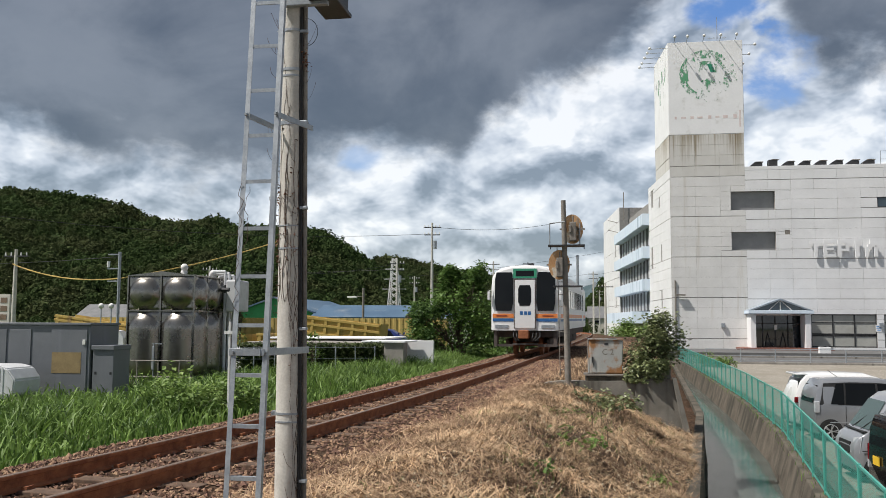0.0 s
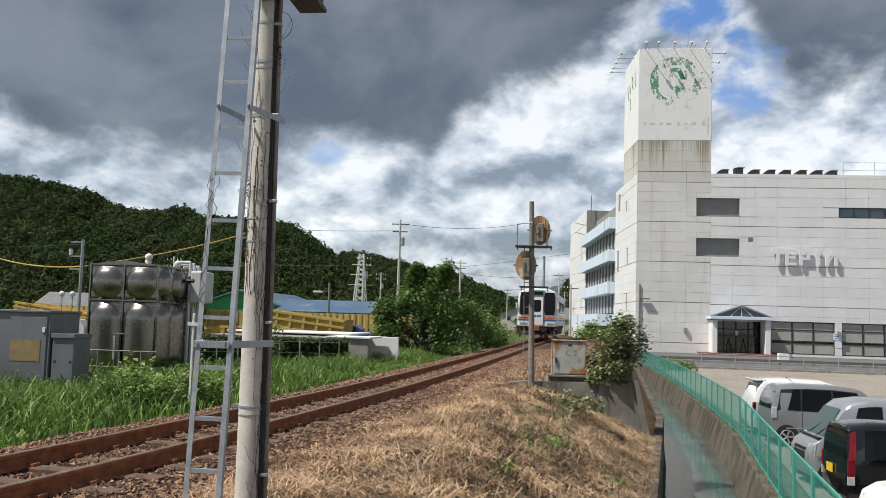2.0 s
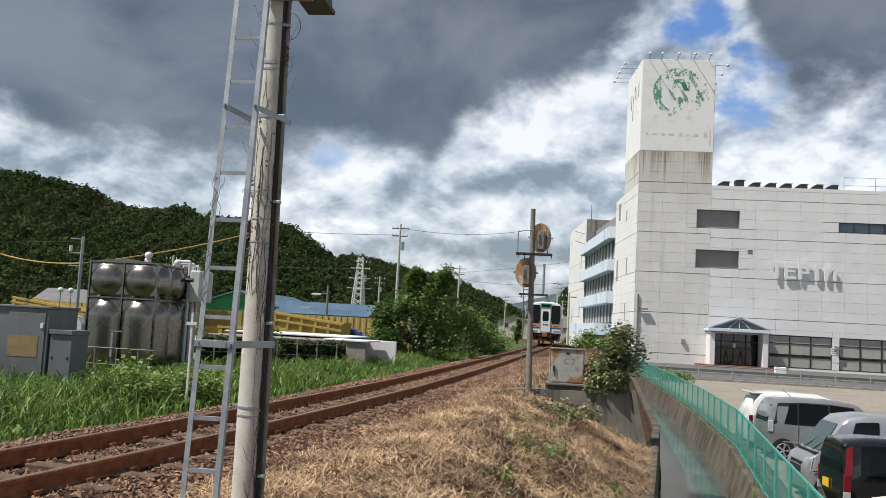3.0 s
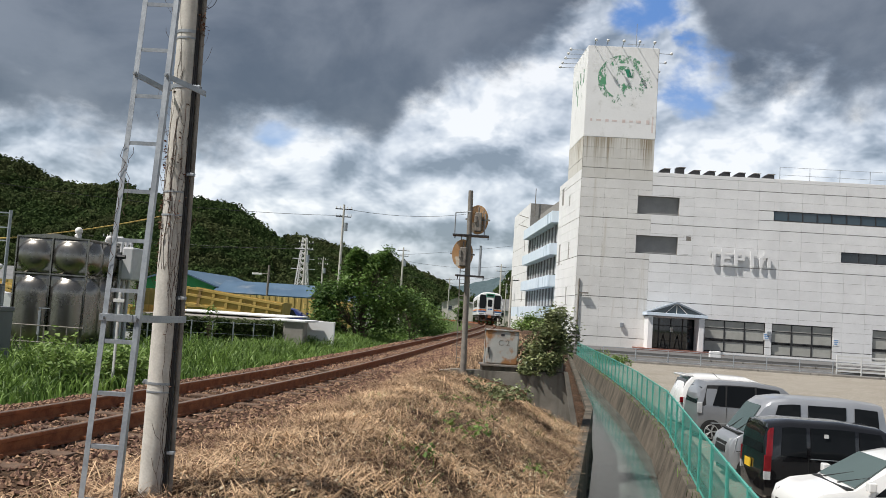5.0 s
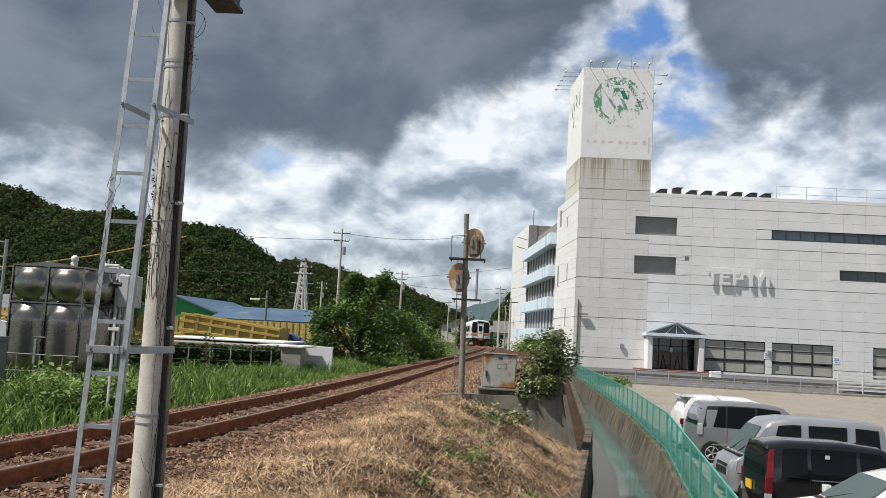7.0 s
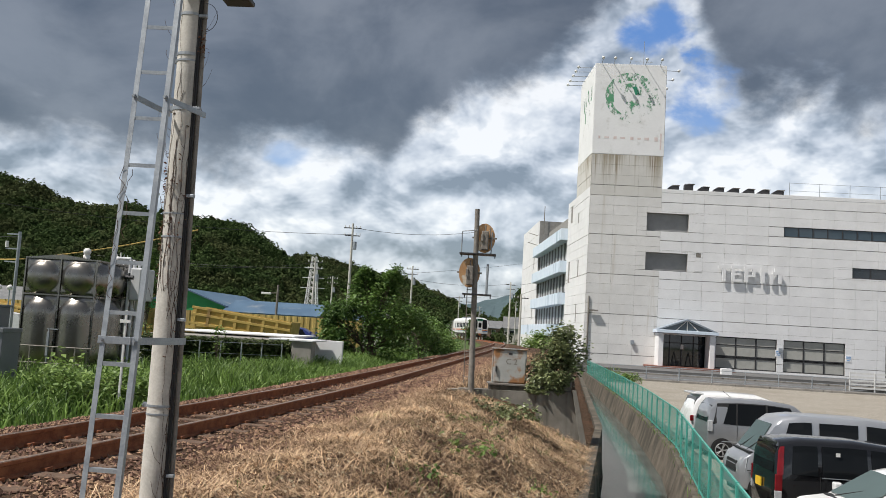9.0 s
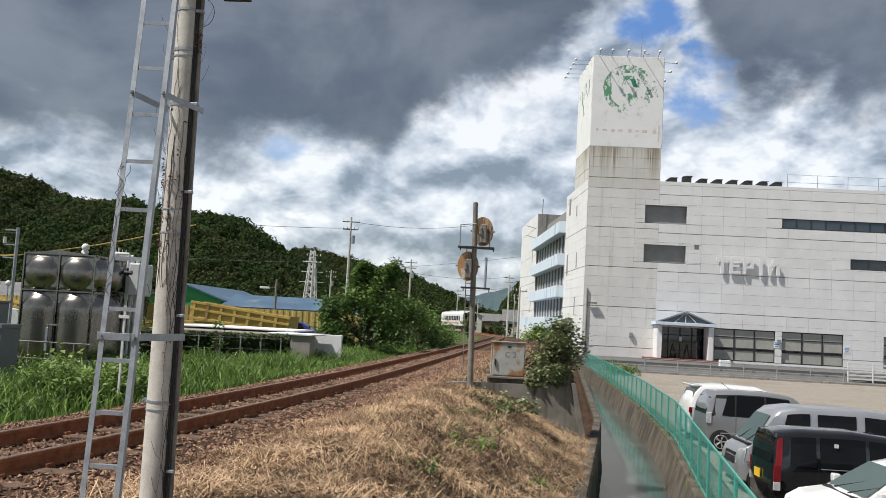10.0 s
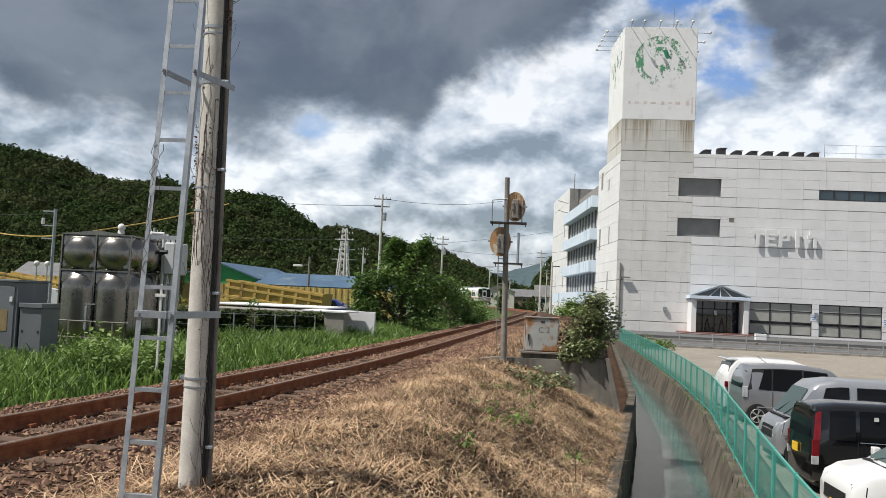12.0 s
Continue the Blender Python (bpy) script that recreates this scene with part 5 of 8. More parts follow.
# ---------------------------------------------------------------- the railcar
def make_train():
    t = thing("railcar", "white single diesel railcar with orange and blue stripes", "train")
    W, L = 1.38, 18.0
    ring = [(0.0, 3.62), (0.55, 3.60), (0.95, 3.52), (1.22, 3.36), (1.35, 3.10), (W, 2.75), (W, 1.02), (1.30, 1.0)]
    ring = ring + [(-x, z) for x, z in ring[::-1] if x > 0]
    bm = bmesh.new()
    last = None
    for y, s in ((0.10, 0.93), (0.0, 0.90), (0.03, 0.95), (0.12, 0.985), (0.35, 1.0), (L - 0.35, 1.0), (L - 0.12, 0.985), (L, 0.92)):
        if y == 0.10:
            continue
        vs = [bm.verts.new((x * s, y + (0.10 * max(0, (z - 2.0)) / 1.6 if y < 1 else 0), 1.0 + (z - 1.0) * (1 - (1 - s) * 0.45))) for x, z in ring]
        if last:
            for i in range(len(ring)):
                bm.faces.new((last[i], last[(i + 1) % len(ring)], vs[(i + 1) % len(ring)], vs[i]))
        else:
            bm.faces.new(vs)
        last = vs
    bm.faces.new(last[::-1])
    bmesh.ops.recalc_face_normals(bm, faces=bm.faces)
    part("body", bm, M["tr_white"], t)
    def face(x0, x1, z0, z1, d0, d1, mat, name, label="", parent=None, bevel=0.0):
        """A piece on the end wall, which leans back above 2 m."""
        bm = bmesh.new()
        nz = 5
        def yy(z, d):
            return 0.10 * max(0.0, z - 2.0) / 1.6 + d
        vs = []
        for k in range(nz + 1):
            z = z0 + (z1 - z0) * k / nz
            c = 0.06 if k in (0, nz) and bevel else 0.0
            vs.append([bm.verts.new((x, yy(z, d), z)) for x, d in ((x0 + c, d0), (x1 - c, d0), (x1 - c, d1), (x0 + c, d1))])
        for a, b in zip(vs, vs[1:]):
            for i in range(4):
                bm.faces.new((a[i], a[(i + 1) % 4], b[(i + 1) % 4], b[i]))
        bm.faces.new(vs[0][::-1])
        bm.faces.new(vs[-1])
        bmesh.ops.recalc_face_normals(bm, faces=bm.faces)
        return part(name, bm, M[mat], parent or t, label)
    face(-1.20, -0.47, 1.78, 3.32, -0.022, 0.03, "glass_car", "cab_window", "tall dark cab window", bevel=1)
    face(0.47, 1.20, 1.78, 3.32, -0.022, 0.03, "glass_car", "cab_window", "tall dark cab window", bevel=1)
    face(-0.47, 0.47, 3.08, 3.46, -0.030, 0.03, "tr_green", "head_panel", "green panel above the end door")
    face(-0.36, 0.36, 3.16, 3.38, -0.036, -0.031, "glass_car", "destination_sign", "dark destination sign")
    d = face(-0.40, 0.40, 1.10, 3.02, -0.05, 0.02, "tr_white", "end_door", "white end door")
    for x0, x1, z0, z1 in ((-0.43, -0.40, 1.08, 3.05), (0.40, 0.43, 1.08, 3.05), (-0.43, 0.43, 3.02, 3.05)):
        face(x0, x1, z0, z1, -0.055, 0.0, "tr_under", "door_frame", parent=d)
    face(-0.26, 0.26, 1.98, 2.80, -0.056, -0.051, "glass_car", "door_window", parent=d, bevel=1)
    for x in (-0.19, -0.02, 0.13):
        face(x, x + 0.12, 1.62, 1.76, -0.057, -0.051, "tr_blue", "emblem_bar", "blue emblem shape", parent=d)
    for z0, z1, mat, nm in ((1.50, 1.66, "tr_orange", "orange"), (1.36, 1.47, "tr_blue", "blue")):
        for x0, x1 in ((-1.29, -0.45), (0.45, 1.29)):
            face(x0, x1, z0, z1, -0.004, 0.03, mat, "end_stripe", nm + " stripe on the end")
        for s in (-1, 1):
            part("side_stripe", box(s * W - 0.006, s * W + 0.006, 0.4, L - 0.4, z0, z1), M[mat], t, nm + " stripe along the side")
    for s in (-1, 1):
        face(s * 0.92 - 0.26, s * 0.92 + 0.26, 1.10, 1.22, -0.02, 0.03, "galv", "headlamp", "lamp housing in the end wall")
        face(s * 0.92 - 0.22, s * 0.92 + 0.22, 1.56, 1.60, -0.012, 0.0, "lamp_red", "tail_lamp", "small red tail lamp")
        m = box(s * 1.43 - 0.05, s * 1.43 + 0.05, -0.12, 0.02, 2.2, 2.55, 0.02)
        add_rod(m, (s * 1.3, 0.05, 2.62), (s * 1.43, -0.05, 2.58), 0.015, None, 6)
        part("mirror", m, M["tr_white"], t, "wing mirror")
        for y in (2.2, 15.0):
            part("passenger_door", box(s * W - 0.012, s * W + 0.012, y - 0.55, y + 0.55, 1.08, 2.95), M["tr_white"], t, "white sliding door")
            part("door_glass", box(s * W - 0.02, s * W + 0.02, y - 0.32, y + 0.32, 1.9, 2.75), M["glass_car"], t)
        for k in range(8):
            y = 3.6 + k * 1.38
            part("side_window", box(s * W - 0.016, s * W + 0.016, y - 0.5, y + 0.5, 1.92, 2.75), M["glass_car"], t)
    part("underframe", box(-1.25, 1.25, 0.5, L - 0.5, 0.72, 1.0, 0.03), M["tr_under"], t)
    for y in (6.2, 8.6, 11.0):
        part("equipment_box", box(-1.2, 1.2, y - 0.9, y + 0.9, 0.35, 0.72, 0.04), M["tr_under"], t)
    sk = bmesh.new()
    for s in (-1, 1):
        add_box(sk, s * 0.5, s * 1.25, 0.12, 0.2, 0.36, 0.46)
        add_box(sk, min(s * 1.12, s * 1.25), max(s * 1.12, s * 1.25), 0.1, 0.5, 0.36, 1.0)
    add_box(sk, -0.5, 0.5, 0.08, 0.2, 0.42, 0.5)
    part("pilot_guard", sk, M["tr_under"], t, "dusty guard below the end")
    bm = box(-0.14, 0.14, -0.42, 0.5, 0.72, 0.98, 0.03)
    add_box(bm, -0.2, 0.2, -0.46, -0.3, 0.68, 1.02, 0.03)
    part("coupler", bm, M["rust"], t, "rusty coupler")
    bm = bmesh.new()
    for x in (-0.45, -0.32, 0.32, 0.45, 0.6):
        bm = bmesh.new()
        add_tube(bm, [(x, 0.1, 0.98), (x, -0.08, 0.75), (x * 0.7, -0.1, 0.6), (x * 0.9, 0.12, 0.62)], 0.025, 6)
        part("hose", bm, M["cable"], t, "black brake hose")
    for yb in (2.4, 15.6):
        g = new("bogie")
        g.parent, g.matrix_basis = t, pose(0, yb, 0)
        bm = bmesh.new()
        for s in (-1, 1):
            add_box(bm, s * 0.83 - 0.06, s * 0.83 + 0.06, -1.4, 1.4, 0.42, 0.66, 0.02)
        add_box(bm, -0.83, 0.83, -0.25, 0.25, 0.45, 0.7)
        part("bogie_frame", bm, M["tr_under"], g)
        for y in (-1.05, 1.05):
            bm = bmesh.new()
            for s in (-1, 1):
                add_rod(bm, (s * 0.50, y, 0.43), (s * 0.60, y, 0.43), 0.43, None, 24)
                add_rod(bm, (s * 0.47, y, 0.43), (s * 0.50, y, 0.43), 0.455, None, 24)
            add_rod(bm, (-0.55, y, 0.43), (0.55, y, 0.43), 0.07, None, 8)
            part("wheelset", bm, M["rust"], g)
    for y in (5.5, 12.5):
        part("roof_unit", box(-0.6, 0.6, y - 1.0, y + 1.0, 3.55, 3.78, 0.05), M["galv"], t, "grey roof cooling unit")
    bm = rod((0.05, 0.7, 3.55), (0.05, 0.7, 3.75), 0.02, None, 6)
    add_box(bm, -0.15, 0.3, 0.6, 0.8, 3.62, 3.7)
    part("horn", bm, M["dark_metal"], t)
    part("roof_light", box(-0.1, 0.1, 0.3, 0.5, 3.58, 3.66, 0.02), M["galv"], t)
    return t


railcar = make_train()


# ---------------------------------------------------------------- cars
def loft(st, W, roof_w=0.84):
    """A car body from stations (x, sill, belt, roof, width share)."""
    bm = bmesh.new()
    last = None
    for x, zl, zb, zr, ws in st:
        w = W / 2 * ws
        wr = w * (roof_w if zr - zb > 0.12 else 0.96)
        half = [(0, zl), (w * 0.86, zl), (w * 0.965, zl + 0.05), (w, zl + (zb - zl) * 0.45), (w * 0.985, zb), (wr + (w * 0.985 - wr) * 0.30, zb + (zr - zb) * 0.66), (wr, zr - (zr - zb) * 0.10), (wr * 0.9, zr - 0.012), (wr * 0.5, zr + 0.012), (0, zr + 0.018)]
        pts = half + [(-a, b) for a, b in half[-2:0:-1]]
        vs = [bm.verts.new((x, a, b)) for a, b in pts]
        if last:
            for i in range(len(pts)):
                bm.faces.new((last[i], last[(i + 1) % len(pts)], vs[(i + 1) % len(pts)], vs[i]))
        else:
            bm.faces.new(vs[::-1])
        last = vs
    bm.faces.new(last)
    bmesh.ops.recalc_face_normals(bm, faces=bm.faces)
    return bm


def body_mesh(bm, mat, angle=38):
    me = mesh_of("body", bm, mat, True)
    me.set_sharp_from_angle(angle=radians(angle))
    return me


def side_glass(st, W, x0b, x1b, x0t, x1t, s, lo=0.03, hi=0.84, roof_w=0.84, out=0.012):
    """A window pane that lies on the body's side between two places."""
    xs = [q[0] for q in st]
    def at(x, f):
        zb, zr = float(np.interp(x, xs, [q[2] for q in st])), float(np.interp(x, xs, [q[3] for q in st]))
        w = W / 2 * float(np.interp(x, xs, [q[4] for q in st]))
        wr, w1 = w * roof_w, w * 0.985
        ym = wr + (w1 - wr) * 0.30
        y = w1 + (ym - w1) * f / 0.66 if f < 0.66 else ym + (wr - ym) * (f - 0.66) / 0.24
        return Vector((x, s * (y + out), zb + (zr - zb) * f))
    bm = bmesh.new()
    rows = []
    for f in (lo, 0.40, 0.66, hi):
        k = (f - lo) / (hi - lo)
        a, b = x0b + (x0t - x0b) * k, x1b + (x1t - x1b) * k
        rows.append([bm.verts.new(at(a + (b - a) * u, f)) for u in (0, 0.33, 0.67, 1)])
    for p, q in zip(rows, rows[1:]):
        for i in range(3):
            bm.faces.new((p[i], p[i + 1], q[i + 1], q[i]) if s < 0 else (p[i + 1], p[i], q[i], q[i + 1]))
    return bm


def quad(pts, thick, n=None):
    """A slab on four points."""
    bm = bmesh.new()
    p = [Vector(q) for q in pts]
    n = n or (p[1] - p[0]).cross(p[3] - p[0]).normalized()
    a = [bm.verts.new(q) for q in p]
    b = [bm.verts.new(q - n * thick) for q in p]
    bm.faces.new(a)
    bm.faces.new(b[::-1])
    for i in range(4):
        bm.faces.new((a[i], b[i], b[(i + 1) % 4], a[(i + 1) % 4]))
    return bm


def car(label, st, W, paint, wheels, glass, at, r=0.285, front=(), rear=(), lamps=None, plate=None, roof=None, doors=(), spokes=7):
    """One car in parts. Local +x is its front."""
    c = thing("car", label, "car", at=at)
    ob = new("body", body_mesh(loft(st, W), paint))
    ob.parent = c
    for g in glass:
        for s in (-1, 1):
            part("side_window", side_glass(st, W, *g, s), M["glass_car"], c)
    for x in wheels:
        for s in (-1, 1):
            w = new("wheel")
            w.parent, w.matrix_basis = c, pose(x, s * (W / 2 - 0.09), r)
            bm = bmesh.new()
            add_rod(bm, (0, -0.085, 0), (0, 0.098, 0) if s > 0 else (0, 0.085, 0), r, None, 28)
            if s < 0:
                for v in bm.verts:
                    v.co.y -= 0.013
            bmesh.ops.bevel(bm, geom=[e for e in bm.edges if len(e.link_faces) == 2 and e.calc_face_angle(0) > 1], offset=0.02, segments=2, affect="EDGES")
            part("tyre", bm, M["tyre"], w)
            bm = bmesh.new()
            y0 = s * 0.105
            add_rod(bm, (0, y0 - s * 0.01, 0), (0, y0, 0), 0.045, None, 12)
            for k in range(spokes):
                a = 2 * math.pi * k / spokes
                for da in (-0.13, 0.13):
                    p0 = Vector((0.03 * math.cos(a), y0, 0.03 * math.sin(a)))
                    p1 = Vector((r * 0.66 * math.cos(a + da), y0, r * 0.66 * math.sin(a + da)))
                    add_rod(bm, p0, p1, 0.013, None, 5)
            ring_n = 24
            for k in range(ring_n):
                a, b = 2 * math.pi * k / ring_n, 2 * math.pi * (k + 1) / ring_n
                add_rod(bm, (r * 0.68 * math.cos(a), y0, r * 0.68 * math.sin(a)), (r * 0.68 * math.cos(b), y0, r * 0.68 * math.sin(b)), 0.012, None, 5, False)
            part("rim", bm, M["alloy"], w, "spoked alloy rim")
            # wheel arch
            bm = bmesh.new()
            last = None
            for k in range(17):
                a = math.pi * k / 16
                v = [bm.verts.new((x + q * math.cos(a), s * (W / 2 + 0.006), r + q * math.sin(a) * 1.02)) for q in (r * 0.98, r + 0.05)]
                if last:
                    bm.faces.new((last[0], last[1], v[1], v[0]))
                last = v
            part("wheel_arch", bm, M["black_trim"], c)
    for pts, mat, nm, lab in (*front, *rear):
        p = [Vector(q) for q in pts]
        lift = (p[1] - p[0]).cross(p[3] - p[0]).normalized() * 0.014
        part(nm, quad([q + lift for q in p], 0.02), M[mat], c, lab)
    for x0, x1, z0, z1 in doors:   # shut lines
        for s in (-1, 1):
            part("shut_line", box(x0, x1, s * W / 2 - 0.004, s * W / 2 + 0.004, z0, z1), M["black_trim"], c)
    for s in (-1, 1):
        xm = st[-1][0] - 0.95
        bm = box(xm - 0.06, xm + 0.06, s * (W / 2 + 0.02) - 0.02, s * (W / 2 + 0.14) if s > 0 else s * (W / 2 + 0.02) + 0.02, 1.0, 1.14, 0.02) if s > 0 else box(xm - 0.06, xm + 0.06, -W / 2 - 0.14, -W / 2, 1.0, 1.14, 0.02)
        part("door_mirror", bm, paint, c)
    if roof:
        part("roof_aerial", rod(*roof, 0.006, 0.003, 5), M["black_trim"], c)
    part("underbody", box(st[0][0] + 0.1, st[-1][0] - 0.1, -W / 2 + 0.1, W / 2 - 0.1, 0.14, 0.3), M["black_trim"], c)
    return c


def make_cars():
    # tall two-tone hatch: grey body, white roof and tail; tail towards the canal
    W = 1.64
    st = [(-1.80, 0.34, 0.62, 0.64, 0.90), (-1.78, 0.24, 1.0, 1.03, 0.97), (-1.70, 0.2, 1.02, 1.45, 0.98), (-1.52, 0.2, 1.02, 1.70, 1.0), (-0.9, 0.2, 1.02, 1.745, 1.0), (0.1, 0.2, 1.0, 1.74, 1.0), (0.75, 0.2, 0.98, 1.66, 1.0), (1.05, 0.2, 0.97, 1.45, 0.99), (1.42, 0.2, 0.95, 1.0, 0.97), (1.75, 0.22, 0.84, 0.87, 0.93), (1.86, 0.3, 0.6, 0.62, 0.85)]
    c = car("two-tone grey and white tall hatchback parked on gravel", st, W, M["paint_grey"], (-1.38, 1.22), [(-0.95, -0.12, -0.92, -0.12), (-0.06, 0.80, -0.06, 0.62), (-1.36, -1.0, -1.18, -0.98)], pose(8.24, 27.4, lot_z(27.4), 0, 0, 2),
            doors=((-0.96, -0.95, 0.35, 1.0), (-0.09, -0.08, 0.35, 1.0)), spokes=5)
    for s in (-1, 1):
        part("tail_lamp", box(-1.81, -1.66, s * 0.795 - 0.03, s * 0.795 + 0.03, 0.80, 1.12, 0.02), M["lamp_clear"], c, "clear tail lamp")
        part("bright_strip", box(-1.4, 1.0, s * 0.826 - 0.004, s * 0.826 + 0.004, 0.52, 0.55), M["galv"], c)
        part("door_handle", box(-0.3, -0.12, s * 0.83 - 0.02, s * 0.83 + 0.02, 0.9, 0.94, 0.008), M["galv"], c)
        part("window_band", side_glass(st, W, -1.66, 0.84, -1.52, 0.60, s, 0.0, 0.88, 0.84, 0.005), M["black_trim"], c, "black pillars between the side windows")
    part("rear_window", quad([(-1.79, 0.6, 1.06), (-1.79, -0.6, 1.06), (-1.64, -0.58, 1.55), (-1.64, 0.58, 1.55)], 0.01), M["glass_car"], c)
    part("roof_aerial", rod((-0.9, 0.1, 1.77), (-1.15, 0.1, 1.95), 0.008, None, 5), M["black_trim"], c)
    # white wagon beyond it, tail towards the canal
    st = [(-1.85, 0.34, 0.62, 0.64, 0.90), (-1.83, 0.24, 0.98, 1.02, 0.97), (-1.66, 0.2, 1.02, 1.50, 0.98), (-1.48, 0.2, 1.02, 1.76, 1.0), (-0.9, 0.2, 1.02, 1.80, 1.0), (0.3, 0.2, 1.0, 1.78, 1.0), (0.9, 0.2, 0.98, 1.60, 1.0), (1.5, 0.2, 0.95, 1.02, 0.98), (1.95, 0.22, 0.84, 0.87, 0.93), (2.05, 0.3, 0.6, 0.62, 0.85)]
    c = car("white wagon with red tail lamps parked on gravel", st, W, M["paint_white"], (-1.25, 1.35), [(-0.9, -0.1, -0.88, -0.1), (-0.04, 0.92, -0.04, 0.7), (-1.46, -1.0, -1.30, -0.98)], pose(8.27, 29.65, lot_z(29.6), 0, 0, 2),
            doors=((-0.96, -0.95, 0.35, 1.0), (-0.08, -0.07, 0.35, 1.0)))
    for s in (-1, 1):
        part("tail_lamp", box(-1.87, -1.46, s * 0.80 - 0.04, s * 0.80 + 0.035, 0.88, 1.06, 0.03), M["lamp_red"], c, "red tail lamp")
    part("rear_window", quad([(-1.80, 0.64, 1.08), (-1.80, -0.64, 1.08), (-1.62, -0.60, 1.62), (-1.62, 0.60, 1.62)], 0.01), M["glass_car"], c)
    part("spoiler", box(-1.74, -1.42, -0.66, 0.66, 1.71, 1.77, 0.02), M["paint_white"], c)
    # silver van, nose towards the canal
    W = 1.475
    st = [(-1.70, 0.34, 0.7, 0.72, 0.93), (-1.68, 0.24, 1.05, 1.5, 0.97), (-1.6, 0.22, 1.06, 1.84, 0.99), (-1.0, 0.22, 1.06, 1.89, 1.0), (0.4, 0.22, 1.06, 1.89, 1.0), (0.78, 0.22, 1.05, 1.83, 1.0), (0.95, 0.22, 1.04, 1.70, 1.0), (1.38, 0.22, 1.0, 1.07, 0.99), (1.60, 0.24, 0.86, 0.93, 0.96), (1.69, 0.28, 0.7, 0.73, 0.9)]
    v = car("silver minivan parked nose towards the canal", st, W, M["paint_silver"], (-1.15, 1.22), [(0.18, 0.86, 0.18, 0.66), (-0.80, 0.02, -0.80, 0.02), (-1.52, -0.98, -1.48, -0.98)], pose(7.24, 20.4, lot_z(20.3), 0, 0, 181), r=0.27,
            front=[([(0.985, -0.50, 1.675), (1.37, -0.62, 1.095), (1.37, 0.62, 1.095), (0.985, 0.50, 1.675)], "glass_clear", "windscreen", "windscreen"),
                   ([(1.70, -0.38, 0.60), (1.70, 0.38, 0.60), (1.66, 0.38, 0.82), (1.66, -0.38, 0.82)], "black_trim", "grille", "")], doors=((0.10, 0.11, 0.3, 1.05), (-0.9, -0.89, 0.3, 1.05)), spokes=12)
    for s in (-1, 1):
        pts = [(1.70, s * 0.44, 0.62), (1.60, s * 0.71, 0.62), (1.54, s * 0.715, 0.96), (1.63, s * 0.46, 0.92)]
        part("headlamp", quad(pts if s > 0 else pts[::-1], 0.012), M["lamp_clear"], v, "clear headlamp")
        part("side_repeater", box(0.98, 1.06, s * 0.735 - 0.01, s * 0.735 + 0.01, 0.74, 0.79, 0.004), M["lamp_amber"], v, "small amber side lamp")
        part("bumper_line", box(-1.6, 1.55, s * 0.735 - 0.006, s * 0.735 + 0.006, 0.665, 0.68), M["black_trim"], v)
    bm = bmesh.new()
    for y in (-0.3, 0.25):
        add_rod(bm, (1.42, y, 1.08), (1.2, y + 0.35, 1.36), 0.01, None, 5)
    add_box(bm, 1.36, 1.5, -0.62, 0.62, 1.035, 1.06)
    part("wiper", bm, M["black_trim"], v)
    # black tall car, tail towards the canal
    W = 1.475
    st = [(-1.70, 0.32, 0.7, 0.72, 0.93), (-1.68, 0.22, 1.0, 1.35, 0.97), (-1.60, 0.2, 1.0, 1.58, 0.99), (-1.2, 0.2, 0.99, 1.645, 1.0), (-0.2, 0.2, 0.98, 1.655, 1.0), (0.5, 0.2, 0.97, 1.60, 1.0), (0.85, 0.2, 0.96, 1.42, 1.0), (1.25, 0.2, 0.94, 1.0, 0.98), (1.6, 0.22, 0.84, 0.88, 0.95), (1.69, 0.28, 0.66, 0.68, 0.88)]
    b = car("glossy black tall car with red column tail lamps", st, W, M["paint_black"], (-1.12, 1.2), [(-1.40, -0.92, -1.36, -0.92), (-0.84, -0.02, -0.84, -0.02), (0.06, 0.72, 0.06, 0.46)], pose(7.15, 17.7, lot_z(17.7), 0, 0, 1), r=0.275,
            rear=[([(-1.70, 0.58, 1.02), (-1.70, -0.58, 1.02), (-1.62, -0.56, 1.5), (-1.62, 0.56, 1.5)], "glass_car", "rear_window", ""),
                  ([(-1.722, 0.34, 0.66), (-1.722, 0.02, 0.66), (-1.722, 0.02, 0.82), (-1.722, 0.34, 0.82)], "plate_yellow", "number_plate", "yellow number plate with plain bars")], doors=((-0.89, -0.88, 0.3, 1.0), (0.02, 0.03, 0.3, 1.0)))
    for s in (-1, 1):
        part("tail_lamp", side_glass(st, W, -1.675, -1.56, -1.63, -1.52, s, 0.0, 0.86, 0.84, 0.02), M["lamp_red"], b, "tall red tail lamp")
        part("tail_lamp", box(-1.70, -1.57, s * 0.715 - 0.025, s * 0.715 + 0.025, 0.70, 1.0, 0.008), M["lamp_red"], b, "red lower tail lamp")
        part("reversing_lamp", box(-1.705, -1.58, s * 0.715 - 0.028, s * 0.715 + 0.028, 0.55, 0.70, 0.008), M["lamp_clear"], b)
        part("door_handle", box(-0.62, -0.44, s * 0.745 - 0.02, s * 0.745 + 0.02, 0.86, 0.90, 0.008), M["galv"], b)
        part("belt_strip", box(-0.85, 0.75, s * 0.728 - 0.008, s * 0.728 + 0.008, 0.975, 0.99), M["galv"], b)
    for z in (0.70, 0.76):
        part("plate_bar", box(-1.728, -1.723, 0.06, 0.30, z, z + 0.03), M["tr_green"], b)
    part("notice", box(-0.6, -0.52, -0.70, -0.695, 1.38, 1.45), M["white_fence"], b)
    # white hatch, nose towards the canal
    W = 1.6
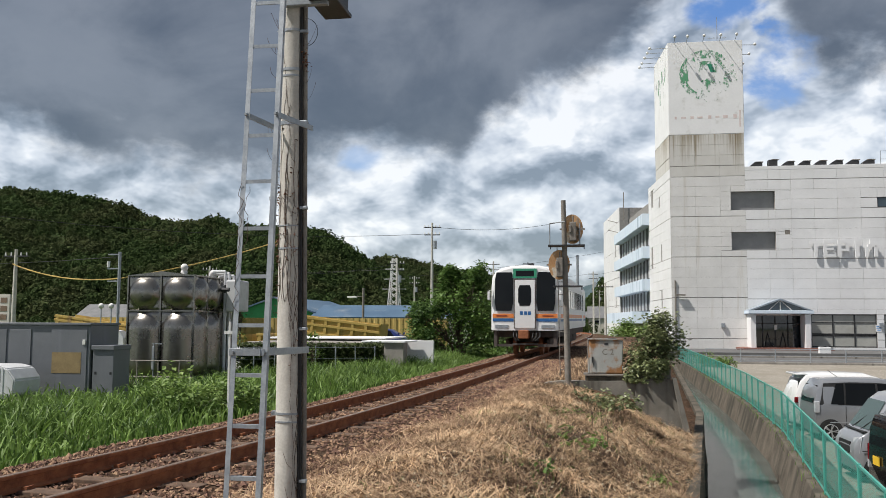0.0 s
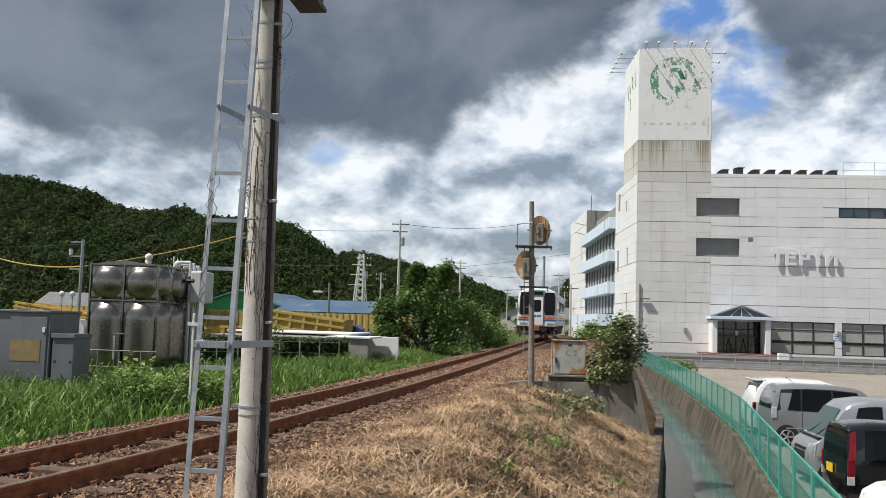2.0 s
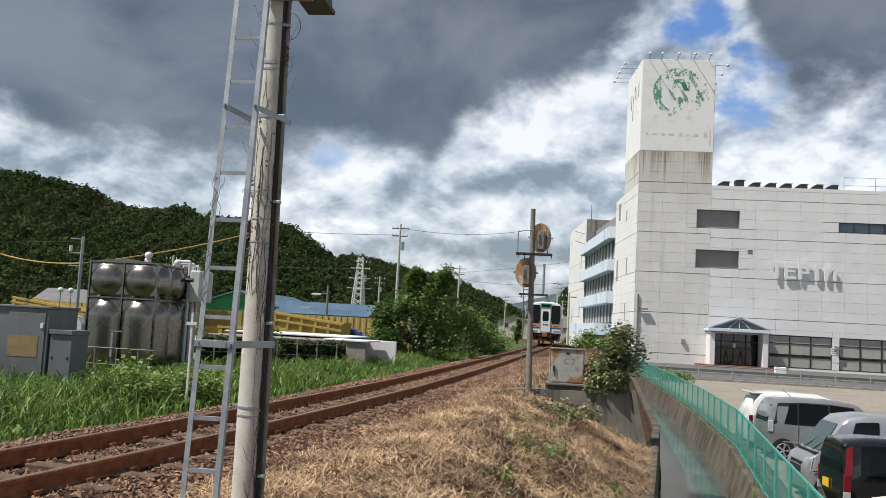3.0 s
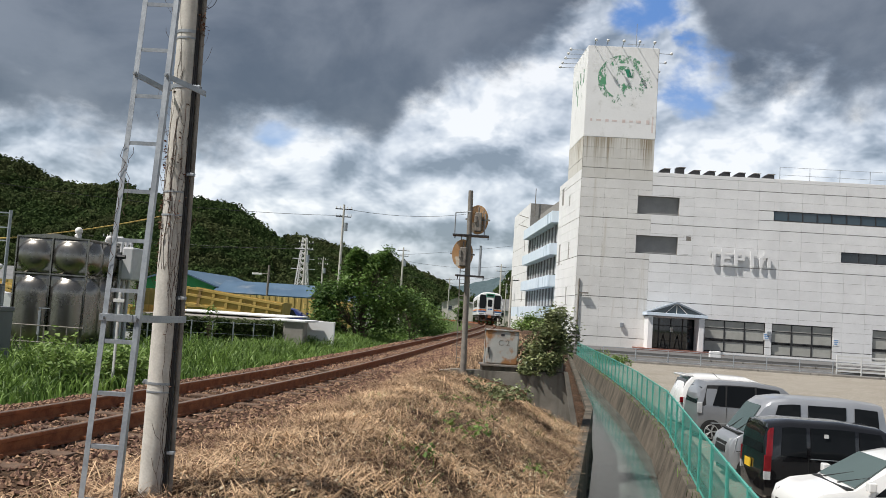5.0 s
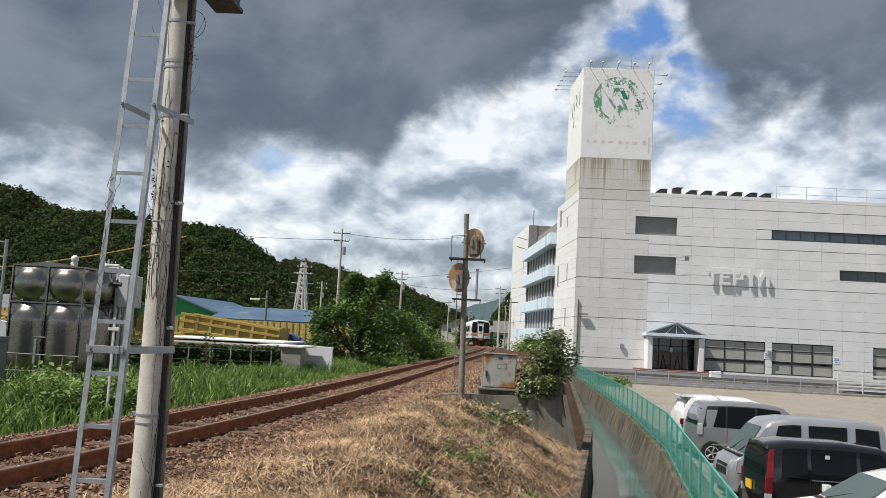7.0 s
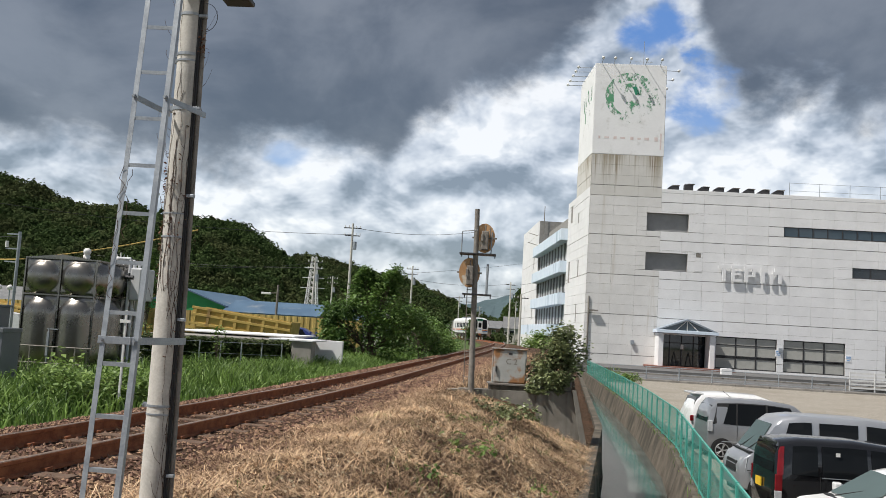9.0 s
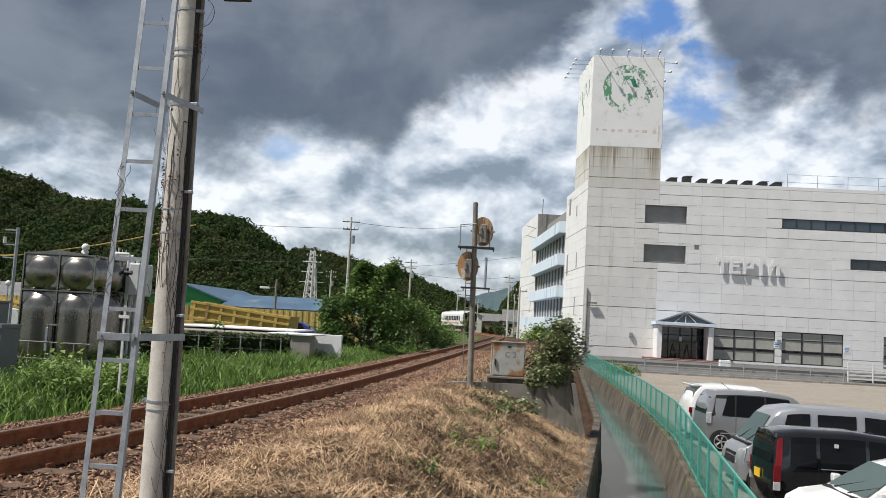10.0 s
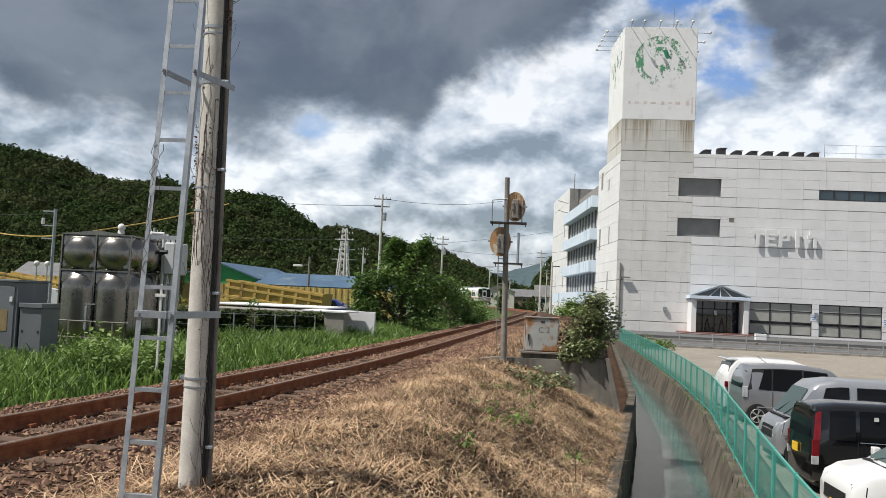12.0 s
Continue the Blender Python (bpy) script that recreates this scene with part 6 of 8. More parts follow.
    st = [(-1.75, 0.34, 0.7, 0.72, 0.9), (-1.7, 0.22, 0.98, 1.2, 0.96), (-1.45, 0.2, 0.97, 1.44, 1.0), (-0.7, 0.2, 0.95, 1.52, 1.0), (0.0, 0.2, 0.93, 1.51, 1.0), (0.35, 0.2, 0.92, 1.42, 1.0), (1.0, 0.2, 0.90, 0.98, 0.99), (1.45, 0.2, 0.84, 0.90, 0.97), (1.68, 0.22, 0.72, 0.78, 0.92), (1.76, 0.28, 0.6, 0.62, 0.84)]
    w = car("white hatchback parked nose towards the canal", st, W, M["paint_white"], (-1.2, 1.17), [(-0.12, 0.72, -0.12, 0.28), (-0.95, -0.2, -0.9, -0.2)], pose(6.84, 14.6, lot_z(14.6), 0, 0, 181), r=0.29,
            front=[([(0.385, -0.55, 1.41), (0.98, -0.68, 1.005), (0.98, 0.68, 1.005), (0.385, 0.55, 1.41)], "glass_clear", "windscreen", "windscreen"),
                   ([(1.765, -0.45, 0.40), (1.765, 0.45, 0.40), (1.755, 0.45, 0.60), (1.755, -0.45, 0.60)], "black_trim", "grille", ""),
                   ([(1.775, -0.16, 0.32), (1.775, 0.16, 0.32), (1.775, 0.16, 0.42), (1.775, -0.16, 0.42)], "plate_yellow", "number_plate", "yellow number plate")], doors=((-0.16, -0.15, 0.3, 0.93),))
    for s in (-1, 1):
        pts = [(1.74, s * 0.50, 0.58), (1.58, s * 0.755, 0.58), (1.56, s * 0.755, 0.76), (1.70, s * 0.50, 0.76)]
        part("headlamp", quad(pts if s > 0 else pts[::-1], 0.012), M["glass_car"], w, "dark-framed headlamp")
        pts = [(1.745, s * 0.56, 0.61), (1.645, s * 0.70, 0.61), (1.63, s * 0.70, 0.73), (1.715, s * 0.56, 0.73)]
        part("lamp_lens", quad(pts if s > 0 else pts[::-1], 0.004), M["lamp_clear"], w)
        part("side_repeater", box(0.62, 0.70, s * 0.79 - 0.01, s * 0.79 + 0.012, 0.73, 0.77, 0.004), M["lamp_amber"], w)
    bm = bmesh.new()
    for y in (-0.4, 0.15):
        add_rod(bm, (1.02, y, 1.0), (0.75, y + 0.5, 1.17), 0.01, None, 5)
    add_box(bm, 0.95, 1.1, -0.68, 0.68, 0.965, 0.985)
    part("wiper", bm, M["black_trim"], w)
    # cars across the track
    st2 = [(-1.7, 0.3, 0.9, 0.95, 0.95), (-1.62, 0.2, 0.85, 1.30, 1.0), (-0.5, 0.2, 0.85, 1.42, 1.0), (0.4, 0.2, 0.85, 1.40, 1.0), (0.9, 0.2, 0.93, 1.0, 0.98), (1.65, 0.25, 0.75, 0.8, 0.9)]
    k = car("white van parked behind the steel tank", st2, 1.5, M["paint_white"], (-1.1, 1.1), [(-1.4, -0.5, -1.35, -0.5), (-0.4, 0.5, -0.4, 0.3)], pose(-13.25, 30.2, -0.78, 0, 0, 180))
    part("tail_lamp", box(-1.72, -1.6, 0.6, 0.74, 0.75, 1.0, 0.01), M["lamp_red"], k)
    car("dark blue sedan parked before a yellow fence", [(-1.9, 0.3, 0.8, 0.85, 0.92), (-1.5, 0.2, 0.85, 0.95, 0.98), (-1.0, 0.2, 0.86, 1.3, 1.0), (-0.2, 0.2, 0.86, 1.42, 1.0), (0.4, 0.2, 0.85, 1.32, 1.0), (1.1, 0.2, 0.82, 0.9, 0.98), (1.9, 0.25, 0.62, 0.66, 0.9)], 1.65, M["paint_blue"], (-1.2, 1.2), [(-0.9, -0.2, -0.75, -0.2), (-0.1, 0.7, -0.1, 0.35)], pose(-12.9, 57.5, -0.35, 0, 0, 0))


make_cars()


# ---------------------------------------------------------------- yard across the track
def make_tank():
    t = thing("water_tank", "dull stainless steel panel water tank with pressed domes", "tank", at=pose(-12.80, 23.3, -0.25))
    NX, NY, H = 2, 3, 3.0
    def dome_panel(w, h, dw, dh, depth=0.2):
        """A pressed panel: a flat square with a dome that bulges to -y, corners at the origin."""
        bm = bmesh.new()
        n, m = 20, 20 if h < 1.5 else 32
        g = []
        for j in range(m + 1):
            row = []
            for i in range(n + 1):
                x, z = w * i / n, h * j / m
                u, v = (x - w / 2) / (dw / 2), (z - h / 2)
                straight = dh / 2 - dw / 2
                vz = max(0.0, abs(v) - straight) / (dw / 2)
                r = math.hypot(u, vz)
                y = -depth * math.sqrt(max(0.0, 1 - r * r)) if r < 1 else 0.0
                if i in (0, n) or j in (0, m):
                    y = 0.03
                row.append(bm.verts.new((x, y, z)))
            g.append(row)
        for j in range(m):
            for i in range(n):
                bm.faces.new((g[j][i], g[j][i + 1], g[j + 1][i + 1], g[j + 1][i]))
        me = mesh_of("panel", bm, M["steel_tank"], True)
        me.set_sharp_from_angle(angle=radians(35))
        return me
    top, low = dome_panel(0.98, 0.98, 0.86, 0.86), dome_panel(0.98, 1.96, 0.84, 1.8)
    stop, slow = dome_panel(0.85, 0.98, 0.76, 0.86), dome_panel(0.85, 1.96, 0.74, 1.8)
    for i in range(NX):
        for me, z in ((top, 2.01), (low, 0.02)):
            ob = new("panel", me)
            ob.parent, ob.matrix_basis = t, pose(i + 0.01, 0, z)
    for i in range(NY):
        for me, z in ((stop, 2.01), (slow, 0.02)):
            ob = new("panel", me)
            ob.parent, ob.matrix_basis = t, pose(2.0, 0.01 + i * 0.87, z, 0, 0, 90)
    part("shell", box(0.02, 1.98, 0.035, 2.6, 0.0, 2.98), M["steel_tank"], t)
    for x in (0, 1, 2):
        part("flange", box(x - 0.02, x + 0.02, -0.012, 0.03, 0, 3.0), M["steel_tank"], t)
    for z in (0, 2.0, 3.0):
        part("flange", box(-0.02, 2.02, -0.014, 0.03, z - 0.02, z + 0.02), M["steel_tank"], t)
        part("flange", box(1.97, 2.014, 0.03, 2.62, z - 0.02, z + 0.02), M["steel_tank"], t)
    for k in range(1, 4):
        part("flange", box(1.97, 2.012, k * 0.87 - 0.015, k * 0.87 + 0.015, 0, 3.0), M["steel_tank"], t)
    part("roof", prism([(-0.03, 3.0), (2.03, 3.0), (1.0, 3.12)], -0.02, 2.62), M["steel_tank"], t)
    for x, y, z, r in ((1.45, 0.5, 3.22, 0.11), (1.25, 0.9, 3.10, 0.10), (1.8, 1.7, 3.12, 0.10)):
        bm = rod((x, y, 3.0), (x, y, z), 0.05, None, 10)
        bmesh.ops.create_icosphere(bm, subdivisions=2, radius=r, matrix=pose(x, y, z + 0.04))
        part("vent_cap", bm, M["white_fence"], t, "white round vent cap", smooth=True)
    bm = bmesh.new()
    for y, z1 in ((1.7, 3.2), (2.0, 3.15), (2.35, 3.1)):
        add_tube(bm, [(1.7, y, 3.0), (1.75, y, z1), (2.2, y, z1), (2.2, y, 2.75), (2.2, y, 0.0)], 0.05, 10)
    part("pipe", bm, M["white_ribbed"], t, "pale lagged pipes")
    bm = rod((2.2, 1.4, 2.65), (2.45, 1.4, 2.65), 0.06, None, 8)
    add_rod(bm, (2.32, 1.4, 2.55), (2.32, 1.4, 2.78), 0.03, None, 8)
    part("valve", bm, M["dark_metal"], t)
    bm = box(0.86, 0.93, -0.16, -0.1, 0.35, 1.0, 0.01)
    add_box(bm, 0.84, 1.15, -0.13, -0.1, 1.06, 1.09)
    add_rod(bm, (0.9, -0.13, 0.0), (0.9, -0.13, 1.1), 0.02, None, 6)
    part("level_gauge", bm, M["galv"], t)
    bm = bmesh.new()
    for x in np.arange(0.0, 2.3, 0.62):
        add_rod(bm, (x, -0.5, -0.1), (x, -0.5, 0.62), 0.022, None, 6)
    add_rod(bm, (-0.2, -0.5, 0.62), (2.3, -0.5, 0.62), 0.02, None, 6)
    add_rod(bm, (-0.2, -0.5, 0.18), (2.3, -0.5, 0.18), 0.02, None, 6)
    part("guard_rail", bm, M["old_iron"], t)
    part("footing", box(-0.1, 2.1, -0.05, 2.7, -0.25, 0.0, 0.02), M["concrete_dark"], t)
    part("rain_hood", box(2.25, 2.6, 1.6, 2.6, 2.0, 2.95, 0.05), M["white_ribbed"], t)


make_tank()


def make_yard():
    c = thing("switch_cabinet", "large grey steel switch cabinet in long grass", "cabinet", at=pose(-14.9, 18.0, -0.32))
    part("body", box(0, 4.15, 0.02, 1.2, 0.0, 1.68, 0.015), M["grey_cabinet"], c)
    part("roof", box(-0.03, 4.18, -0.03, 1.25, 1.68, 1.73, 0.01), M["grey_cabinet"], c)
    for x0, x1 in ((0.3, 1.0), (1.06, 2.12), (2.2, 2.72), (3.22, 4.08)):
        part("door", box(x0, x1, 0.0, 0.02, 0.1, 1.58, 0.006), M["grey_cabinet"], c)
    part("label", box(3.25, 3.95, -0.006, 0.0, 0.62, 1.08), M["notice"], c, "faded yellow notice")
    part("lock", box(3.98, 4.05, -0.02, 0.0, 1.25, 1.36, 0.006), M["white_fence"], c)
    c2 = thing("meter_cabinet", "small grey meter cabinet beside the switch cabinet", "cabinet", at=pose(-10.7, 18.05, -0.32))
    part("body", box(0, 0.5, 0, 0.7, 0, 1.14, 0.012), M["grey_cabinet"], c2)
    part("roof", box(-0.02, 0.52, -0.04, 0.72, 1.14, 1.24, 0.01), M["grey_cabinet"], c2)
    for x in (0.0, 0.36):
        part("keyhole", box(x + 0.05, x + 0.1, -0.004, 0.0, 0.6, 0.66), M["dark_metal"], c2)
    a = thing("ribbed_tank", "low weathered white ribbed casing before the cabinet", "tank", at=pose(-13.4, 16.4, -0.3))
    bm = prism([(0, 0.15), (1.75, 0.15), (1.95, 0.25), (1.98, 0.55), (1.8, 0.78), (1.55, 0.84), (0, 0.84)], 0, 0.9)
    bmesh.ops.bevel(bm, geom=list(bm.edges), offset=0.03, segments=2, affect="EDGES")
    part("casing", bm, M["white_ribbed"], a)
    for x in np.arange(0.08, 1.7, 0.085):
        part("rib", box(x, x + 0.03, -0.012, 0.0, 0.22, 0.78), M["white_ribbed"], a)
    part("skid", box(-0.1, 2.1, -0.05, 0.95, 0.0, 0.15, 0.02), M["old_iron"], a)
    m = thing("marker_post", "thin white marker post with a cross-piece in grass", "post", at=pose(-6.46, 15.5, -0.4))
    part("stake", box(-0.02, 0.02, -0.02, 0.02, 0, 1.85, 0.005), M["white_fence"], m)
    part("cross_piece", box(-0.1, 0.1, -0.035, -0.028, 1.62, 1.68, 0.003), M["white_fence"], m)
    # low walled basin with a white capped top, hedge and posts before it
    w = thing("basin", "low walled basin with pale concrete capping", "basin")
    part("wall", box(-12.4, -6.75, 31.35, 37.0, -0.8, 0.72, 0.02), M["concrete"], w)
    part("capping", box(-8.0, -6.3, 31.25, 33.4, 0.724, 0.78, 0.015), M["white_paint"], w)
    part("capping", box(-12.6, -7.6, 33.6, 37.6, 0.79, 0.85, 0.015), M["white_paint"], w)
    e = thing("pump_cabinet", "grey concrete cabinet with a pale lid beside the hedge", "cabinet")
    part("body", box(-6.95, -6.25, 30.45, 31.15, -0.5, 0.74, 0.015), M["concrete"], e)
    part("lid", box(-7.02, -6.18, 30.38, 31.2, 0.74, 0.80, 0.01), M["white_panel"], e)
    part("wing_wall", box(-6.9, -5.7, 33.5, 33.7, -0.5, 0.76, 0.01), M["white_paint"], w)
    f = thing("wire_fence", "thin grey wire fence before a dark hedge", "fence")
    for k in range(8):
        x = -11.6 + k * 0.62
        y = 28.1 + k * 0.32
        part("post", rod((x, y, -0.5), (x, y, 0.62), 0.025, None, 6), M["galv"], f)
    for z in (0.2, 0.58):
        part("wire", rod((-11.6, 28.1, z), (-7.26, 30.34, z), 0.008, None, 5), M["galv"], f)
    # ribbed yellow steel bodies, stacked
    def skip(nm, lab, at, L, H):
        s = thing(nm, lab, "steel skip", "yellow steel bodies", at=at)
        part("side", box(0, L, 0, 0.05, 0, H), M["yellow"], s)
        part("bed", box(0, L, 0.05, 2.0, 0, 0.1), M["yellow"], s)
        part("far_side", box(0, L, 2.0, 2.05, 0, H), M["yellow"], s)
        for z in (0.0, H * 0.5, H - 0.14):
            part("rail", box(-0.03, L + 0.03, -0.1, 0, z, z + 0.14, 0.01), M["yellow"], s)
        k = 0.1
        while k < L - 0.2:
            part("rib", box(k, k + 0.16, -0.09, 0.0, 0.14, H - 0.14, 0.01), M["yellow"], s)
            k += 0.78
        part("end_board", box(L, L + 0.06, 0, 2.05, 0, H + 0.05), M["yellow"], s)
    skip("steel_skip", "yellow ribbed steel skip lying tilted on another", pose(-16.9, 48.0, 0.95, 0, 6.5, 0), 5.6, 1.0)
    skip("steel_skip", "yellow ribbed steel skip on the ground", pose(-18.6, 48.6, -0.55, 0, 0, 0), 7.0, 1.35)
    skip("steel_skip", "yellow ribbed steel skip lying tilted on timbers", pose(-31.0, 48.0, 1.1, 0, 7.0, 0), 5.0, 0.75)
    skip("steel_skip", "yellow ribbed steel skip on the ground", pose(-30.0, 48.6, -0.6, 0, 0, 0), 6.5, 1.2)
    skip("steel_skip", "yellow ribbed steel skip on the ground", pose(-24.5, 47.6, -0.6, 0, 0, 0), 5.5, 1.3)
    tp = thing("tarpaulin", "pale green tarpaulin over a stack", "tarpaulin")
    bm = prism([(-29.0, -0.9), (-29.0, 0.55), (-28.4, 0.95), (-27.2, 1.05), (-26.2, 0.9), (-25.9, 0.5), (-25.9, -0.9)], 46.8, 47.5)
    part("sheet", bm, M["white_ribbed"], tp)
    # yellow corrugated fence
    y = thing("sheet_fence", "tall yellow corrugated sheet fence", "fence")
    n = 62
    for k in range(n):
        x0 = -38 + k * 0.46
        if x0 > -9.6:
            break
        bm = prism([(x0, 0), (x0 + 0.12, 0), (x0 + 0.16, 0.05), (x0 + 0.36, 0.05), (x0 + 0.40, 0), (x0 + 0.46, 0), (x0 + 0.46, -0.04), (x0, -0.04)], 0, 2.35)
        for v in bm.verts:
            v.co = Vector((v.co.x, 62 - v.co.z, -0.6 + v.co.y))
        part("sheet", bm, M["yellow_fence"], y)


make_yard()


def house(name, label, cat, x0, x1, y0, y1, z0, eave, ridge, wall, roof, along="x", windows=2, over=0.4):
    h = thing(name, label, cat)
    part("wall", box(x0, x1, y0, y1, z0, eave), M[wall], h)
    if along == "x":
        ym = (y0 + y1) / 2
        for a, b in ((y0 - over, ym), (y1 + over, ym)):
            za = eave - 0.1
            part("roof", quad([(x0 - over, a, za), (x1 + over, a, za), (x1 + over, b, ridge), (x0 - over, b, ridge)] if a < b else [(x1 + over, a, za), (x0 - over, a, za), (x0 - over, b, ridge), (x1 + over, b, ridge)], 0.12), M[roof], h)
        for x in (x0, x1):
            bm = bmesh.new()
            bm.faces.new([bm.verts.new(p) for p in ((x, y0, eave), (x, y1, eave), (x, ym, ridge - 0.1))])
            part("gable", bm, M[wall], h)
    else:
        xm = (x0 + x1) / 2
        for a, b in ((x0 - over, xm), (x1 + over, xm)):
            za = eave - 0.1
            part("roof", quad([(a, y1 + over, za), (a, y0 - over, za), (b, y0 - over, ridge), (b, y1 + over, ridge)] if a < b else [(a, y0 - over, za), (a, y1 + over, za), (b, y1 + over, ridge), (b, y0 - over, ridge)], 0.12), M[roof], h)
        bm = bmesh.new()
        bm.faces.new([bm.verts.new(p) for p in ((x0, y0, eave), (x1, y0, eave), (xm, y0, ridge - 0.1))])
        part("gable", bm, M[wall], h)
    for k in range(windows):
        x = x0 + (x1 - x0) * (k + 0.5) / windows
        wd = new("window")
        wd.parent = h
        part("frame", box(x - 0.62, x + 0.62, y0 - 0.06, y0 - 0.005, eave - 1.75, eave - 0.6), M["white_fence"], wd)
        part("pane", box(x - 0.55, x + 0.55, y0 - 0.075, y0 - 0.062, eave - 1.68, eave - 0.67), M["glass"], wd)
    return h


def make_far_buildings():
    house("shed", "bright green sheet-metal shed with a grey-blue roof", "shed", -30.5, -23.7, 75, 92, -0.7, 2.45, 3.7, "green_wall", "blue_roof", "y", 0)
    house("shed", "long low shed with a worn blue metal roof", "shed", -22.8, -15.6, 74, 81, -0.7, 2.0, 3.0, "brown_wall", "blue_roof", "x", 0, 0.6)
    house("shed", "small grey-roofed shed behind the yellow fence", "shed", -15.0, -11.5, 84, 89, -0.7, 1.8, 2.9, "house_wall", "blue_roof", "x", 1)
    house("house", "dark-roofed house below the wooded hill", "house", -62, -54, 100, 108, -0.7, 1.6, 3.6, "house_wall", "roof_grey", "x", 2)
    house("house", "grey-roofed house among the trees", "house", -48, -42, 120, 127, -0.7, 1.8, 3.8, "brown_wall", "roof_grey", "x", 2)
    house("warehouse", "pale walled building behind the steel tank", "building", -26.6, -24.75, 58.5, 61, -0.7, 3.9, 4.4, "house_wall", "roof_grey", "x", 1)
    house("warehouse", "long pale shed with a light blue wall", "building", -44, -26, 205, 212, -0.7, 3.3, 4.4, "blue_band", "roof_grey", "x", 4)
    rnd = random.Random(8)
    for x, y, w, wall, roof in ((5.5, 232, 8, "house_wall", "roof_grey"), (-3.5, 262, 8, "brown_wall", "roof_grey"), (15, 250, 9, "house_wall", "roof_grey"), (-12, 285, 9, "house_wall", "roof_grey"), (3, 300, 9, "brown_wall", "roof_grey"), (-8, 226, 8, "house_wall", "roof_grey"), (-75, 270, 8, "house_wall", "blue_roof"), (12, 205, 7, "brown_wall", "roof_grey"), (-56, 240, 9, "brown_wall", "roof_grey"), (-70, 230, 10, "house_wall", "roof_grey")):
        house("house", "distant two-storey house with a tiled roof", "house", x - w / 2, x + w / 2, y, y + 7, -1.2, 2.6 + rnd.uniform(0, 1.4), 5.0 + rnd.uniform(0, 1), wall, roof, rnd.choice("xy"), 2)


make_far_buildings()


def utility_pole(x, y, z0, top, arms=2, label="concrete utility pole with crossarms and insulators"):
    p = thing("utility_pole", label, "utility pole", "utility poles", at=pose(x, y, z0))
    h = top - z0
    part("shaft", rod((0, 0, 0), (0, 0, h), 0.17, 0.10, 10), M["pole"], p, smooth=True)
    for k in range(arms):
        z = h - 0.5 - k * 0.75
        part("crossarm", box(-0.85 + 0.1 * k, 0.85 - 0.1 * k, -0.05, 0.05, z, z + 0.09), M["dark_metal"], p)
        for u in (-0.75, -0.35, 0.35, 0.75):
            part("insulator", rod((u, 0, z + 0.09), (u, 0, z + 0.3), 0.05, 0.035, 7), M["white_fence"], p)
    if arms > 1:
        part("transformer", rod((0.3, -0.1, h - 2.6), (0.3, -0.1, h - 1.8), 0.2, None, 10), M["galv"], p)


POLES = [(-14.65, 85, 11.3), (-12.2, 121, 10.0), (1.75, 150, 10.2), (-9.5, 205, 9.5), (4.2, 230, 10), (-36.5, 52.0, 6.1), (-20.5, 96, 8.5), (-27, 140, 9), (-40, 90, 7.5), (2.5, 100, 6.0), (-6, 260, 9)]


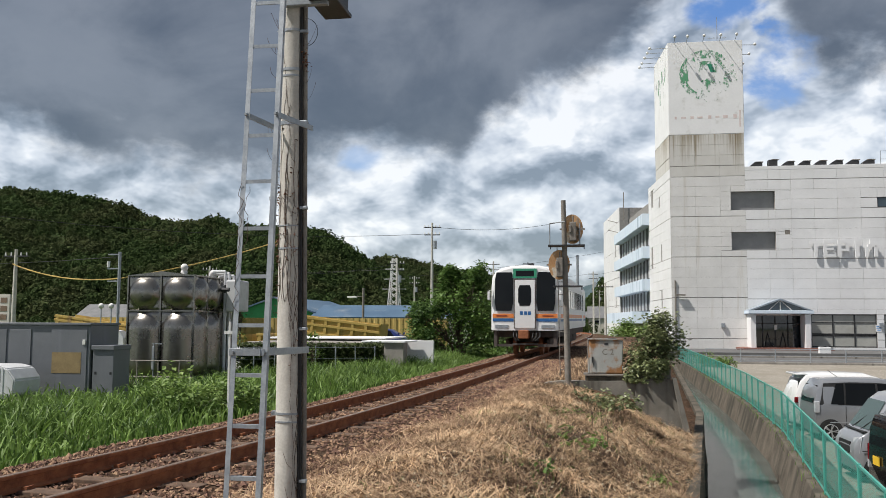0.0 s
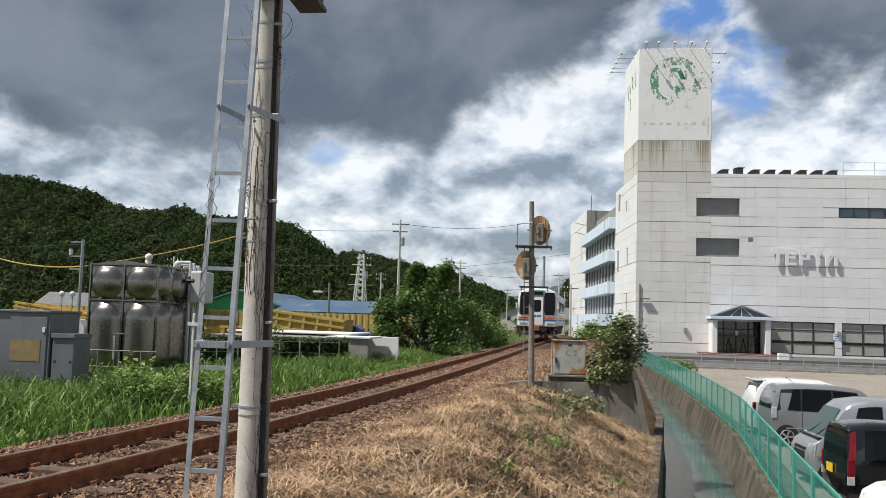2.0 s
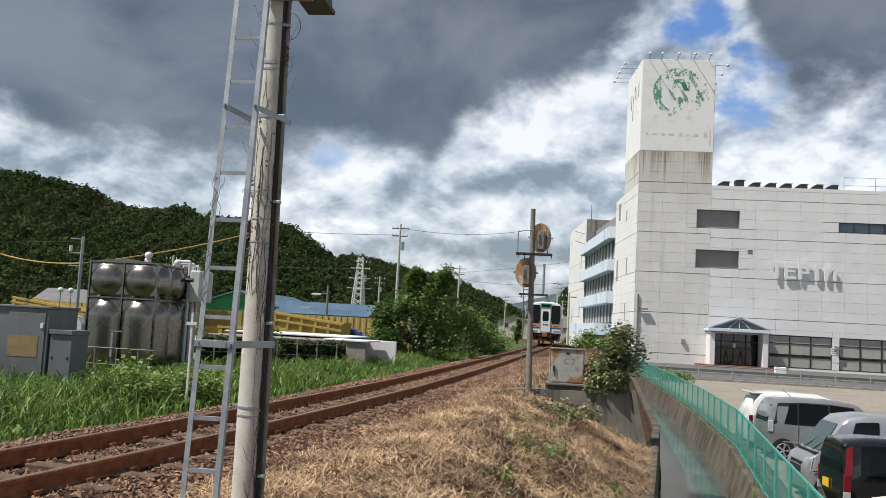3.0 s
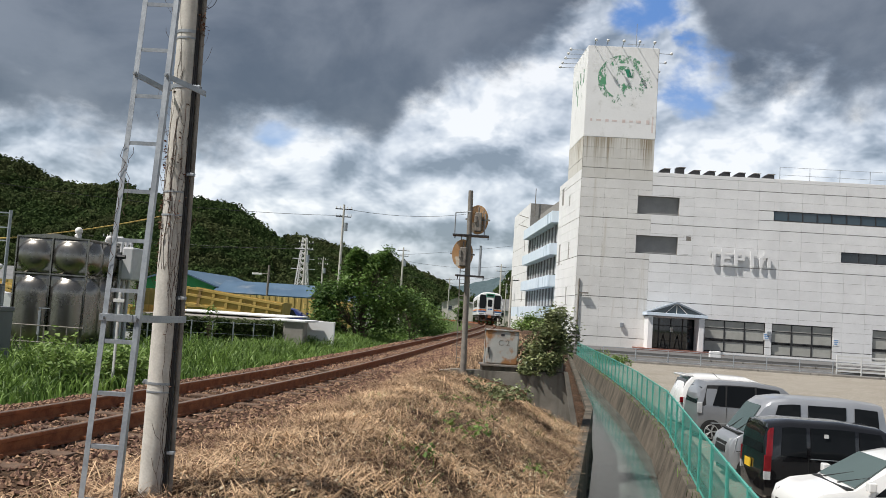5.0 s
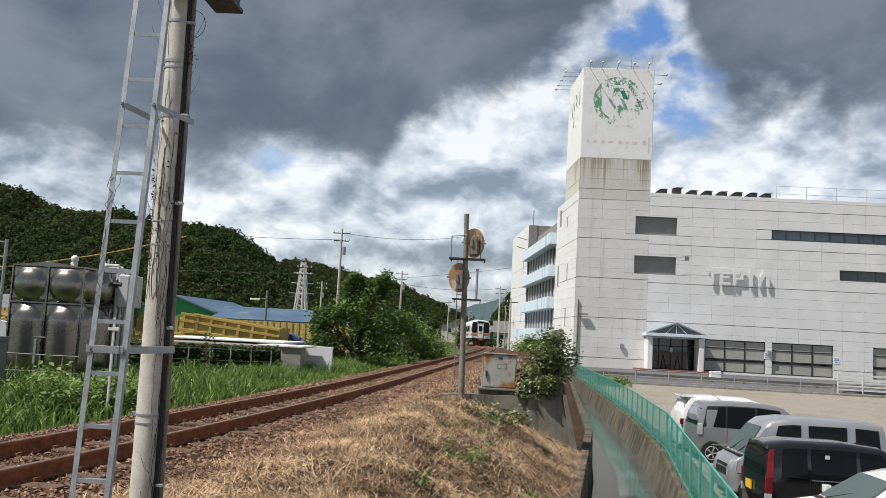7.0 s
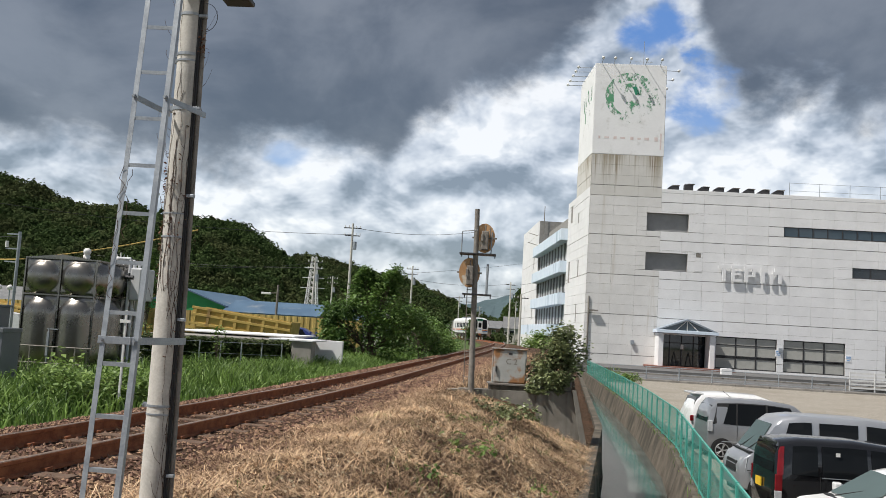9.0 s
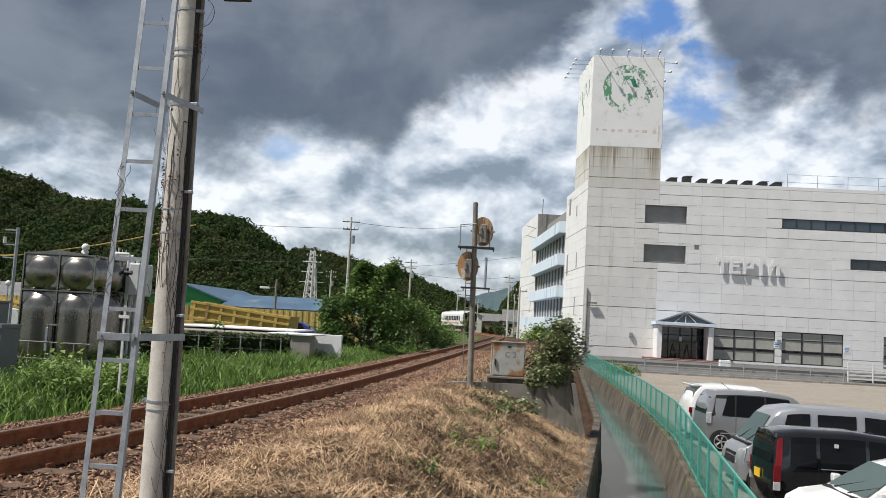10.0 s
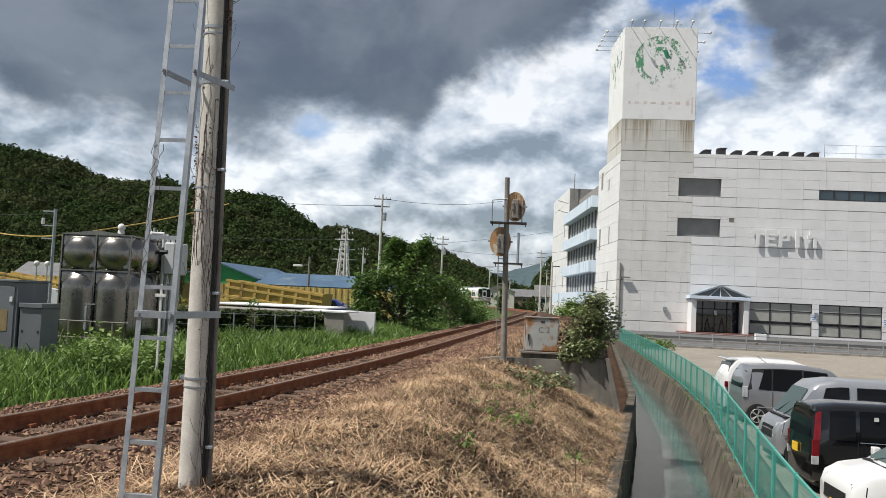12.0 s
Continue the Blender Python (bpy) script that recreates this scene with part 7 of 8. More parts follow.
def make_poles():
    for x, y, top in POLES:
        utility_pole(x, y, -0.7, top, 2 if top > 7 else 1)
    lamp = thing("bracket_pole", "thin steel pole with bracket arms beside the tank", "pole", at=pose(-14.55, 25.9, -0.5))
    part("shaft", rod((0, 0, 0), (0, 0, 4.15), 0.05, None, 8), M["galv"], lamp)
    for z in (3.2, 3.6, 4.05):
        part("arm", box(-0.4, 0.02, -0.02, 0.02, z, z + 0.04), M["galv"], lamp)
    part("insulator", rod((-0.38, 0, 3.66), (-0.38, 0, 3.85), 0.05, None, 8), M["white_fence"], lamp)
    s = thing("sign_board", "tall narrow beige sign board on a post", "sign", at=pose(-27.2, 38.0, -0.6))
    part("board", box(-0.3, 0.3, 0, 0.12, 0.6, 3.3, 0.01), M["house_wall"], s)
    for k in range(6):
        part("writing_bar", box(-0.17, 0.17, -0.012, 0.0, 0.9 + k * 0.4, 1.15 + k * 0.4), M["brown_wall"], s)
    for x, y, z in ((-17.2, 37.5, 2.55), (-17.7, 37.5, 2.55), (-16.6, 38.2, 1.7)):
        l = thing("yard_lamp", "white globe lamp on a thin pole", "lamp", "yard lamps", at=pose(x - 4.2, y, -0.5))
        part("pole", rod((0, 0, 0), (0, 0, z), 0.03, None, 6), M["galv"], l)
        bm = bmesh.new()
        bmesh.ops.create_icosphere(bm, subdivisions=2, radius=0.13, matrix=pose(0, 0, z + 0.1))
        part("globe", bm, M["white_fence"], l, smooth=True)
    st = thing("street_lamp", "grey street lamp with a flat white head", "street lamp", at=pose(-16.1, 63.5, -0.6))
    part("pole", rod((0, 0, 0), (0, 0, 4.6), 0.1, 0.08, 8), M["old_iron"], st)
    part("head", box(-1.2, -0.5, -0.12, 0.12, 3.85, 4.0, 0.03), M["white_fence"], st)
    part("arm", rod((-0.6, 0, 3.95), (0, 0, 4.0), 0.03, None, 6), M["old_iron"], st)
    # pylon
    py = thing("pylon", "pale lattice transmission tower before the hills", "pylon", at=pose(-65.0, 300, -2))
    H = 26.0
    def wd(z):
        return 2.6 - 1.9 * z / H
    for sx in (-1, 1):
        for sy in (-1, 1):
            part("leg", rod((sx * wd(0), sy * wd(0), 0), (sx * wd(H), sy * wd(H), H), 0.2, 0.14, 5), M["white_fence"], py)
    bm = bmesh.new()
    z = 0
    while z < H - 1:
        step = max(1.6, wd(z) * 1.3)
        z1 = min(H, z + step)
        for s in (-1, 1):
            add_rod(bm, (-wd(z), s * wd(z), z), (wd(z1), s * wd(z1), z1), 0.09, None, 4)
            add_rod(bm, (wd(z), s * wd(z), z), (-wd(z1), s * wd(z1), z1), 0.09, None, 4)
            add_rod(bm, (s * wd(z), -wd(z), z), (s * wd(z1), wd(z1), z1), 0.09, None, 4)
        z = z1
    part("lattice", bm, M["white_fence"], py)
    for z, w in ((15, 4.2), (18.5, 3.8), (22, 3.2)):
        part("crossarm", box(-w, w, -0.15, 0.15, z, z + 0.22), M["white_fence"], py)
    # overhead lines
    def wire(name, a, b, sag, r, mat="cable"):
        a, b = Vector(a), Vector(b)
        pts = [a.lerp(b, k / 10) - Vector((0, 0, sag * 4 * (k / 10) * (1 - k / 10))) for k in range(11)]
        bm = bmesh.new()
        add_tube(bm, pts, r, 5)
        single(name, bm, M[mat], "thin overhead line between poles" if mat == "cable" else "yellow-sleeved overhead line sagging across the yard", "overhead line", "overhead lines")
    wire("overhead_line", (-14.65, 85, 10.9), (-2.0, 100, 13.0), 0.6, 0.02)
    wire("overhead_line", (-14.65, 85, 10.2), (-45, 60, 9.5), 0.8, 0.02)
    wire("overhead_line", (1.75, 150, 9.9), (-12.2, 121, 8.2), 0.6, 0.02)
    wire("overhead_line", (1.75, 150, 8.0), (-20, 140, 7.2), 0.8, 0.02)
    wire("overhead_line", (1.75, 150, 9.6), (12, 110, 11), 0.6, 0.02)
    wire("overhead_line", (-21.4, 30.3, 3.6), (-14.5, 26.0, 2.82), 0.25, 0.022, "yellow")
    wire("overhead_line", (-14.5, 26.0, 2.82), (-11.2, 32, 4.6), 0.12, 0.022, "yellow")
    wire("overhead_line", (-40, 90, 7.0), (-20.5, 96, 8.0), 0.8, 0.02)
    wire("overhead_line", (-60, 60, 6.2), (-36.5, 52.0, 5.6), 0.7, 0.012)
    wire("overhead_line", (-60, 62, 7.4), (-14.55, 25.9, 3.5), 0.7, 0.01)
    wire("overhead_line", (-65, 300, 17), (60, 420, 46), 3, 0.05)
    wire("overhead_line", (-65, 300, 20), (-230, 330, 30), 4, 0.05)


make_poles()


def make_road_fence():
    f = thing("pipe_fence", "grey pipe fence with wire along the road", "fence")
    for x in np.arange(9.4, 29.0, 2.55):
        part("post", rod((x, 70.7, PARK_Z + 0.1), (x, 70.7, -0.44), 0.045, None, 8), M["galv"], f)
    for z in (-0.46, -0.95, -1.3):
        part("rail", rod((9.4, 70.7, z), (28.9, 70.7, z), 0.032 if z > -0.5 else 0.02, None, 6), M["galv"], f)
    w = thing("white_railing", "white steel panel railing at the lot's edge", "railing")
    for k in range(8):
        x = 29.2 + k * 2.0
        part("post", box(x - 0.05, x + 0.05, 74.95, 75.05, PARK_Z, 0.0, 0.01), M["white_fence"], w)
        for z in (-1.35, -1.05, -0.75, -0.45, -0.15):
            part("rail", box(x + 0.05, x + 1.95, 74.98, 75.02, z, z + 0.14), M["white_fence"], w)
    single("lot_wall", box(29.0, 46, 75.3, 75.6, PARK_Z - 0.3, PARK_Z + 0.35, 0.02), M["concrete"], "low concrete wall under a white railing", "wall", kind="structure")
    p = thing("entrance_post", "short white block at the road's edge", "bollard")
    part("block", box(20.9, 21.9, 83.4, 83.9, PARK_Z + 0.1, -0.55, 0.04), M["white_panel"], p)


make_road_fence()

# ---------------------------------------------------------------- growth, stones and hills
def blades(name, pts, heights, widths, lean, mat, label, category):
    """Grass blades: a bent, tapering strip for each."""
    n = len(pts)
    a = rng.uniform(0, 2 * math.pi, n)
    b = rng.uniform(0, 2 * math.pi, n)
    wx, wy = np.cos(a) * widths, np.sin(a) * widths
    lx, ly = np.cos(b) * lean * heights, np.sin(b) * lean * heights
    v = np.zeros((n, 7, 3))
    for k, (f, w, l, h) in enumerate(((0, 1, 0, 0), (0.45, 0.9, 0.18, 0.5), (0.8, 0.6, 0.55, 0.85))):
        for s, sg in ((0, -1), (1, 1)):
            v[:, 2 * k + s, 0] = pts[:, 0] + lx * l + sg * wx * w
            v[:, 2 * k + s, 1] = pts[:, 1] + ly * l + sg * wy * w
            v[:, 2 * k + s, 2] = pts[:, 2] + heights * h
    v[:, 6, 0], v[:, 6, 1], v[:, 6, 2] = pts[:, 0] + lx, pts[:, 1] + ly, pts[:, 2] + heights * (1 - 0.25 * lean)
    base = np.arange(n) * 7
    faces = []
    for q in ((0, 1, 3, 2), (2, 3, 5, 4), (4, 5, 6)):
        faces += np.stack([base + i for i in q], 1).tolist()
    me = cloud_mesh(name, v.reshape(-1, 3).tolist(), faces, mat)
    return tagged(new(name, me), label, category, kind="stuff")


def ground_points(n, xlo, xhi, y0, y1, power=1.0):
    """Places on the ground between two lines, thicker near the camera."""
    y = y0 + (y1 - y0) * rng.uniform(0, 1, n) ** power
    u = rng.uniform(0, 1, n)
    out = np.zeros((n, 3))
    for i in range(n):
        a, b = xlo(y[i]), xhi(y[i])
        x = a + (b - a) * u[i]
        out[i] = (x, y[i], land(x, y[i])[0])
    return out


def make_grass():
    # tall green verge across the track
    p = ground_points(24000, lambda y: track_x(y) - (8.5 if y < 26 else 5.5), lambda y: track_x(y) - 2.2, 5.0, 44, 1.4)
    d = np.array([track_x(q[1]) - q[0] for q in p])
    clump = np.array([noise.noise(Vector((q[0] * 0.7, q[1] * 0.7, 3.0))) for q in p])
    h = (0.16 + 0.34 * np.clip((d - 2.2) / 1.6, 0, 1)) * rng.uniform(0.6, 1.35, len(p)) * (1 + 0.6 * clump) * np.where(p[:, 0] < -9.2, 0.6, 1.0)
    blades("grass", p, h, rng.uniform(0.007, 0.019, len(p)), rng.uniform(0.3, 1.25, len(p)), M["blade_green"], "tall green grass on the verge across the track", "grass")
    p = ground_points(9000, lambda y: track_x(y) - 16, lambda y: track_x(y) - 3.0, 14, 60)
    blades("grass", p, rng.uniform(0.25, 0.6, len(p)), rng.uniform(0.01, 0.02, len(p)), rng.uniform(0.2, 0.9, len(p)), M["blade_green"], "rough green grass in the yard", "grass")
    # sparse green among the straw, and green beyond on the near side
    p = ground_points(1500, lambda y: track_x(y) + 2.0, lambda y: bank_x(y) - 0.3, 6, 21, 1.0)
    keep = np.array([noise.noise(Vector((q[0] * 0.8 + 9, q[1] * 0.8, 1.0))) > 0.22 for q in p])
    p = p[keep]
    blades("grass", p, rng.uniform(0.05, 0.16, len(p)), rng.uniform(0.003, 0.006, len(p)), rng.uniform(0.3, 1.2, len(p)), M["blade_green"], "sparse green grass among dry straw", "grass")
    # standing dead stalks
    p = ground_points(16000, lambda y: track_x(y) + 1.7, lambda y: bank_x(y) - 0.05, 4.0, 21.2, 1.3)
    blades("dry_grass", p, rng.uniform(0.04, 0.15, len(p)), rng.uniform(0.002, 0.0045, len(p)), rng.uniform(0.5, 2.2, len(p)), M["blade_dry"], "short standing dry grass on the bank", "grass")
    p = ground_points(6000, lambda y: track_x(y) + 1.7, lambda y: bank_x(y) - 1.0, 21.8, 60, 1.3)
    blades("dry_grass", p, rng.uniform(0.06, 0.2, len(p)), rng.uniform(0.004, 0.008, len(p)), rng.uniform(0.5, 1.6, len(p)), M["blade_dry"], "dry grass beside the ballast", "grass")
    p = ground_points(900, lambda y: fence_x(y) - 0.3, lambda y: fence_x(y) + 0.35, 8, 60, 1.2)
    p[:, 2] = PARK_Z + 0.05
    blades("grass", p, rng.uniform(0.05, 0.22, len(p)), rng.uniform(0.004, 0.008, len(p)), rng.uniform(0.3, 1.2, len(p)), M["blade_green"], "tufts of grass at the fence's foot", "grass")


def make_straw():
    """Cut stalks that lie over one another."""
    for seed, n, y0, y1, pw in ((1, 62000, 4.0, 21.3, 1.35), (2, 9000, 21.8, 46, 1.3)):
        p = ground_points(n, lambda y: track_x(y) + (1.55 if y < 30 else 1.7), lambda y: bank_x(y) + 0.02 if y < 21 else bank_x(y) - 0.9, y0, y1, pw)
        d = np.array([q[0] - track_x(q[1]) for q in p])
        patch = np.array([noise.noise(Vector((q[0] * 1.1, q[1] * 1.1, 11.0))) + 0.6 * noise.noise(Vector((q[0] * 3.2, q[1] * 3.2, 5.0))) for q in p])
        keep = rng.uniform(0, 1, n) < np.clip((d - 1.2) / 1.3, 0.05, 1) * np.clip(0.62 + 1.3 * patch, 0.08, 1)
        p = p[keep]
        n = len(p)
        a = rng.uniform(0, math.pi, n)
        L, w = rng.uniform(0.06, 0.36, n), rng.uniform(0.002, 0.0055, n)
        t = rng.normal(0, 0.34, n)
        z = rng.uniform(0.0, 0.05, n) + 0.07 * np.clip(np.array([noise.noise(Vector((q[0] * 2.2, q[1] * 2.2, 7.0))) for q in p]), 0, 1)
        dx, dy, dz = np.cos(a) * L, np.sin(a) * L, np.sin(t) * L
        v = np.zeros((n, 6, 3))
        for k, (f, lift) in enumerate(((-0.5, 0.0), (0.05, 0.012), (0.5, -0.004))):
            for s, sg in ((0, -1), (1, 1)):
                v[:, 2 * k + s, 0] = p[:, 0] + dx * f - np.sin(a) * w * sg
                v[:, 2 * k + s, 1] = p[:, 1] + dy * f + np.cos(a) * w * sg
                v[:, 2 * k + s, 2] = p[:, 2] + z + dz * f + lift + 0.008
        base = np.arange(n) * 6
        faces = []
        for q in ((0, 1, 3, 2), (2, 3, 5, 4)):
            faces += np.stack([base + i for i in q], 1).tolist()
        tagged(new("straw", cloud_mesh("straw", v.reshape(-1, 3).tolist(), faces, M["blade_dry"])), "cut dry straw lying on the bank", "straw", kind="stuff")


def make_ballast():
    n = 46000
    y = 4.0 + 44 * rng.uniform(0, 1, n) ** 1.6
    d = np.where(rng.uniform(0, 1, n) < 0.80, rng.uniform(-2.1, 2.15, n), 1.7 + np.abs(rng.normal(0, 0.75, n)) * np.clip((13 - y) / 5, 0.3, 1.3))
    size = rng.uniform(0.014, 0.034, n) * np.where(d > 1.3, 1.25, 1.0) * (1 + 0.5 * (y > 20))
    oct_v = np.array([(1, 0, 0), (-1, 0, 0), (0, 1, 0), (0, -1, 0), (0, 0, 1), (0, 0, -1)], float)
    oct_f = [(0, 2, 4), (2, 1, 4), (1, 3, 4), (3, 0, 4), (2, 0, 5), (1, 2, 5), (3, 1, 5), (0, 3, 5)]
    verts = np.zeros((n, 6, 3))
    ang = rng.uniform(0, 6.28, n)
    jit = rng.uniform(0.55, 1.35, (n, 6, 1))
    c, s = np.cos(ang), np.sin(ang)
    o = oct_v[None] * jit + rng.normal(0, 0.2, (n, 6, 3))
    verts[:, :, 0] = (o[:, :, 0] * c[:, None] - o[:, :, 1] * s[:, None]) * size[:, None]
    verts[:, :, 1] = (o[:, :, 0] * s[:, None] + o[:, :, 1] * c[:, None]) * size[:, None]
    verts[:, :, 2] = o[:, :, 2] * size[:, None] * 0.75
    for i in range(n):
        x = track_x(y[i]) + d[i]
        z = land(x, y[i])[0]
        verts[i] += (x, y[i], z + size[i] * 0.3)
    base = np.arange(n) * 6
    faces = []
    for q in oct_f:
        faces += np.stack([base + i for i in q], 1).tolist()
    tagged(new("ballast", cloud_mesh("ballast", verts.reshape(-1, 3).tolist(), faces, M["ballast"])), "brown crushed-stone ballast round the rails", "ballast", kind="stuff")


def leaf_cloud(centres, size, spread):
    """Folded leaves at the given places; verts and faces."""
    n = len(centres)
    a = rng.uniform(0, 6.283, n)
    tilt = rng.uniform(-0.9, 0.5, n)
    roll = rng.uniform(-0.6, 0.6, n)
    L = size * rng.uniform(0.6, 1.3, n)
    w = L * rng.uniform(0.28, 0.42, n)
    d = np.stack([np.cos(a) * np.cos(tilt), np.sin(a) * np.cos(tilt), np.sin(tilt)], 1)
    side = np.stack([-np.sin(a), np.cos(a), roll], 1)
    up = np.cross(d, side)
    v = np.zeros((n, 6, 3))
    v[:, 0] = centres
    v[:, 1] = centres + d * (L * 0.45)[:, None] + side * w[:, None] + up * (0.12 * L)[:, None]
    v[:, 2] = centres + d * L[:, None]
    v[:, 3] = centres + d * (L * 0.45)[:, None] - side * w[:, None] + up * (0.12 * L)[:, None]
    v[:, 4] = centres + d * (L * 0.25)[:, None]
    v[:, 5] = centres + d * (L * 0.7)[:, None]
    base = np.arange(n) * 6
    faces = []
    for q in ((0, 4, 1), (4, 5, 1), (5, 2, 1), (0, 3, 4), (4, 3, 5), (5, 3, 2)):
        faces += np.stack([base + i for i in q], 1).tolist()
    return v.reshape(-1, 3).tolist(), faces


def tree(name, label, at, lobes, n_leaves, leaf, mat, trunk_r, seed, cat="tree"):
    """A branched trunk, and leaves gathered in tufts round the twigs' ends. lobes: x, y, z, rx, ry, rz."""
    t = thing(name, label, cat, at=at)
    rnd = random.Random(seed)
    local = np.random.default_rng(seed)
    bm = bmesh.new()
    tips = []
    for lx, ly, lz, rx, ry, rz in lobes:
        fork = Vector((lx * 0.25, ly * 0.25, lz * 0.45))
        add_rod(bm, (0, 0, -0.2), fork, trunk_r * 0.8, trunk_r * 0.5, 7)
        for k in range(16):
            u = Vector((rnd.gauss(0, 1), rnd.gauss(0, 1), rnd.gauss(0, 1))).normalized() * rnd.uniform(0.45, 1.0)
            tip = Vector((lx + u.x * rx, ly + u.y * ry, lz + u.z * rz))
            mid = fork.lerp(tip, 0.5) + Vector((rnd.uniform(-0.15, 0.15), rnd.uniform(-0.15, 0.15), 0.12))
            add_rod(bm, fork, mid, trunk_r * 0.3, trunk_r * 0.16, 5)
            add_rod(bm, mid, tip, trunk_r * 0.16, trunk_r * 0.05, 5)
            tips.append((tip, (rx + ry + rz) / 3))
    part("trunk", bm, M["bark"], t)
    pick = local.integers(0, len(tips), n_leaves)
    ctr = np.array([tips[i][0] for i in pick]) + local.normal(0, 1, (n_leaves, 3)) * np.array([tips[i][1] * 0.22 for i in pick])[:, None]
    ctr[:, 2] = np.maximum(ctr[:, 2], 0.02)
    v, f = leaf_cloud(ctr, leaf, 1.0)
    ob = new("crown", cloud_mesh("crown", v, f, mat))
    ob.parent = t
    tagged(ob, "dense green leaves")
    return t


def make_bushes():
    tree("tree", "bushy broad-leaved young tree beside the track", pose(-5.75, 41, -0.4), [(0, 0, 1.6, 1.9, 1.6, 1.4), (-0.1, 0, 3.0, 1.45, 1.3, 1.2), (0.75, 0.1, 3.95, 0.6, 0.6, 0.7), (-0.5, 0, 4.0, 0.45, 0.45, 0.6), (1.3, 0.3, 1.9, 1.1, 1.0, 1.3), (-1.5, -0.5, 1.0, 1.0, 0.9, 0.9), (-1.7, 0, 2.0, 0.9, 0.9, 0.8)], 19000, 0.155, M["leaf_tree"], 0.13, 3)
    tree("bush", "leafy green bush on the verge", pose(-3.9, 47, -0.3), [(-0.5, 0, 1.3, 1.2, 1.4, 1.3), (0.1, 2.5, 1.2, 1.0, 1.4, 1.2), (0.45, 5, 1.0, 0.9, 1.4, 1.0), (-0.9, 1, 2.3, 0.7, 0.9, 0.8)], 6800, 0.15, M["leaf_tree"], 0.05, 4, "bush")
    tree("bush", "leafy green bush on the verge", pose(-3.4, 58, -0.2), [(0, 0, 0.7, 0.9, 2.5, 0.7), (-0.1, 6, 0.5, 0.8, 2.5, 0.55), (-0.8, -3, 1.0, 1.0, 2, 0.9)], 4200, 0.18, M["leaf_tree"], 0.05, 5, "bush")
    tree("bush", "leafy bushes by the building's flank", pose(4.6, 92, -0.6), [(0, 0, 1.2, 1.4, 2, 1.1), (1.6, -4, 1.0, 1.2, 2, 1.0), (-0.6, 5, 1.0, 1.3, 2, 0.9)], 3200, 0.26, M["leaf_weed"], 0.06, 6, "bush")
    tree("bush", "pale green shrub at the fence's end", pose(8.8, 66, PARK_Z), [(0, 0, 0.5, 0.9, 1.2, 0.55), (1.1, -1, 0.3, 0.7, 0.8, 0.35)], 1200, 0.16, M["leaf_weed"], 0.03, 7, "bush")
    tree("tree", "dark tree behind the signal post", pose(-3.7, 118, -0.3), [(0, 0, 1.5, 0.8, 0.9, 1.2), (0.2, 0, 2.6, 0.5, 0.5, 0.7)], 1500, 0.28, M["leaf_tree"], 0.15, 9)
    # An overgrown utility pole, put together with the tree builder.
    tree("tree", "creeper-clad utility pole in the yard, built as a leafy trunk", pose(-18.6, 46, -0.5), [(0, 0, 2.4, 0.2, 0.2, 2.2), (0, 0, 4.6, 0.2, 0.2, 0.7)], 1500, 0.13, M["leaf_tree"], 0.08, 10)
    tree("sapling", "thin sapling before the basin", pose(-8.9, 28.3, -0.4), [(0, 0, 1.2, 0.28, 0.28, 0.4), (0.1, 0, 0.8, 0.25, 0.25, 0.4)], 130, 0.10, M["leaf_weed"], 0.02, 11, "sapling")
    tree("creeper", "leafy creeper heaped over the concrete wing block", pose(1.62, 21.75, 0.1), [(0.05, 0, 0.90, 0.62, 0.5, 0.6), (0.25, 0, 1.15, 0.45, 0.45, 0.45), (-0.2, -0.1, 0.6, 0.5, 0.5, 0.45), (-0.42, -0.35, 0.0, 0.16, 0.15, 0.40), (-0.35, -0.45, -0.35, 0.14, 0.1, 0.3), (0.0, -0.5, 0.25, 0.4, 0.15, 0.25)], 7500, 0.10, M["leaf_ivy"], 0.03, 12, "creeper")
    tree("weed", "low trailing creeper on the dry bank", pose(0.15, 18.6, -0.25), [(0, 0, 0.14, 0.5, 0.9, 0.12), (0.6, -0.6, 0.08, 0.5, 0.6, 0.10)], 620, 0.085, M["leaf_ivy"], 0.01, 13, "weed")
    tree("weed", "patch of bright green broad-leaved weed", pose(-0.35, 12.0, -0.14), [(0, 0, 0.07, 0.34, 0.45, 0.05), (0.45, -0.4, 0.07, 0.25, 0.3, 0.05)], 90, 0.085, M["leaf_weed"], 0.008, 14, "weed")
    tree("weed", "patch of bright green broad-leaved weed", pose(-0.4, 9.6, -0.13), [(0, 0, 0.05, 0.2, 0.25, 0.04)], 34, 0.065, M["leaf_weed"], 0.006, 15, "weed")
    tree("weed", "patch of green weed on the bank", pose(-0.5, 15.0, -0.1), [(0, 0, 0.07, 0.25, 0.35, 0.05)], 50, 0.075, M["leaf_weed"], 0.006, 16, "weed")
    tree("bush", "bright green knotweed bush in the verge", pose(-7.3, 15.4, -0.4), [(0, 0, 0.45, 0.8, 0.7, 0.4), (0.7, 0.6, 0.4, 0.6, 0.6, 0.35)], 2200, 0.11, M["leaf_weed"], 0.02, 17, "bush")
    r_weed = random.Random(41)
    for k in range(7):
        y = r_weed.uniform(7.5, 17.5)
        x = r_weed.uniform(-0.9, 0.9)
        tree("weed", "small green weed sprig among dry straw", pose(x, y, -0.16), [(0, 0, 0.07, 0.11, 0.14, 0.05)], 24, 0.05, M["leaf_weed"], 0.005, 60 + k, "weed")
    # pale curled leaves scattered on the cut straw, thicker towards the canal
    p = ground_points(5200, lambda y: track_x(y) + 2.6, lambda y: bank_x(y) - 0.1, 5.5, 21.0, 1.2)
    d = np.array([bank_x(q[1]) - q[0] for q in p])
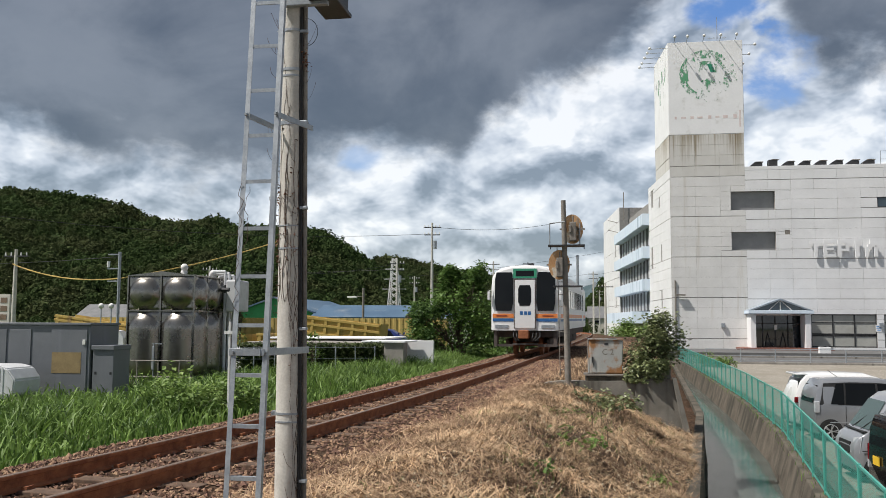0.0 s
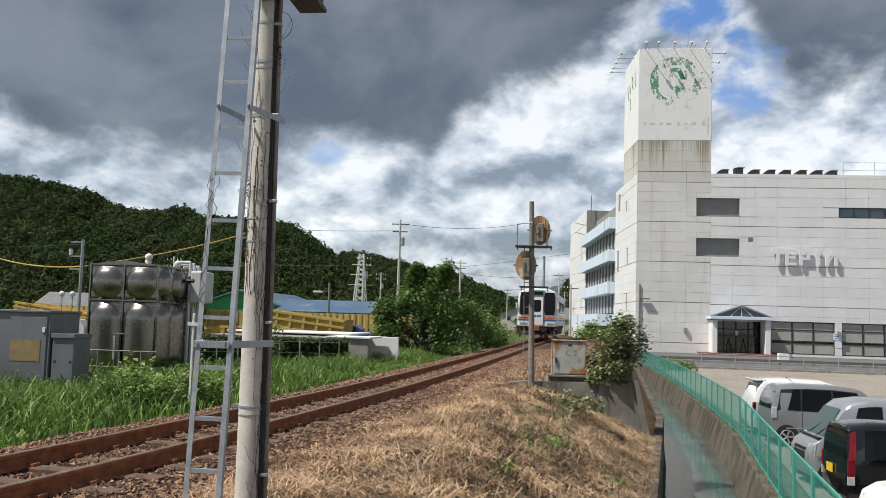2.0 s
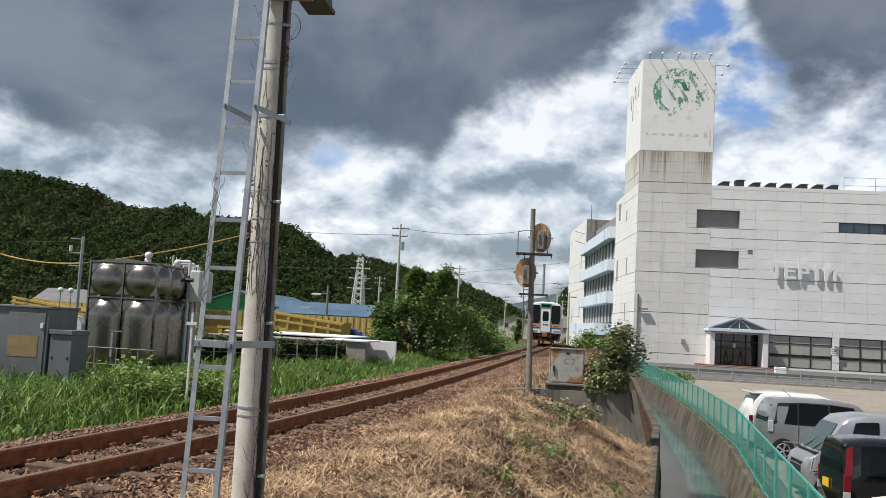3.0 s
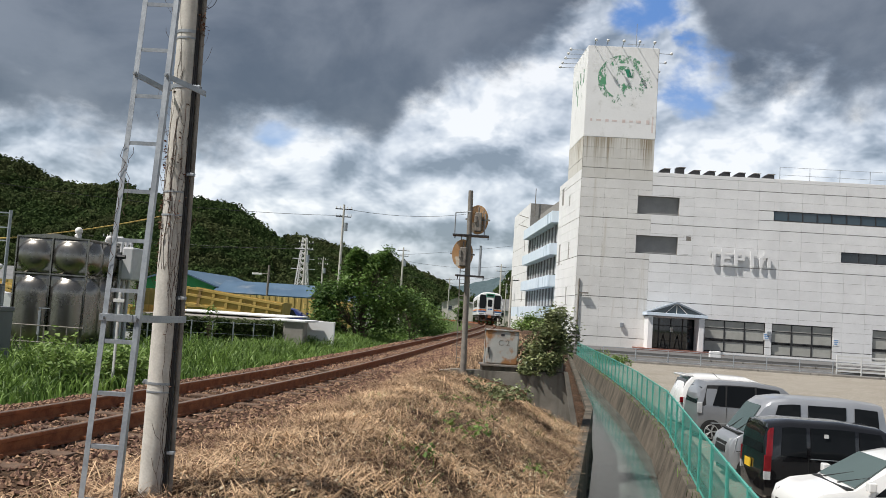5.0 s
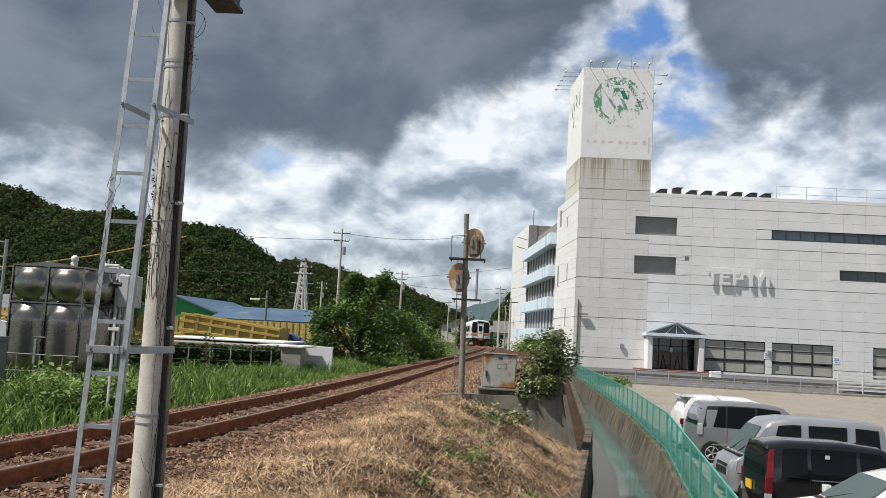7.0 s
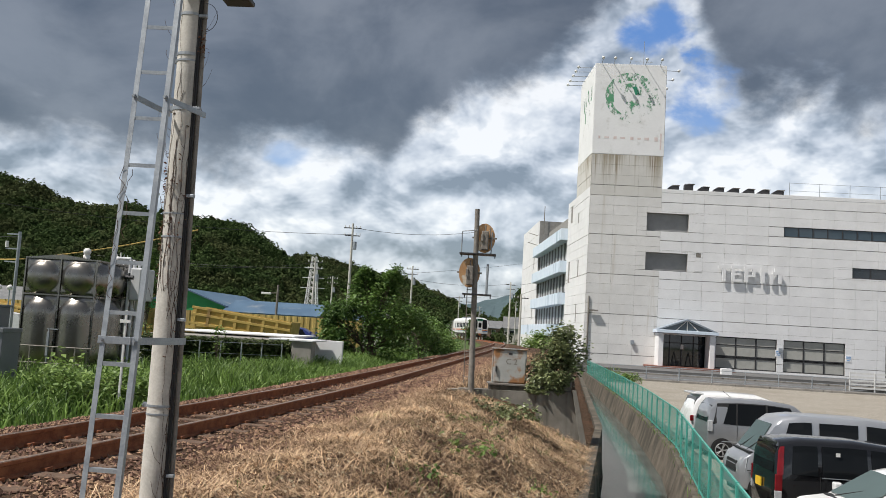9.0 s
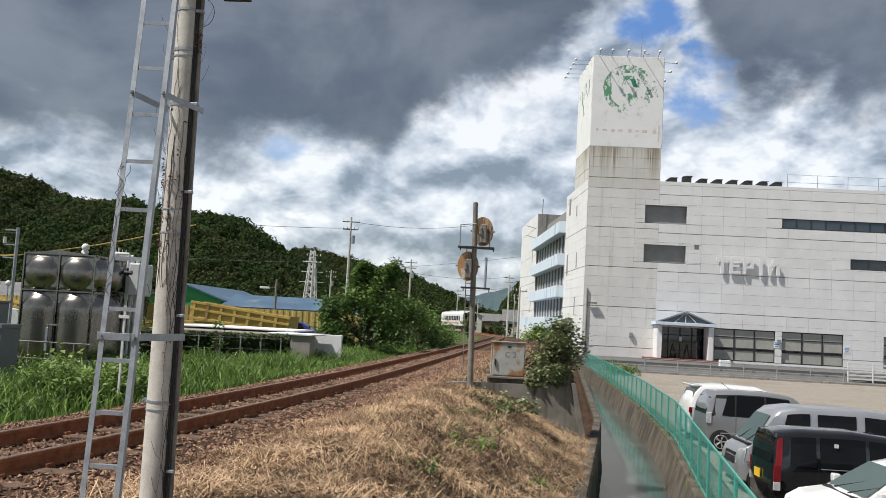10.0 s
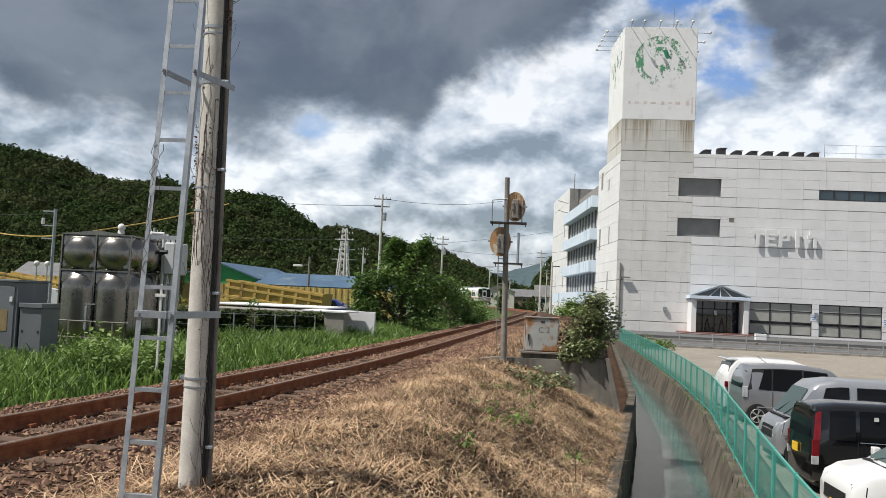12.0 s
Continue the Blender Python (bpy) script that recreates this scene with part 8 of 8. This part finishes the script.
    p = p[rng.uniform(0, 1, len(p)) < np.clip(1.1 - d / 3.2, 0.06, 1)]
    p[:, 2] += rng.uniform(0.03, 0.09, len(p))
    v, f = leaf_cloud(p, 0.038, 1.0)
    tagged(new("leaf_litter", cloud_mesh("leaf_litter", v, f, M["leaf_litter"])), "pale curled leaves scattered on cut straw", "leaves", kind="stuff")
    # clipped hedges
    for x0, x1, y0, y1, z1, k in ((-11.6, -7.05, 28.6, 30.75, 0.72, 9000), (-24, -14.6, 27.5, 29.0, 0.55, 2600)):
        n = k
        u = rng.uniform(0, 1, n)
        ctr = np.stack([x0 + (x1 - x0) * u + rng.normal(0, 0.05, n), y0 + (y1 - y0) * u + rng.uniform(-0.25, 0.35, n), -0.5 + (z1 + 0.5) * rng.uniform(0, 1, n) ** 0.7], 1)
        v, f = leaf_cloud(ctr, 0.13, 1)
        h = thing("hedge", "dense dark clipped hedge", "hedge")
        ob = new("leaves", cloud_mesh("leaves", v, f, M["leaf_hedge"]))
        ob.parent = h
        m = Matrix.Translation((x0, y0 + 0.1, -0.6)) @ Matrix.Rotation(math.atan2(y1 - y0, x1 - x0), 4, "Z")
        part("core", box(0.1, math.hypot(x1 - x0, y1 - y0) - 0.1, -0.12, 0.2, 0, z1 + 0.42, 0.05, m), M["turf"], h)


RIDGE_1 = [(-700, 96), (-420, 86), (-292, 68), (-266, 65.6), (-242, 62.2), (-225, 59), (-217, 57), (-207, 51.6), (-190, 49.2), (-172, 50.6), (-165, 47), (-142, 46), (-126, 44.8), (-120, 43.6), (-112, 39), (-105, 33.6), (-99, 29.4), (-80, 17), (-62, 8), (-45, 0), (-30, -4)]
RIDGE_2 = [(-500, 70), (-260, 62), (-160, 45), (-147, 46), (-139, 48.5), (-121, 45), (-101, 41), (-90, 38), (-61, 33), (-36, 22.5), (-28, 18), (-12, 12), (20, 2)]
RIDGE_3 = [(-10, 0), (2, 8), (9, 20), (18, 30), (40, 38), (120, 52), (400, 60)]


def crown_sprigs(loc, x, y, z, r, pointed, sprigs=90):
    """Far tree crowns, each a shell of leafy sprigs on a lumpy dome or a spire; verts and faces."""
    n = len(x)
    d = loc.normal(0, 1, (n, sprigs, 3))
    d[:, :, 2] = np.abs(d[:, :, 2]) * 0.9 - 0.25
    d[:, :, 1] -= 0.35
    d /= np.linalg.norm(d, axis=2, keepdims=True)
    lobes = loc.normal(0, 1, (n, 5, 3))
    lobes /= np.linalg.norm(lobes, axis=2, keepdims=True)
    bulge = 0.72 + 0.38 * np.max(np.einsum("nsk,nlk->nsl", d, lobes), axis=2) ** 2
    rad = r[:, None] * bulge * loc.uniform(0.82, 1.06, (n, sprigs))
    spire = loc.uniform(0, 1, n) < pointed
    c = d * rad[:, :, None]
    k = np.clip(1.0 - 0.55 * (d[:, :, 2:3] + 0.3), 0.12, 1.0)
    c = np.where(spire[:, None, None], np.concatenate([c[:, :, :2] * k * 0.8, c[:, :, 2:3] * 1.35], 2), c)
    c += np.stack([x, y, z + r * 0.35], 1)[:, None]
    size = r[:, None, None] * loc.uniform(0.13, 0.25, (n, sprigs, 1))
    a = np.cross(d, loc.normal(0, 1, (n, sprigs, 3)))
    a /= np.linalg.norm(a, axis=2, keepdims=True)
    b = np.cross(d, a) + 0.5 * loc.normal(0, 1, (n, sprigs, 3))
    v = np.stack([c + a * size, c - 0.5 * a * size + 0.8 * b * size, c - 0.6 * a * size - 0.8 * b * size, c + d * size * 0.6], 2).reshape(-1, 3)
    i = np.arange(n * sprigs) * 4
    f = np.concatenate([np.stack([i, i + 1, i + 3], 1), np.stack([i + 2, i, i + 3], 1)])
    return v.tolist(), f.tolist()


def make_hill(name, label, ridge, y, depth, spread, r0, r1, count, seed, x0, x1):
    xs = [p[0] for p in ridge]
    zs = [p[1] for p in ridge]
    def top(x):
        return float(np.interp(x, xs, zs))
    g = thing(name, label, "wooded hill", kind="structure")
    bm = bmesh.new()
    gx = np.arange(xs[0], xs[-1] + 1, 12.0)
    prev = None
    for x in gx:
        h = top(x)
        col = [bm.verts.new((x, y - depth, -3)), bm.verts.new((x, y - depth * 0.55, h * 0.5 - 3)), bm.verts.new((x, y - depth * 0.2, h * 0.85 - 3)), bm.verts.new((x, y, h - 3)), bm.verts.new((x, y + 80, -5))]
        if prev:
            for i in range(4):
                bm.faces.new((prev[i], col[i], col[i + 1], prev[i + 1]))
        prev = col
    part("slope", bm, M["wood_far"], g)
    loc = np.random.default_rng(seed)
    x = loc.uniform(x0, x1, count)
    f = loc.uniform(0, 1, count) ** 0.8
    f[: count // 5] = loc.uniform(0.93, 1.0, count // 5)
    hx = np.array([top(q) for q in x])
    f_y = [0, 0.45, 0.8, 1.0]
    yy = y - depth + depth * f + loc.uniform(-3, 3, count)
    zz = np.interp(f, f_y, [0, 0.5, 0.85, 1.0]) * hx - 3
    r = loc.uniform(r0, r1, count)
    V, F = crown_sprigs(loc, x, yy, zz - 1.2, r, 0.16)
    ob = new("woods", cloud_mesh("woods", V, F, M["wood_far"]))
    ob.parent = g
    tagged(ob, "dense tree crowns, green darkened for cloud shade", kind="stuff")


make_pole()
make_ladder()
make_grass()
make_straw()
make_ballast()
make_bushes()
make_hill("wooded_hill", "steep hill covered by woods, greens darkened for cloud shade", RIDGE_1, 400, 150, 1, 2.2, 4.6, 4800, 21, -350, -40)
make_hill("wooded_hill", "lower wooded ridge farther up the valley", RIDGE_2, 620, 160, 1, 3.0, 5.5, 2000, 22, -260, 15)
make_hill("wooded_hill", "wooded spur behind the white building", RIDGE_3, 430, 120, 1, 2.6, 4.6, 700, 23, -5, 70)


def make_distance():
    for k, (y, pts) in enumerate(((1300, [(-400, 40), (-120, 28), (-40, 36), (10, 50), (45, 74), (120, 96), (400, 120)]), (2100, [(-500, 90), (-80, 66), (0, 86), (120, 120), (500, 160)]))):
        bm = bmesh.new()
        xs = np.arange(pts[0][0], pts[-1][0] + 1, 14.0)
        prev = None
        for x in xs:
            h = float(np.interp(x, [p[0] for p in pts], [p[1] for p in pts])) + 5 * noise.noise(Vector((x * 0.02, k, 0))) + 2 * noise.noise(Vector((x * 0.09, k, 4)))
            col = [bm.verts.new((x, y - 260, -5)), bm.verts.new((x, y, h)), bm.verts.new((x, y + 260, -5))]
            if prev:
                for i in range(2):
                    bm.faces.new((prev[i], col[i], col[i + 1], prev[i + 1]))
            prev = col
        single("far_ridge", bm, M["hill_far"], "blue-green ridge far up the valley, haze put into its colour", "hill", kind="structure")
    # low woods at the hills' feet
    n = 700
    loc = np.random.default_rng(31)
    x, y = loc.uniform(-220, 60, n), loc.uniform(190, 300, n)
    keep = (np.abs(x + 4 + (y - 190) * 0.28) > 14)
    x, y = x[keep], y[keep]
    n = len(x)
    r = loc.uniform(1.2, 2.6, n)
    V, F = crown_sprigs(loc, x, y, np.full(n, -1.0), r, 0.1)
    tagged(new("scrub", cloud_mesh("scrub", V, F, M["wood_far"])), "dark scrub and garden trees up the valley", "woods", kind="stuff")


make_distance()


# ---------------------------------------------------------------- what moves
# distance of the railcar's near end, by seconds
RUN = [(0, 35.0), (1, 48.0), (2, 61.0), (3, 74.0), (4, 87.0), (5, 100.0), (6, 113.0), (7, 125.5), (8, 136.5), (9, 146.0), (10, 154.5), (11, 162.0), (12, 168.5)]


def motions():
    rows = []
    for k in range(25):
        t = k * 0.5
        y = curve_at(RUN, t)
        a = Vector((track_x(y + 2.4), y + 2.4, track_z(y + 2.4)))
        b = Vector((track_x(y + 15.4), y + 15.4, track_z(y + 15.4)))
        d = (b - a).normalized()
        o = a - d * 2.4
        rows.append((t, pose(o.x, o.y, o.z, math.degrees(math.asin(d.z)), 0, -math.degrees(math.atan2(d.x, d.y)))))
    walk(railcar, rows)


motions()
